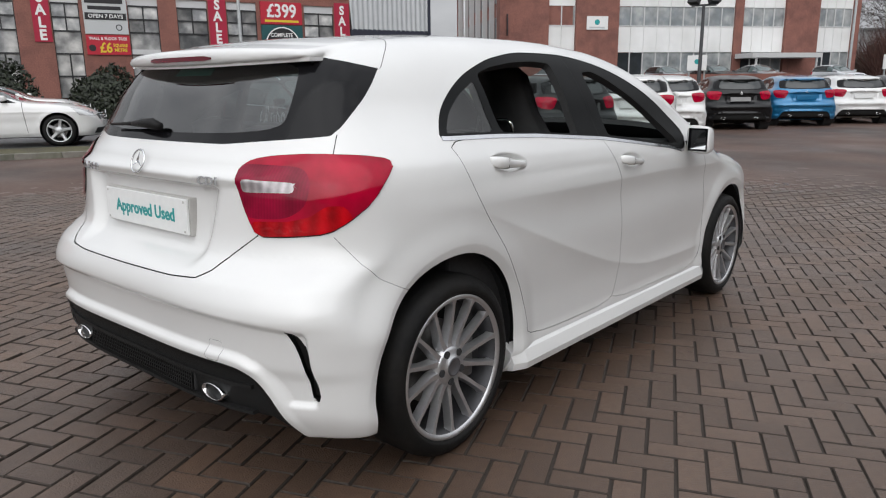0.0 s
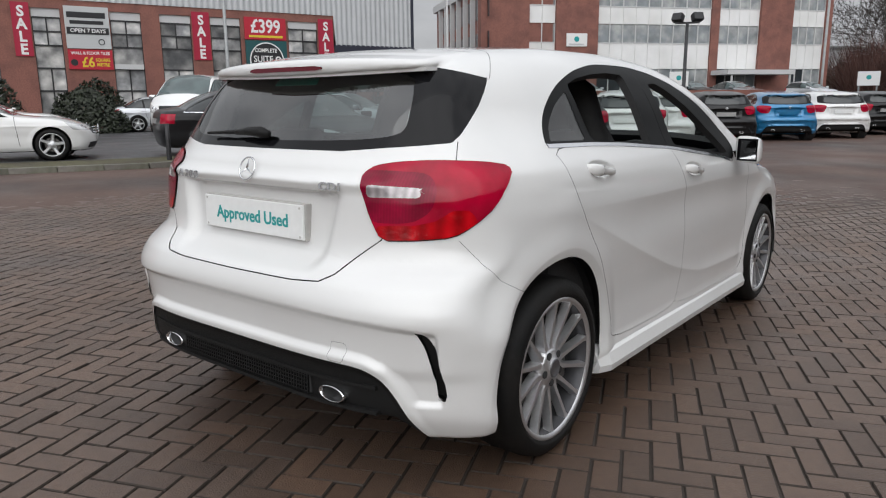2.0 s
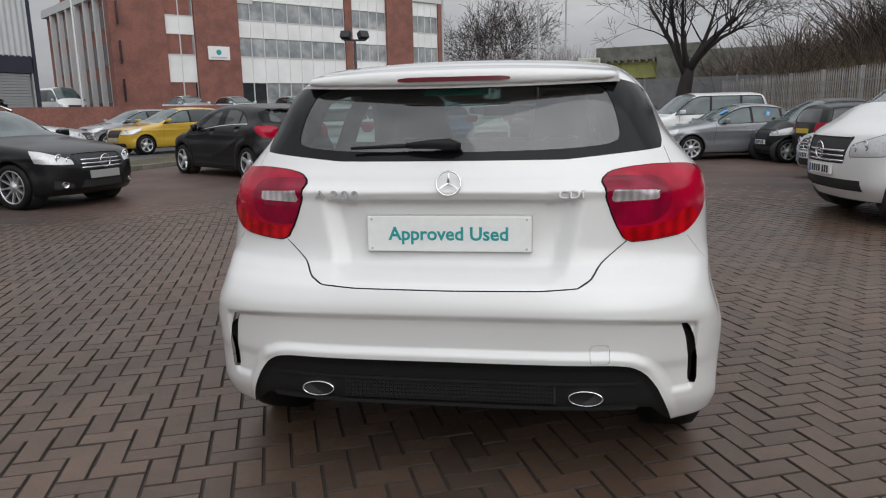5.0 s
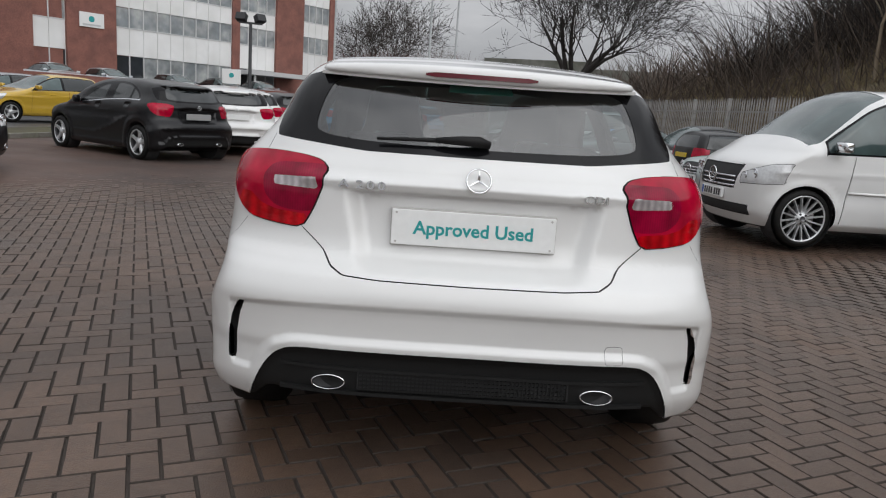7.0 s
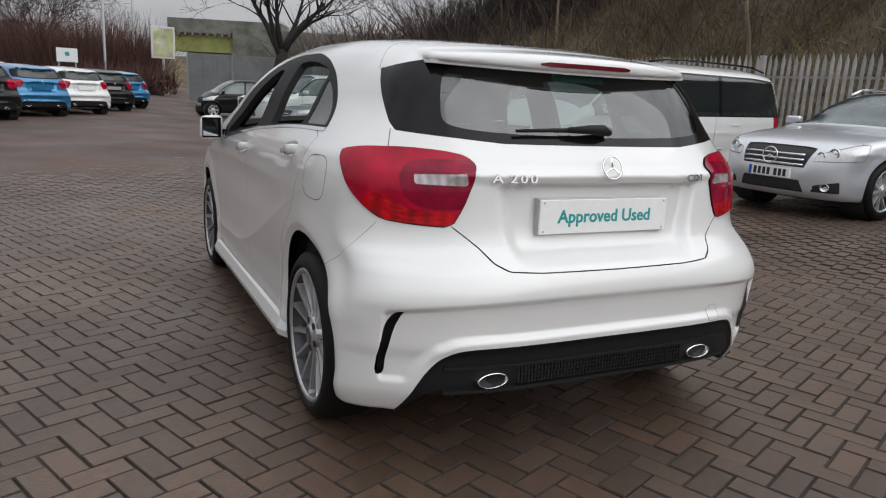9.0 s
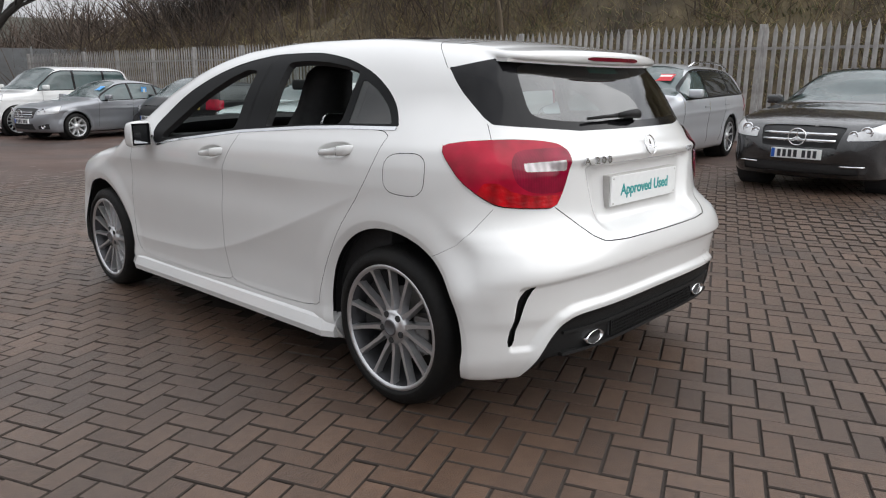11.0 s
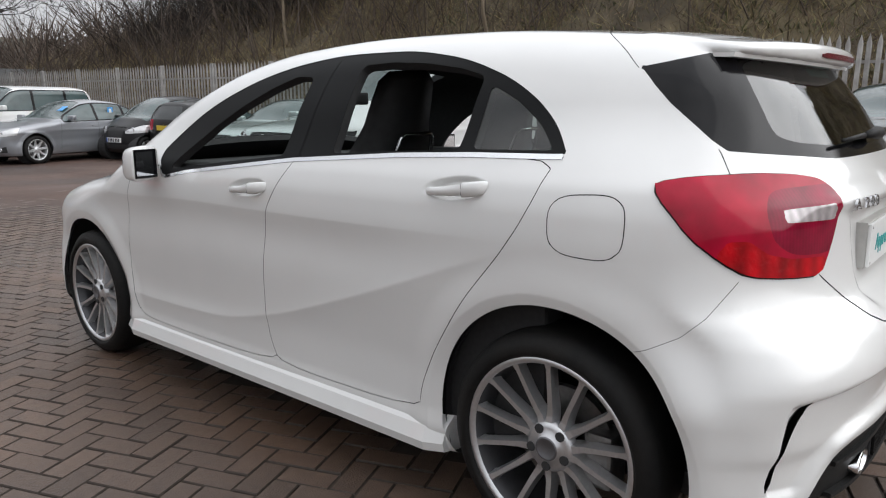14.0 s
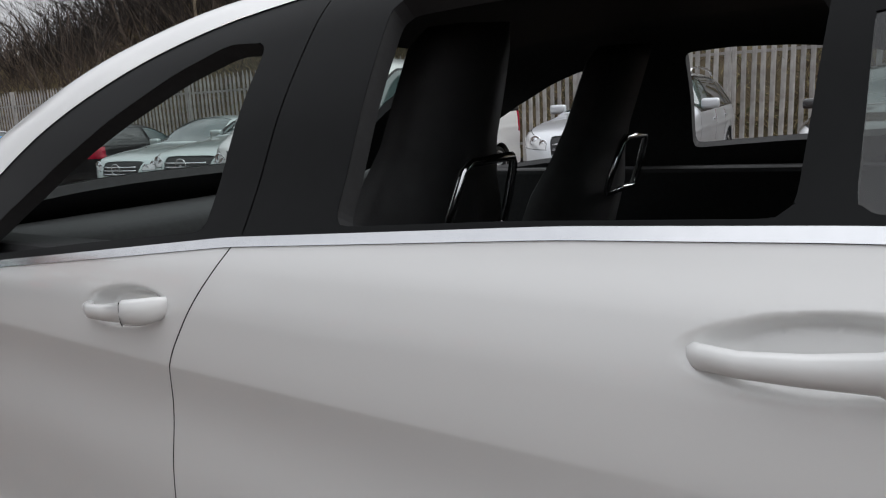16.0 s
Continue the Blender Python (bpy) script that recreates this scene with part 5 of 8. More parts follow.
def car_shape(sp):
    roof, side, plan, back, nose = (curve(sp[k]) for k in ("roof", "side", "plan", "back", "nose"))
    b0 = sp["belt"]

    def belt(y):
        return b0[1] + (b0[3] - b0[1]) * (y - b0[0]) / (b0[2] - b0[0])

    def width(y, z):
        w = side(z) - plan(y)
        for axle in (0.0, sp["wb"]):
            w = w + 0.014 * step(sp["r"] + 0.14, sp["r"] + 0.05, np.hypot(y - axle, z - sp["r"])) * step(belt(y), 0.6, z)
        w = w + 0.008 * bell(z - 0.78 * belt(y), 0.03) - 0.012 * bell(z - 0.55 * belt(y), 0.10)
        return w

    def f(x, y, z):
        a = np.sqrt(x * x + 1e-6)
        half = side(np.array(0.7)) + 0.0
        top = (z - roof(y) + 0.07 * (a / (0.7 * half)) ** 2.4 * step(b0[1], b0[1] + 0.2, roof(y)) + 0.05 * (a / half) ** 3) * 0.9
        q = smax(top, a - width(y, z), 0.09)
        q = smax(q, back(z) + 0.17 * (a / half) ** 3.2 - y, 0.08)
        q = smax(q, y - nose(z) + 0.30 * (a / half) ** 2.6, 0.10)
        return smax(q, 0.19 - z, 0.03)
    return f, width, belt, roof, back, nose


def front_of(f, x, z, y):
    """The foremost point of a car's skin at (x, z), found from ahead of it."""
    ys = np.linspace(y, y - 1.5, 600)
    return float(ys[np.argmax(f(np.full(600, x), ys, np.full(600, z)) < 0)])


def parked_car(kind, m, coat, label, rim=("five", 5, None), res=0.05, plate=PLATE_GREY, rails=False, grille="bars", dark_roof=False, side_glass=None, front=True, chrome=False):
    sp = SHAPES[kind]
    f, width, belt, roof, back, nose = car_shape(sp)
    names = {"saloon": "saloon_car", "estate": "estate_car", "van": "passenger_van", "suv": "off_road_car", "roadster": "roadster_car", "small": "city_car", "compact": "compact_car"}
    car = thing(names[kind], m, label, "van" if kind == "van" else "car", "parked cars")
    y0, y1 = sp["back"][2][1] - 0.15, sp["nose"][2][1] + 0.15
    wmax = max(p[1] for p in sp["side"]) + 0.08
    v, t = surface(f, (-wmax, y0, 0.12), (wmax, y1, max(p[1] for p in sp["roof"]) + 0.1), res)
    g0, slant, g1 = sp["glass"]
    arch = lambda p: np.minimum(*[np.maximum(np.hypot(p[:, 1] - a, p[:, 2] - sp["r"] - 0.01) - sp["r"] - 0.035, 0.5 - np.abs(p[:, 0])) for a in (0.0, sp["wb"])])

    def side_glass_field(p):
        y, z = p[:, 1], p[:, 2]
        d = np.maximum(belt(y) - z, z - (roof(y) - sp["drop"]))
        d = np.maximum(d, g0 + slant * (z - belt(y)) - y)
        return np.maximum(np.maximum(d, y - g1), np.abs(p[:, 0]) * -1 + 0.35)

    def pillar_field(p):
        return np.min([np.abs(p[:, 1] - a + 0.12 * (p[:, 2] - 1.1)) - 0.035 for a in sp["pillars"]], 0) if sp["pillars"] else np.ones(len(p))

    def screen_field(p):
        y, z, a = p[:, 1], p[:, 2], np.abs(p[:, 0])
        return np.maximum(np.maximum(sp["screen"][0] - y, y - sp["screen"][1]), np.maximum(a - width(y, z) + 0.085, belt(y) + 0.01 - z))

    def rear_field(p):
        y, z, a = p[:, 1], p[:, 2], np.abs(p[:, 0])
        if sp["rear"]:
            return np.maximum(np.maximum(sp["rear"][0] - y, y - sp["rear"][1]), np.maximum(a - width(y, z) + 0.10, belt(y) + 0.03 - z))
        return np.maximum(np.maximum(sp["hatch"][0] - z, z - sp["hatch"][1]), np.maximum(a - width(y, z) + 0.16, y - back(z) - 0.16))

    def tail_field(p):
        y, z, a = p[:, 1], p[:, 2], np.abs(p[:, 0])
        zt = sp["tail_z"]
        return np.maximum(np.maximum(zt[0] - z, z - zt[1]), np.maximum(sp["track"] - 0.06 - a, y - back(z) - 0.30))

    def head_field(p):
        y, z, a = p[:, 1], p[:, 2], np.abs(p[:, 0])
        zl = sp["lamp_z"]
        rise = 0.10 * (nose(z) - y)
        top = zl[1] + rise + 0.015 - 0.38 * np.maximum(sp["track"] + 0.16 - a, 0)
        return np.maximum(np.maximum(zl[0] + rise - z, z - top), np.maximum(sp["track"] - 0.14 - a, nose(z) - y - 0.40))

    foggy = kind in ("saloon", "estate") and grille == "bars"

    def grille_field(p):
        y, z, a = p[:, 1], p[:, 2], np.abs(p[:, 0])
        zl = sp["lamp_z"]
        return np.maximum(np.maximum(zl[0] - 0.07 - z, z - zl[1] + 0.01), np.maximum(a - sp["track"] + 0.20 - 0.25 * (z - zl[0]), nose(z) - y - 0.12))

    def intake_field(p):
        y, z, a = p[:, 1], p[:, 2], np.abs(p[:, 0])
        if foggy:
            middle = np.maximum(np.maximum(0.27 - z, z - 0.40), a - 0.40 + 0.4 * (z - 0.27))
            outer = np.maximum(np.maximum(0.285 - z, z - 0.415 + 0.25 * (0.72 - a)), np.maximum(0.47 + 0.25 * (z - 0.27) - a, a - 0.72))
            return np.maximum(np.minimum(middle, outer), nose(z) - y - 0.42)
        return np.maximum(np.maximum(sp["lamp_z"][0] - 0.36 - z, z - sp["lamp_z"][0] + 0.24), np.maximum(a - sp["track"], nose(z) - y - 0.2))

    doors = {"saloon": (0.33, 1.12, 2.12), "estate": (0.33, 1.08, 2.12), "van": (0.72, 1.75, 2.72), "suv": (0.40, 1.1, 2.05), "roadster": (0.72, 1.95), "small": (0.30, 1.38), "compact": (0.72, 1.85)}[kind]

    def gap_lines(p):
        y, z = p[:, 1], p[:, 2]
        lean = 0.10 * (z - 0.8)
        return [y - a + lean - (0.5 * np.maximum(0.62 - z, 0) if i == 0 and kind in ("saloon", "estate", "suv") else 0) for i, a in enumerate(doors)]

    fields = dict(arch=arch, side=side_glass_field, rim=lambda p: side_glass_field(p) - 0.022, bright=lambda p: side_glass_field(p) - 0.042, pillar=pillar_field, screen=screen_field, rear=rear_field, tail=tail_field, head=head_field, lens=lambda p: head_field(p) + 0.007,
                  grille=grille_field, intake=intake_field, low=lambda p: p[:, 2] - 0.205)
    if front is False:
        for k in ("head", "lens", "grille", "intake"):
            fields.pop(k)
    for fn in fields.values():
        v, t, _ = split(v, t, fn(v))
    for i in range(len(doors)):
        for off in (-0.005, 0.005):
            v, t, _ = split(v, t, gap_lines(v)[i] + off)
    nrm = unit_normals(f, v)
    mid = v[t].mean(1)
    at = {k: fn(mid) for k, fn in fields.items()}
    on_gap = (np.min(np.abs(gap_lines(mid)), 0) < 0.005) & (mid[:, 2] > 0.30) & (mid[:, 2] < belt(mid[:, 1]) + 0.03) & (np.abs(mid[:, 0]) > 0.4)
    free = np.ones(len(t), bool)

    def take(mask):
        q = mask & free
        free[q] = False
        return q
    take(at["arch"] < 0)
    left = mid[:, 0] < 0
    for s in (left, ~left):
        if sp["pillars"] and side_glass is None:
            piece("front_window", f, v, t, take((at["side"] < 0) & (at["pillar"] > 0) & s & (mid[:, 1] > sp["pillars"][-1] - 0.12 * (mid[:, 2] - 1.1))), SCREEN_GLASS, car, "front side window", 0.004, nrm)
        piece("side_window", f, v, t, take((at["side"] < 0) & (at["pillar"] > 0) & s), side_glass or DARK_GLASS, car, "dark side windows", 0.004, nrm)
        piece("window_trim", f, v, t, take((at["side"] < 0.022) & s), GLOSS_BLACK, car, "black window trim", 0.0, nrm)
        if chrome:
            piece("chrome_line", f, v, t, take((at["side"] < 0.038) & s & (np.abs(nrm[t].mean(1)[:, 0]) > 0.6)), BRIGHT_TRIM, car, "chrome line round the side windows", -0.002, nrm)
        if front is not False:
            piece("head_lamp", f, v, t, take((at["lens"] < 0) & s), HEAD_LAMP, car, "clear head lamp", 0.0, nrm)
            # the lens edge in black, for the shadow in the gap round it
            piece("lamp_joint", f, v, t, take((at["head"] < 0) & s), CABIN_BLACK, car, "shadow gap round the head lamp, as a black strip", 0.004, nrm)
        piece("tail_lamp", f, v, t, take((at["tail"] < 0) & s), LAMP_RED, car, "red tail lamp", 0.0, nrm)
    piece("windscreen", f, v, t, take(at["screen"] < 0), SCREEN_GLASS, car, "windscreen", 0.004, nrm)
    piece("rear_window", f, v, t, take(at["rear"] < 0), DARK_GLASS, car, "dark rear window", 0.004, nrm)
    if front is not False:
        piece("grille", f, v, t, take(at["grille"] < 0), CABIN_BLACK, car, "black grille", 0.012, nrm)
        piece("air_intake", f, v, t, take(at["intake"] < 0), CABIN_BLACK, car, "black air intake", 0.01, nrm)
    piece("door_gap", f, v, t, take(on_gap & (at["side"] > 0.03)), CABIN_BLACK, car, "dark door gaps", 0.008, nrm)
    piece("sill_trim", f, v, t, take(at["low"] < 0), BLACK_PLASTIC, car, "black underside", 0.0, nrm)
    if dark_roof:
        piece("soft_top", f, v, t, take((mid[:, 2] > belt(mid[:, 1]) + 0.04) & (mid[:, 1] < sp["screen"][0] + 0.05)), BLACK_PLASTIC, car, "dark fabric roof", 0.0, nrm)
    piece("body_shell", f, v, t, take(np.ones(len(t), bool)), coat, car, "", 0.0, nrm)
    # cabin core keeps the wheel houses and glass dark
    zc = sp["lamp_z"]
    for s in (-1, 1):
        for a in (0.0, sp["wb"]):
            part("wheel_arch", lathe(bmesh.new(), [(s * (sp["x"] + 0.07), sp["r"] + 0.036), (s * (sp["x"] - 0.2), sp["r"] + 0.036), (s * (sp["x"] - 0.2), 0.02)], 24, "x", pose(0, a, sp["r"] + 0.01)),
                 CABIN_BLACK, car)
            alloy_wheel(car, pose(s * sp["x"], a, sp["r"], 0, 0, 0 if s > 0 else 180), 0.15, sp["r"], rim[1], rim[0], rim[2], "silver alloy wheel")
        my = sp["screen"][1] - 0.30
        bm = boxed(-0.10, 0.10, -0.05, 0.06, -0.055, 0.06, 0.03)
        bmesh.ops.transform(bm, matrix=pose(s * (float(width(np.array(my), np.array(1.0))) + 0.10), my, float(belt(my)) + 0.07), verts=bm.verts[:])
        part("door_mirror", bm, CHROME if kind == "van" else coat, car, "", True)
        for hy in ((0.25, 1.2) if kind != "small" else (0.5,)):
            hz = float(belt(hy)) - 0.14
            bm = boxed(-0.015, 0.02, -0.10, 0.10, -0.014, 0.014, 0.008)
            bmesh.ops.transform(bm, matrix=pose(s * float(width(np.array(hy), np.array(hz))), hy, hz), verts=bm.verts[:])
            part("door_handle", bm, coat, car, "")
        if kind == "van":
            bm = bmesh.new()
            tube(bm, [(s * (float(width(np.array(y), np.array(0.66))) + 0.004), y, 0.66) for y in np.linspace(0.50, 2.72, 12)], 0.016, 6)
            part("side_strip", bm, coat, car, "rubbing strip along the side", True)
        if rails:
            bm = bmesh.new()
            yy = np.linspace(-0.5, 1.25, 9) if kind == "estate" else np.linspace(-0.6, 1.9, 9)
            tube(bm, [(s * (0.56 if kind == "estate" else 0.66), y, float(roof(y)) - 0.035 + 0.055 * math.sin(math.pi * i / 8) ** 0.3) for i, y in enumerate(yy)], 0.016, 6)
            part("roof_rail", bm, BRIGHT_TRIM if kind == "estate" else GLOSS_BLACK, car, "roof rail", True)
    ny = float(nose(np.array(zc[0])))
    if front is not False:
        for s in (-1, 1):
            zm = (zc[0] + zc[1]) / 2 + 0.02
            xm = sp["track"] + 0.02
            ym = front_of(f, s * xm, zm, y1 + 0.1)
            xi = xm - 0.11
            yi = front_of(f, s * xi, zm - 0.03, y1 + 0.1)
            part("reflector", lathe(bmesh.new(), [(0.003, 0.046), (0.010, 0.043), (0.006, 0.034), (-0.01, 0.026), (0.004, 0.016), (0.010, 0.0)], 18, "y", pose(s * xi, yi - 0.006, zm - 0.03)), BRIGHT_TRIM, car, "smaller bright reflector", True)
            part("projector", lathe(bmesh.new(), [(0.004, 0.062), (0.012, 0.058), (0.010, 0.046), (-0.01, 0.042), (0.004, 0.030), (0.012, 0.0)], 20, "y", pose(s * xm, ym - 0.008, zm)), BRIGHT_TRIM, car, "round bright projector", True)
            xf = sp["track"] - 0.06
            bm = bmesh.new()
            tube(bm, [(s * (xf + d), front_of(f, s * (xf + d), 0.345, y1 + 0.1) + 0.004, 0.345) for d in (-0.11, -0.05, 0.0, 0.06, 0.11)], 0.011, 6)
            if foggy:
                yf = front_of(f, s * (xf + 0.06), 0.345, y1 + 0.1)
                part("fog_lamp", lathe(bmesh.new(), [(-0.03, 0.050), (0.004, 0.048), (0.008, 0.042), (-0.004, 0.036), (-0.008, 0.02), (-0.006, 0.0)], 18, "y", pose(s * (xf + 0.06), yf, 0.345, 0, 0, -s * 22)), BRIGHT_TRIM, car,
                     "round fog lamp in the bumper", True)
            elif kind in ("saloon", "estate"):
                part("bumper_strip", bm, BRIGHT_TRIM, car, "bright strip in the bumper", True)
        if grille in ("bars", "two"):
            for i in range(3 if grille == "bars" else 2):
                z = zc[0] - 0.04 + i * 0.055 if grille == "bars" else zc[0] + 0.005 + i * 0.07
                yb = float(nose(np.array(z)))
                bm = bmesh.new()
                n = 9
                tube(bm, [(x, yb - 0.30 * (abs(x) / 0.82) ** 2.6 + 0.004, z) for x in np.linspace(-sp["track"] + 0.23, sp["track"] - 0.23, n)], 0.013 if grille == "bars" else 0.018, 6)
                part("grille_bar", bm, BRIGHT_TRIM, car, "bright grille bar", True)
            part("badge", star_badge(bmesh.new(), 0.09, 0.018), CHROME, car, "chrome ring badge", True).matrix_local = pose(0, ny + 0.035, (zc[0] + zc[1]) / 2 - 0.045, 0, 0, 180)
        p = part("number_plate", boxed(-0.26, 0.26, ny - 0.01, ny + 0.022, zc[0] - 0.20, zc[0] - 0.09, 0.004), plate, car, "plate with bars in place of writing")
        if plate is PLATE_WHITE:
            part("plate_band", boxed(0.22, 0.256, ny + 0.02, ny + 0.025, zc[0] - 0.195, zc[0] - 0.095), PLATE_BLUE, p, "blue band")
            for k in range(7):
                x = 0.175 - k * 0.057 - (0.03 if k > 3 else 0)
                part("plate_bar", boxed(x - 0.018, x + 0.018, ny + 0.02, ny + 0.025, zc[0] - 0.185, zc[0] - 0.105), INK, p, "dark bar")
    by = float(back(np.array(sp["tail_z"][0])))
    part("number_plate", boxed(-0.26, 0.26, by - 0.018, by + 0.02, sp["tail_z"][0] + 0.0, sp["tail_z"][0] + 0.11, 0.004), PLATE_YELLOW if plate is not PLATE_GREY else PLATE_GREY, car, "blank rear plate")
    return car


def row_hatch(m, coat, label):
    """A hatchback of the same shape as the white one, seen from further off."""
    car = thing("hatchback_car", m, label, "car", "hatchbacks parked in a row")
    v, t = surface(body, (-0.98, -0.80, 0.12), (0.98, 3.72, 1.50), 0.048)
    s_of = lambda p: np.abs(p[:, 0]) + p[:, 1] + 0.55
    side = lambda d, p: np.maximum(d, 0.45 - np.abs(p[:, 0]))
    rear = lambda d, p: np.maximum(d, p[:, 1] - 0.2)
    fields = {
        "arch": lambda p: np.minimum(*[np.maximum(np.hypot(p[:, 1] - a, p[:, 2] - 0.330) - 0.362, 0.6 - np.abs(p[:, 0])) for a in (0.0, 2.699)]),
        "house": lambda p: side(inside_of(GLASSHOUSE, p[:, 1], p[:, 2]), p),
        "front": lambda p: side(inside_of(FRONT_OPEN, p[:, 1], p[:, 2]), p),
        "back": lambda p: side(inside_of(REAR_OPEN, p[:, 1], p[:, 2]), p),
        "quarter": lambda p: side(inside_of(QUARTER_PANE, p[:, 1], p[:, 2]), p),
        "strip": lambda p: side(inside_of(GLASSHOUSE, p[:, 1], p[:, 2] + 0.017), p),
        "lamp": lambda p: rear(inside_of(LAMP, s_of(p), p[:, 2]), p),
        "wing": lambda p: rear(inside_of(WING, s_of(p), p[:, 2]), p),
        "pane": lambda p: rear(inside_of(REAR_PANE, p[:, 0], p[:, 2]), p),
        "diffuser": lambda p: rear(inside_of(DIFFUSER, p[:, 0], p[:, 2]), p),
        "screen": lambda p: np.maximum(np.maximum(1.50 - p[:, 1], p[:, 1] - 2.30), np.abs(p[:, 0]) - (0.50 + 0.24 * (p[:, 1] - 1.5))) + 0 * p[:, 2],
    }
    for fn in fields.values():
        v, t, _ = split(v, t, fn(v))
    nrm = unit_normals(body, v)
    mid = v[t].mean(1)
    at = {k: fn(mid) for k, fn in fields.items()}
    free = np.ones(len(t), bool)

    def take(mask):
        q = mask & free
        free[q] = False
        return q
    take(at["arch"] < 0)
    left = mid[:, 0] < 0
    lip = spoiler(*mid.T) < 0.01
    for s in (left, ~left):
        for k, n in (("front", "front_window"), ("back", "rear_side_window"), ("quarter", "quarter_window")):
            piece(n, body, v, t, take((at[k] < 0) & s), DARK_GLASS, car, "dark side window", 0.004, nrm)
        piece("window_frame", body, v, t, take((at["house"] < 0) & s), GLOSS_BLACK, car, "black window frame", 0.0, nrm)
        piece("chrome_strip", body, v, t, take((at["strip"] < 0) & (mid[:, 2] < 1.1) & s), BRIGHT_TRIM, car, "bright strip below the windows", 0.0, nrm)
        piece("tail_lamp", body, v, t, take((at["lamp"] < 0) & s), LAMP_RED, car, "red tail lamp", 0.0, nrm)
    piece("rear_window", body, v, t, take((at["pane"] < 0) & ~lip & (mid[:, 1] < -0.2)), DARK_GLASS, car, "dark rear window", 0.002, nrm)
    piece("rear_window_surround", body, v, t, take((at["wing"] < 0) & ~lip & (mid[:, 1] < 0.1)), GLOSS_BLACK, car, "black surround", 0.0, nrm)
    piece("windscreen", body, v, t, take((at["screen"] < 0) & (mid[:, 2] > 0.95)), SCREEN_GLASS, car, "windscreen", 0.0, nrm)
    piece("diffuser", body, v, t, take((at["diffuser"] < 0) & (mid[:, 1] < -0.3)), BLACK_PLASTIC, car, "black bumper insert", 0.0, nrm)
    piece("body_shell", body, v, t, take(np.ones(len(t), bool)), coat, car, "", 0.0, nrm)
    for s in (-1, 1):
        for a in (0.0, 2.699):
            part("wheel_arch", lathe(bmesh.new(), [(s * 0.86, 0.366), (s * 0.62, 0.366), (s * 0.60, 0.05)], 24, "x", pose(0, a, 0.330)), CABIN_BLACK, car)
            alloy_wheel(car, pose(s * 0.775, a, 0.3175, 0, 0, 0 if s > 0 else 180), 0.15, 0.3175, 5, "five", RIM_SILVER, "five-spoke alloy wheel")
        bm = lathe(bmesh.new(), [(-0.660, 0.040), (-0.665, 0.050), (-0.62, 0.05)], 16, "y", pose(s * 0.42, 0, 0.322) @ Matrix.Diagonal((1.2, 1, 0.55, 1)))
        part("exhaust_tip", bm, CHROME, car, "oval exhaust tip", True)
        part("door_mirror", mirror_shell(s), coat, car, "", True)
    part("number_plate", boxed(-0.26, 0.26, -0.614, -0.590, 0.768, 0.88, 0.004), PLATE_WHITE if coat is WHITE else BLUE_PAINT if coat is BLUE_PAINT else PLATE_GREY, car, "blank plate")
    part("badge", star_badge(bmesh.new(), 0.038), CHROME, car, "chrome ring badge", True).matrix_local = pose(0, -0.628, 0.988, -14)
    return car


def place(x, y, yaw, z=0.0):
    return pose(x, y, z, 0, 0, yaw)


def rank(x, y, yaw):
    return place(x, y, yaw, float(ground_z(np.array(x), np.array(y))))


ROAD_Z = 0.10
FINE16 = ("fine", 16, RIM_SILVER)
row_hatch(place(-5.0, 10.9, 54.3), BLACK_PAINT, "black five-door hatchback parked on the damp paving")
row_hatch(place(-4.55, 12.9, 24), WHITE, "white five-door hatchback beside a black one")
row_hatch(place(-4.97, 15.77, 29), WHITE, "white hatchback in the parked row")
row_hatch(place(-4.335, 18.96, 30), BLACK_PAINT, "black hatchback beside a blue one")
row_hatch(place(-3.285, 21.46, 30), BLUE_PAINT, "metallic blue hatchback in the parked row")
row_hatch(place(-2.185, 23.56, 30), WHITE, "white hatchback beside a blue one")
row_hatch(place(-1.335, 26.76, 30), BLACK_PAINT, "black hatchback near the end of the row")
row_hatch(place(-0.635, 29.76, 30), BLUE_PAINT, "blue hatchback at the end of the row")
black_estate = parked_car("estate", place(-9.7, 7.4, -100.5), BLACK_PAINT, "black estate car with a sale price lettered on its doors", ("seven", 10, RIM_FACE), 0.04, rails=True, chrome=True)
strip = bmesh.new()
tube(strip, [(0.886, y, 0.40) for y in (0.42, 0.9, 1.5, 2.1, 2.3)], 0.014, 6)
part("side_strip", strip, BRIGHT_TRIM, black_estate, "bright strip along the doors", True)
for ch, y in zip("£4'000", (1.045, 1.245, 1.375, 1.515, 1.715, 1.915)):
    lettering("price_letter", ch, 0.43, BRIGHT_TRIM, black_estate, pose(0.895, y, 0.68 if ch != "'" else 0.76, 0, 0, 90), 0.002, 0.006, 0.80, "silver figure of the price")
lettering("price_intro", "Save Over", 0.15, BRIGHT_TRIM, black_estate, pose(0.880, 1.46, 0.93, -8, 0, 90), 0.002, 0.0, 0.9, "thin silver lettering")
part("price_note", boxed(0.893, 0.897, 0.95, 2.05, 0.46, 0.51), GREY_PAINT, black_estate, "line of small silver writing as a bar")
parked_car("saloon", place(-12.8, 7.67, -22, ROAD_Z), BLACK_PAINT, "black saloon car with five-spoke wheels on the verge", ("five", 5, RIM_SILVER), 0.045, chrome=True)
parked_car("roadster", place(-15.7, 2.88, -30, ROAD_Z), WHITE, "white roadster with five-spoke wheels on the verge", ("five", 5, RIM_SILVER), 0.04)
parked_car("roadster", place(-22.5, 5.6, -30, ROAD_Z), WHITE, "white convertible with a dark soft top", ("five", 5, RIM_SILVER), 0.05, dark_roof=True)
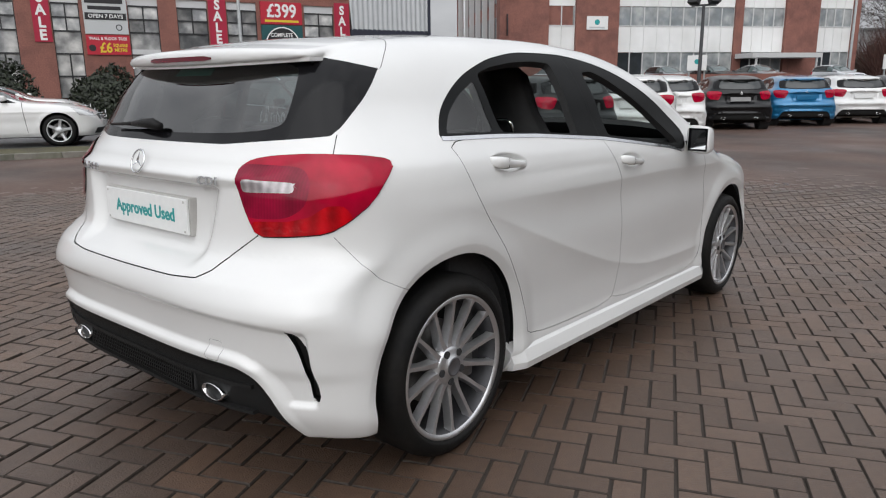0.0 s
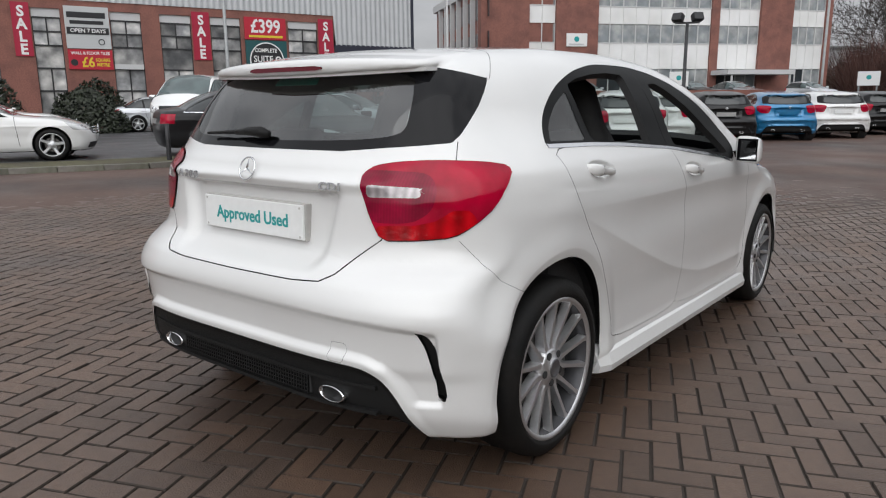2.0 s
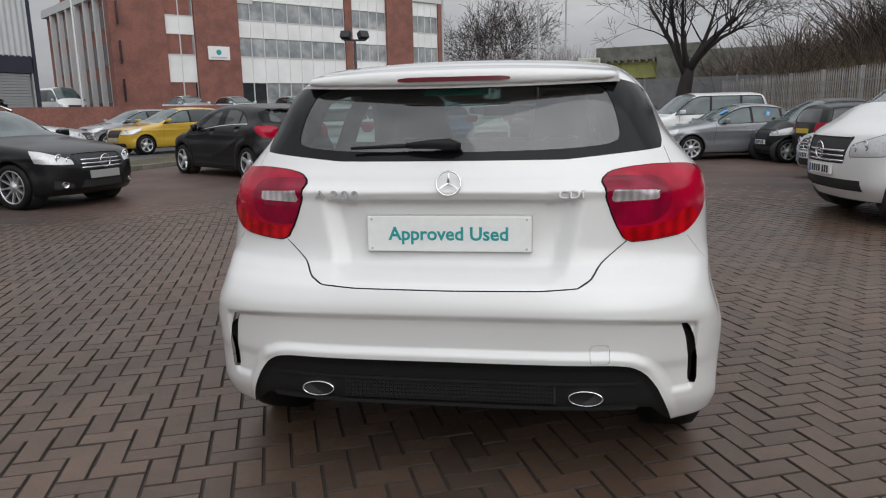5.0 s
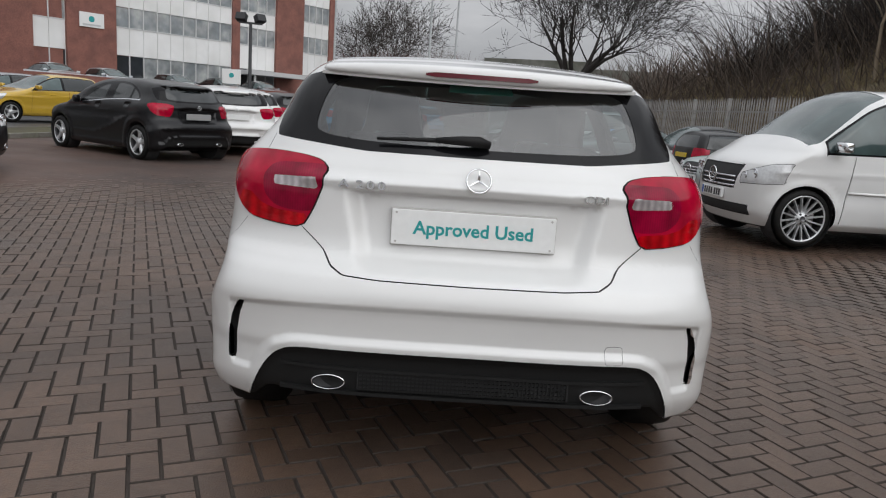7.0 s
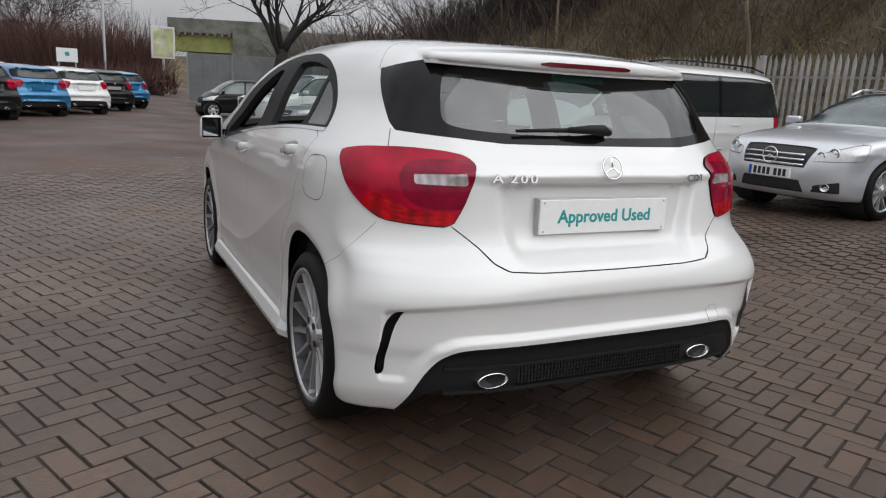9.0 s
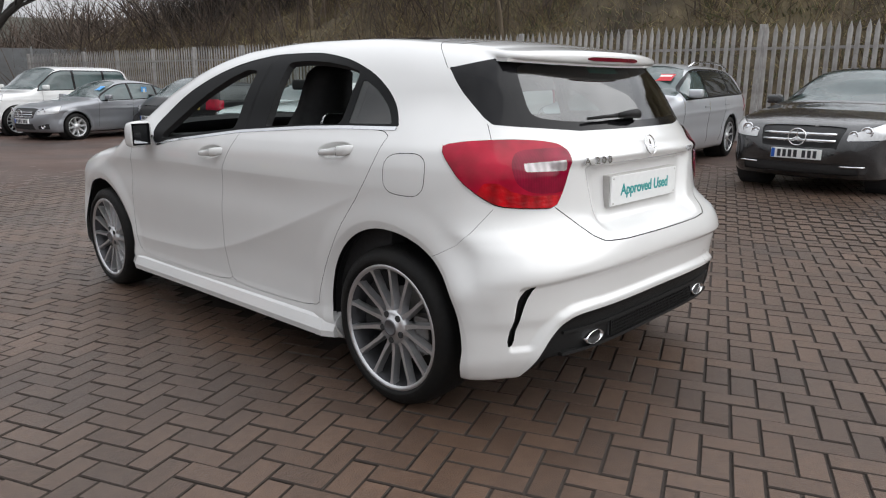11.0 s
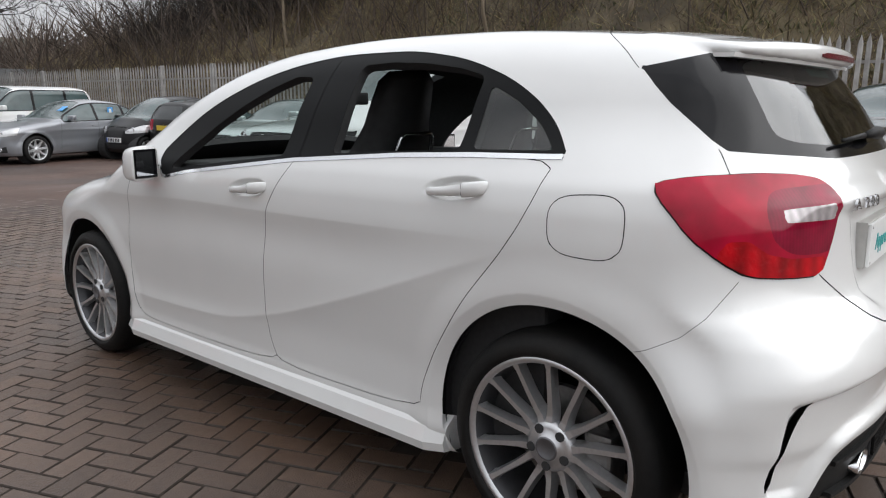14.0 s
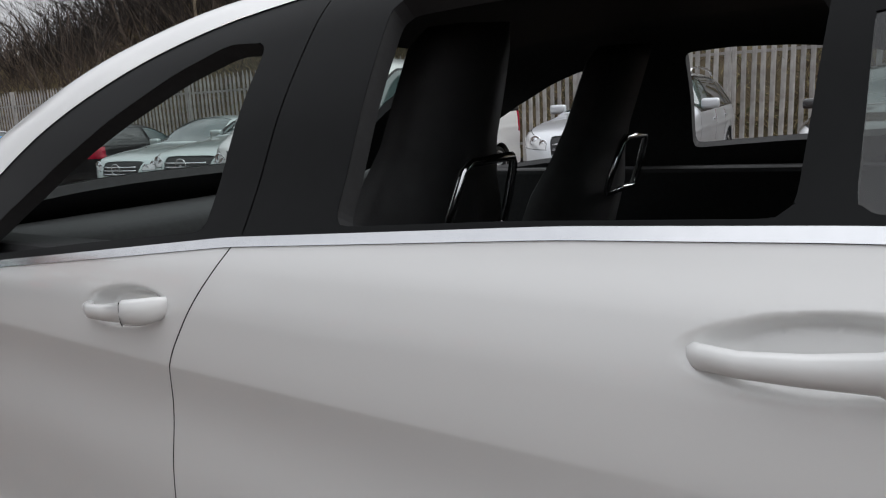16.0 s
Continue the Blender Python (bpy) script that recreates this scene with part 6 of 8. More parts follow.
parked_car("saloon", place(-26.9, 13.9, -25, ROAD_Z), SILVER_PAINT, "silver saloon parked by the showroom", ("five", 5, RIM_SILVER), 0.06)
parked_car("van", place(-24.6, 16.4, -145, ROAD_Z) @ Matrix.Scale(1.2, 4), WHITE, "tall white van on the road before the showroom", ("five", 5, RIM_SILVER), 0.07, grille="none")
parked_car("saloon", place(-15.0, 13.1, -68, ROAD_Z), SILVER_PAINT, "silver saloon on the road behind", ("five", 5, RIM_SILVER), 0.06)
parked_car("compact", place(-11.46, 19.91, 152, ROAD_Z), YELLOW_PAINT, "yellow three-door small hatchback", ("five", 5, RIM_SILVER), 0.05, grille="none")
parked_car("compact", place(-14.6, 22.8, 150, ROAD_Z), GREY_PAINT, "dark grey compact car behind the yellow one", ("five", 5, RIM_SILVER), 0.06, grille="none")
parked_car("saloon", place(-14.2, 26.5, 120, ROAD_Z), BLACK_PAINT, "dark saloon on the road behind", ("five", 5, RIM_SILVER), 0.06)
parked_car("compact", place(-10.5, 27.5, 120, ROAD_Z), YELLOW_PAINT, "yellow compact car in the rear rank", ("five", 5, RIM_SILVER), 0.06, grille="none")
parked_car("van", rank(7.26, 6.32, 94.5), WHITE, "white passenger van with chrome mirrors and many-spoked wheels", FINE16, 0.04, PLATE_WHITE, rails=True)
silver_estate = parked_car("estate", rank(8.95, 3.55, 95), SILVER_PAINT, "silver estate car with a red sticker in its windscreen", ("seven", 10, RIM_SILVER), 0.04, PLATE_WHITE, rails=True)
parked_car("saloon", rank(9.06, 0.48, 89) @ Matrix.Diagonal((0.97, 1, 0.96, 1)), WET_BLACK, "black coupe with a wet bonnet and bright grille", ("seven", 10, RIM_FACE), 0.035, PLATE_WHITE, chrome=True, grille="two")
parked_car("saloon", rank(7.9, 9.2, 100), PALE_PAINT, "pale silver saloon with a bright grille", ("seven", 10, RIM_SILVER), 0.05, PLATE_WHITE)
parked_car("saloon", rank(8.5, 11.8, 100), PALE_PAINT, "pale silver four-door coupe in the rank by the fence", ("seven", 10, RIM_SILVER), 0.05, PLATE_WHITE)
parked_car("compact", rank(6.6, 14.8, -82), BLACK_PAINT, "black hatchback backed to the lane, yellow plate", ("five", 5, RIM_SILVER), 0.05, PLATE_WHITE, grille="none")
parked_car("small", rank(7.7, 16.6, 100), BLACK_PAINT, "small black city car facing the lane", ("five", 6, RIM_SILVER), 0.05, PLATE_WHITE, grille="none")
grey_saloon = parked_car("saloon", rank(6.36, 18.1, 105), GREY_PAINT, "grey saloon with silver wheel covers", ("cover", 8, RIM_SILVER), 0.045, PLATE_WHITE, side_glass=SCREEN_GLASS)
parked_car("suv", rank(5.72, 20.35, 104), WHITE, "white off-road car with large many-spoked wheels", ("seven", 15, RIM_SILVER), 0.05, side_glass=SCREEN_GLASS, grille="none")
parked_car("saloon", rank(6.6, 24.0, 100), GREY_PAINT, "grey saloon half hidden in the rank", ("five", 5, RIM_SILVER), 0.06)
parked_car("small", rank(4.3, 28.5, 98), BLACK_PAINT, "small black city car at the end of the rank", ("five", 6, RIM_SILVER), 0.05, grille="none")


def screen_sticker(car, kind, x, y, w, h, mat, label):
    f, roof = car_shape(SHAPES[kind])[0], curve(SHAPES[kind]["roof"])
    zs = np.linspace(1.7, 0.8, 900)
    z = float(zs[np.argmax(f(np.full(900, x), np.full(900, y), zs) < 0)])
    fall = math.degrees(math.atan2(float(roof(y - 0.1) - roof(y + 0.1)), 0.2))
    return part("window_sticker", boxed(-w / 2, w / 2, -h / 2, h / 2, 0.004, 0.007, 0.001), mat, car, label), pose(x, y, z, -fall)


red_note, where_ = screen_sticker(silver_estate, "estate", -0.40, 1.70, 0.24, 0.20, STICKER_RED, "red and white sticker in the windscreen")
red_note.matrix_local = where_
part("sticker_band", boxed(-0.09, 0.09, -0.07, -0.02, 0.0075, 0.009, 0.0005), PLATE_WHITE, red_note, "white band of the sticker")
blue_note, where_ = screen_sticker(grey_saloon, "saloon", -0.42, 1.72, 0.20, 0.20, STICKER_BLUE, "light blue sticker in the windscreen")
blue_note.matrix_local = where_
side_x = -float(car_shape(SHAPES["saloon"])[1](np.array(0.62), np.array(1.16)))
side_note = part("window_sticker", boxed(side_x - 0.012, side_x - 0.006, 0.55, 0.72, 1.06, 1.26, 0.001), STICKER_BLUE, grey_saloon, "light blue sticker in the side window")
part("sticker_band", boxed(side_x - 0.015, side_x - 0.0125, 0.60, 0.67, 1.10, 1.22, 0.0005), PLATE_WHITE, side_note, "white figure as a bar")


# ---- the road, verge and kerb beyond the paving ----
ASPHALT = material("damp_asphalt", (0.055, 0.054, 0.056), 0.5, spread=0.25, scale=14, stain=(0.035, 0.035, 0.037), stain_scale=0.4, bump=0.3, bump_scale=60, rough_spread=0.12)
KERB = material("weathered_kerb_concrete", (0.16, 0.15, 0.13), 0.8, spread=0.2, scale=12, stain=(0.09, 0.095, 0.06), stain_scale=2.5, bump=0.3, bump_scale=80, random_by="object", random_amount=0.15)
GRASS_SOIL = material("thin_winter_grass", (0.075, 0.070, 0.034), 0.95, spread=0.35, scale=8, stain=(0.045, 0.035, 0.025), stain_scale=1.5, bump=0.7, bump_scale=30)
EDGE = [(-16.0, -12.0), (-13.6, 0.0), (-12.35, 3.3), (-11.2, 5.4), (-10.8, 8.1), (-9.9, 10.2), (-9.3, 13.8), (-8.3, 20.0), (-8.2, 34.0)]


def ribbon(points, offset):
    """The line moved sideways to its left by offset."""
    out = []
    for i, p in enumerate(points):
        a, b = points[max(i - 1, 0)], points[min(i + 1, len(points) - 1)]
        d = Vector((b[0] - a[0], b[1] - a[1])).normalized()
        out.append((p[0] - d.y * offset, p[1] + d.x * offset))
    return out


bm = bmesh.new()
near, far = [bm.verts.new((x, y, ROAD_Z)) for x, y in ribbon(EDGE, 1.5)], [bm.verts.new((-90, y * 1.6, ROAD_Z)) for x, y in EDGE]
for i in range(len(EDGE) - 1):
    bm.faces.new((near[i], near[i + 1], far[i + 1], far[i]))
bmesh.ops.recalc_face_normals(bm, faces=bm.faces[:])
tagged(part("road", bm, ASPHALT), "damp grey asphalt road beyond the verge", "road", kind="structure")
bm = bmesh.new()
inner, outer = [bm.verts.new((x, y, ROAD_Z + 0.004)) for x, y in ribbon(EDGE, 0.12)], [bm.verts.new((x, y, ROAD_Z + 0.006)) for x, y in ribbon(EDGE, 1.55)]
for i in range(len(EDGE) - 1):
    bm.faces.new((inner[i], inner[i + 1], outer[i + 1], outer[i]))
bmesh.ops.recalc_face_normals(bm, faces=bm.faces[:])
bmesh.ops.subdivide_edges(bm, edges=bm.edges[:], cuts=3, use_grid_fill=True)
verge = tagged(part("verge", bm, GRASS_SOIL), "thin muddy grass verge behind the kerb", "verge", kind="structure")
kerb = thing("kerb", Matrix(), "weathered concrete kerb along the paving", "kerb", kind="structure")
kerb_stone = None
for (x0, y0), (x1, y1) in zip(EDGE, EDGE[1:]):
    length = math.hypot(x1 - x0, y1 - y0)
    n = max(1, round(length / 0.9))
    for k in range(n):
        if kerb_stone is None:
            kerb_stone = part("kerb_stone", boxed(-0.446, 0.446, -0.065, 0.065, -0.12, 0.115, 0.012), KERB, kerb)
            o = kerb_stone
        else:
            o = new("kerb_stone", kerb_stone.data)
            o.parent = kerb
        s = (k + 0.5) / n
        o.matrix_local = pose(x0 + s * (x1 - x0), y0 + s * (y1 - y0), 0, 0, 0, math.degrees(math.atan2(y1 - y0, x1 - x0))) @ Matrix.Diagonal((length / n / 0.9, 1, 1, 1))

# ---- brick showroom ----
WALL_BRICK = material("red_brown_brick", (0.235, 0.100, 0.077), 0.85, spread=0.25, scale=18, stain=(0.17, 0.074, 0.060), stain_scale=1.2, bump=0.5, bump_scale=26)
CLADDING = material("grey_ribbed_metal", (0.46, 0.47, 0.48), 0.5, 0.2, spread=0.06, scale=2)
DARK_BAND = material("dark_blue_fascia", (0.018, 0.02, 0.035), 0.5, spread=0.1)
SHUTTER = material("grey_roller_shutter", (0.27, 0.28, 0.28), 0.5, 0.2, spread=0.1, scale=3)
FRAME_DARK = material("dark_window_frame", (0.02, 0.02, 0.022), 0.5)
# lit interior and reflections are painted as pale patches in the glass colour
SHOP_GLASS = material("shop_window_glass", (0.25, 0.255, 0.26), 0.08, coat=0.6, spread=0.5, scale=1.6, stain=(0.50, 0.49, 0.47), stain_scale=0.8, random_by="object", random_amount=0.55)
PANEL_PALE = material("pale_panel", (0.52, 0.52, 0.52), 0.6, spread=0.05)
BANNER_RED = material("red_banner_cloth", (0.34, 0.008, 0.035), 0.6, spread=0.06, scale=6)
SIGN_WHITE = material("white_sign", (0.74, 0.74, 0.73), 0.5, spread=0.03)
SIGN_GREY = material("pale_grey_sign", (0.48, 0.49, 0.49), 0.5, spread=0.03)
SIGN_BLACK = material("black_sign", (0.014, 0.014, 0.016), 0.5)
SIGN_TEAL = material("dark_teal_sign", (0.012, 0.075, 0.08), 0.5, spread=0.05)
SIGN_YELLOW = material("yellow_sign_print", (0.66, 0.5, 0.03), 0.5)
SIGN_RED = material("red_sign_print", (0.42, 0.012, 0.03), 0.5, spread=0.05)


def shop_window(parent, s0, s1, rows, y=0.10, columns=2, glass=None):
    """A framed window of panes in a facade's plane; rows are (bottom, top, columns)."""
    w = new("window")
    w.parent = parent
    for b, t, c in rows:
        for k in range(c):
            x0, x1 = s0 + (s1 - s0) * k / c, s0 + (s1 - s0) * (k + 1) / c
            part("pane", boxed(x0 + 0.03, x1 - 0.03, y, y + 0.02, b + 0.03, t - 0.03), glass or SHOP_GLASS, w)
    lo, hi = min(r[0] for r in rows), max(r[1] for r in rows)
    bm = bmesh.new()
    for x in (s0, s1):
        box(bm, x - 0.035, x + 0.035, y - 0.05, y + 0.05, lo, hi)
    for b, t, c in rows:
        box(bm, s0 + 0.035, s1 - 0.035, y - 0.045, y + 0.045, t - 0.035, t + 0.035)
        for k in range(1, c):
            x = s0 + (s1 - s0) * k / c
            box(bm, x - 0.03, x + 0.03, y - 0.04, y + 0.04, b + 0.035, t - 0.035)
    part("window_frame", bm, FRAME_DARK if glass is None else PANEL_PALE, w, "window frame")
    return w


SHOP = place(-29.9, 19.4, 70.55, ROAD_Z)
shop = thing("showroom_building", SHOP, "brick showroom with sale banners and a grey metal upper storey", "building")
part("rear_wall", boxed(-30, 12, 8.0, 8.3, 0, 11.0), CLADDING, shop, "grey metal wall")
part("floor_slab", boxed(-30, 12, 0.4, 8.0, -0.1, 0.02), PANEL_PALE, shop)
part("interior_wall", boxed(-30, 7.1, 3.0, 3.1, 0.02, 5.4), PANEL_PALE, shop, "pale inner wall")
part("lintel", boxed(-30, 7.12, 0.0, 0.4, 5.35, 5.75), WALL_BRICK, shop, "brick band above the windows")
bays = [(-7.35, -6.2), (-4.15, -2.8), (-1.95, -0.5), (0.45, 1.95), (4.5, 6.15), (-9.9, -8.75), (-12.4, -10.6), (-15.2, -13.4), (-18.0, -16.2), (-21, -19), (-24, -22)]
edges = sorted(bays)
x = -30.0
for b0, b1 in edges + [(7.12, 7.12)]:
    if b0 - x > 0.05:
        part("brick_pier", boxed(x, b0, 0.0, 0.4, 0.0, 5.35), WALL_BRICK, shop, "red-brown brick pier")
    x = b1
for b0, b1 in bays:
    shop_window(shop, b0, b1, [(0.75, 1.75, 2), (1.75, 2.75, 2), (2.75, 3.75, 1), (3.75, 4.35, 2), (4.35, 4.95, 2)])
    part("window_panel", boxed(b0, b1, 0.08, 0.16, 4.985, 5.35), PANEL_PALE, shop, "pale panel over the window")
    part("window_panel", boxed(b0, b1, 0.08, 0.16, 0.0, 0.72), PANEL_PALE, shop, "pale panel under the window")
# metal upper storey: ribs as one folded sheet
bm = bmesh.new()
xs, top, low = np.arange(-30, 12.05, 0.15), 11.0, 5.75
prof = []
for i, s in enumerate(xs):
    d = 0.0 if i % 2 else -0.045
    prof += [(s, d), (s + 0.055, d)]
vs0, vs1 = [bm.verts.new((s, d - 0.02, low if s < 7.12 else 4.2)) for s, d in prof], [bm.verts.new((s, d - 0.02, top)) for s, d in prof]
for i in range(len(prof) - 1):
    bm.faces.new((vs0[i], vs0[i + 1], vs1[i + 1], vs1[i]))
bmesh.ops.recalc_face_normals(bm, faces=bm.faces[:])
part("metal_cladding", bm, CLADDING, shop, "ribbed grey metal cladding")
part("cladding_backing", boxed(-30, 12, 0.02, 0.3, 5.76, 11.0), CLADDING, shop)
part("end_wall", boxed(11.9, 12.1, 0.0, 8.0, 0.0, 11.0), CLADDING, shop, "grey metal end wall")
part("corner_trim", boxed(11.98, 12.16, -0.10, 0.10, 0.0, 11.0), DARK_BAND, shop, "dark corner trim")
part("dark_fascia", boxed(7.12, 11.95, -0.06, 0.3, 3.4, 4.25), DARK_BAND, shop, "dark fascia over the shutter")
part("roof", boxed(-30, 12.1, -0.1, 8.3, 11.0, 11.2), CLADDING, shop, "flat roof")
shutter = new("roller_shutter")
shutter.parent = shop
slat = None
for k in range(24):
    if slat is None:
        slat = part("slat", boxed(7.3, 11.8, 0.02, 0.06, 0.0, 0.128, 0.012), SHUTTER, shutter)
        o = slat
    else:
        o = new("slat", slat.data)
        o.parent = shutter
    o.location = (0, 0, k * 0.141)
for b0, b1 in ((-8.1, -7.4), (-0.45, 0.40), (6.2, 7.06)):
    ban = part("sale_banner", boxed(b0, b1, -0.05, -0.02, 3.25, 5.55, 0.004), BANNER_RED, shop, "red sale banner")
    for i, ch in enumerate("SALE"):
        lettering("letter", ch, 0.62, SIGN_WHITE, ban, pose((b0 + b1) / 2, -0.055, 5.15 - i * 0.54), 0.004, 0.022, 0.95)
board = part("sign_board", boxed(-6.05, -4.2, -0.08, 0.0, 3.65, 5.5), SIGN_GREY, shop, "pale grey sign board")
part("name_bar", boxed(-5.95, -4.35, -0.09, -0.08, 5.0, 5.25), SIGN_BLACK, board, "dark bar in place of the name")
part("name_bar", boxed(-5.85, -4.45, -0.09, -0.08, 4.72, 4.88), SIGN_BLACK, board, "dark bar in place of the name")
strip = part("hours_strip", boxed(-6.0, -4.25, -0.10, -0.08, 4.28, 4.58), SIGN_BLACK, board, "black strip")
lettering("opening_board", "OPEN 7 DAYS", 0.24, SIGN_WHITE, strip, pose(-5.125, -0.105, 4.43), 0.003, 0.004, 1.0, "white lettering")
part("emblem", lathe(bmesh.new(), [(-0.09, 0.14), (-0.09, 0.10), (-0.08, 0.10)], 20, "y", pose(-4.6, 0, 3.95)), SIGN_BLACK, board, "oval emblem outline")
offer = part("offer_board", boxed(-6.05, -4.2, -0.08, 0.0, 2.72, 3.6), SIGN_RED, shop, "red and yellow offer board")
lettering("offer_line", "WALL & FLOOR TILES", 0.19, SIGN_WHITE, offer, pose(-5.12, -0.085, 3.44), 0.003, 0.003, 0.88)
lettering("offer_price", "£6", 0.62, SIGN_YELLOW, offer, pose(-5.25, -0.085, 3.02), 0.003, 0.014, 0.85)
lettering("offer_unit", "SQUARE", 0.20, SIGN_YELLOW, offer, pose(-4.62, -0.085, 3.14), 0.003, 0.006, 0.82)
lettering("offer_unit", "METRE", 0.20, SIGN_YELLOW, offer, pose(-4.62, -0.085, 2.93), 0.003, 0.006, 0.92)
part("offer_spot", lathe(bmesh.new(), [(-0.085, 0.0), (-0.085, 0.15), (-0.08, 0.15)], 20, "y", pose(-5.82, 0, 3.02)), SIGN_BLACK, offer, "dark spot")
deal = part("deal_board", boxed(2.15, 4.35, -0.08, 0.0, 4.35, 5.45), SIGN_RED, shop, "red price board")
lettering("deal_price", "£399", 0.92, SIGN_WHITE, deal, pose(3.25, -0.085, 4.98), 0.003, 0.02, 0.86)
part("deal_line", boxed(2.35, 4.15, -0.09, -0.08, 4.45, 4.56), SIGN_YELLOW, deal, "yellow line of small writing")
suite = part("suite_board", boxed(2.15, 4.35, -0.08, 0.0, 1.6, 4.30), SIGN_TEAL, shop, "dark teal offer board")
part("suite_disc", lathe(bmesh.new(), [(-0.09, 0.0), (-0.09, 0.90), (-0.08, 0.90)], 40, "y", pose(3.25, 0, 3.30)), SIGN_BLACK, suite, "black disc")
part("suite_ring", lathe(bmesh.new(), [(-0.095, 0.86), (-0.095, 0.92), (-0.085, 0.92)], 40, "y", pose(3.25, 0, 3.30)), SIGN_WHITE, suite, "white ring")
for txt, z, sz in (("COMPLETE", 3.80, 0.27), ("SUITE", 3.36, 0.46), ("TILES", 2.86, 0.42)):
    lettering("suite_line", txt, sz, SIGN_WHITE, suite, pose(3.20 if txt != "SUITE" else 3.05, -0.096, z), 0.003, 0.006, 0.9)
part("suite_spot", lathe(bmesh.new(), [(-0.096, 0.08), (-0.096, 0.15), (-0.09, 0.15)], 20, "y", pose(3.85, 0, 3.38)), SIGN_WHITE, suite, "white ring mark")
for z in (2.05, 1.80):
    part("suite_small_line", boxed(2.35, 4.1, -0.09, -0.08, z, z + 0.11), PANEL_PALE, suite, "line of small writing as a bar")
door_panel = part("entrance_sign", boxed(-4.12, -2.85, -0.06, 0.05, 2.75, 2.98), PANEL_PALE, shop, "pale sign over the entrance")

# ---- terrace and office block ----
OFFICE = place(-28.4, 42.2, 50.6)
TERRACE_Z = 0.95
terrace = tagged(part("terrace", boxed(-42, 34, -13.0, 24, -0.3, TERRACE_Z), ASPHALT), "raised asphalt terrace in front of the office block", "terrace", kind="structure")
terrace.matrix_world = OFFICE
low_wall = tagged(part("terrace_wall", boxed(-30, 14, -13.3, -13.02, -0.2, 1.75), WALL_BRICK), "low dark brick terrace wall", "wall", kind="structure")
low_wall.matrix_world = OFFICE
WHITE_PANEL = material("white_facade_panel", (0.78, 0.78, 0.77), 0.55, spread=0.05, scale=2, stain=(0.68, 0.68, 0.66), stain_scale=0.5)
OFFICE_GLASS = material("office_window_glass", (0.20, 0.22, 0.23), 0.08, coat=0.6, spread=0.35, scale=0.9, stain=(0.40, 0.41, 0.40), stain_scale=0.8)
OFFICE_DARK = material("dark_office_glass", (0.03, 0.035, 0.04), 0.06, coat=0.6, spread=0.4, scale=1.0)
office = thing("office_block", OFFICE, "three-storey brick and white-panelled office block", "building")
TOPZ = 10.75
for b0, b1 in ((-0.5, 3.2), (5.3, 8.65), (18.2, 18.9), (22.5, 25.4), (28.5, 29.1)):
    part("brick_pier", boxed(b0, b1, -0.25 if b1 - b0 > 1 else -0.15, 0.6, TERRACE_Z, TOPZ + 0.1), WALL_BRICK, office, "red-brown brick bay")
for b0, b1, n in ((3.2, 5.3, 2), (8.65, 18.2, 9), (18.9, 22.5, 4), (25.4, 28.5, 4)):
    for z0, z1 in ((3.55, 5.45), (6.85, 8.1), (9.55, TOPZ), (TERRACE_Z, 1.75)):
        for k in range(n):
            part("panel", boxed(b0 + (b1 - b0) * k / n + 0.012, b0 + (b1 - b0) * (k + 1) / n - 0.012, 0.0, 0.12, z0, z1), WHITE_PANEL, office)
    part("panel_backing", boxed(b0, b1, 0.13, 0.6, TERRACE_Z, TOPZ), CLADDING, office)
    for z0, z1 in ((5.45, 6.85), (8.1, 9.55), (1.75, 3.55)):
        w = new("window")
        w.parent = office
        ground_floor = z0 < 2
        for k in range(n):
            x0, x1 = b0 + (b1 - b0) * k / n, b0 + (b1 - b0) * (k + 1) / n
            part("pane", boxed(x0 + 0.04, x1 - 0.04, 0.06, 0.09, z0 + 0.04, z1 - 0.04), OFFICE_DARK if ground_floor and k < 2 else OFFICE_GLASS, w)
            part("mullion", boxed(x1 - 0.04, x1 + 0.04, 0.0, 0.12, z0, z1), PANEL_PALE, w)
        part("window_sill", boxed(b0, b1, -0.03, 0.12, z0 - 0.04, z0 + 0.04), PANEL_PALE, w)
part("roof", boxed(0.3, 29.1, -0.2, 14.0, TOPZ, TOPZ + 0.25), PANEL_PALE, office, "flat roof with pale edge")
part("rear_mass", boxed(0.40, 29.05, 0.6, 14.0, TERRACE_Z, TOPZ), WALL_BRICK, office, "brick rear walls")
sign = part("office_sign", boxed(6.1, 7.75, -0.34, -0.26, 5.15, 6.1, 0.01), SIGN_WHITE, office, "white sign with a small teal emblem")
part("sign_emblem", lathe(bmesh.new(), [(-0.35, 0.0), (-0.35, 0.2), (-0.34, 0.2)], 16, "y", pose(6.9, 0, 5.68)), TEAL, sign, "teal round emblem")
part("sign_line", boxed(6.3, 7.5, -0.35, -0.34, 5.25, 5.36), SIGN_GREY, sign, "bar of small writing")
part("canopy", boxed(18.4, 24.3, -2.4, 0.0, 3.05, 3.4), PANEL_PALE, office, "white entrance canopy")
for xx in (18.8, 23.9):
    part("canopy_post", boxed(xx, xx + 0.12, -2.3, -2.18, TERRACE_Z, 3.05), PANEL_PALE, office)
wing = thing("office_wing", place(-41.3, 52.7, -39.1), "brick office wing with pale vertical fins", "building")
part("wall", boxed(0, 16.6, 0.0, 10.0, TERRACE_Z, 9.3), WALL_BRICK, wing, "red-brown brick wall")
part("roof", boxed(-0.1, 16.7, -0.35, 10.0, 9.3, 9.9), PANEL_PALE, wing, "pale roof edge")
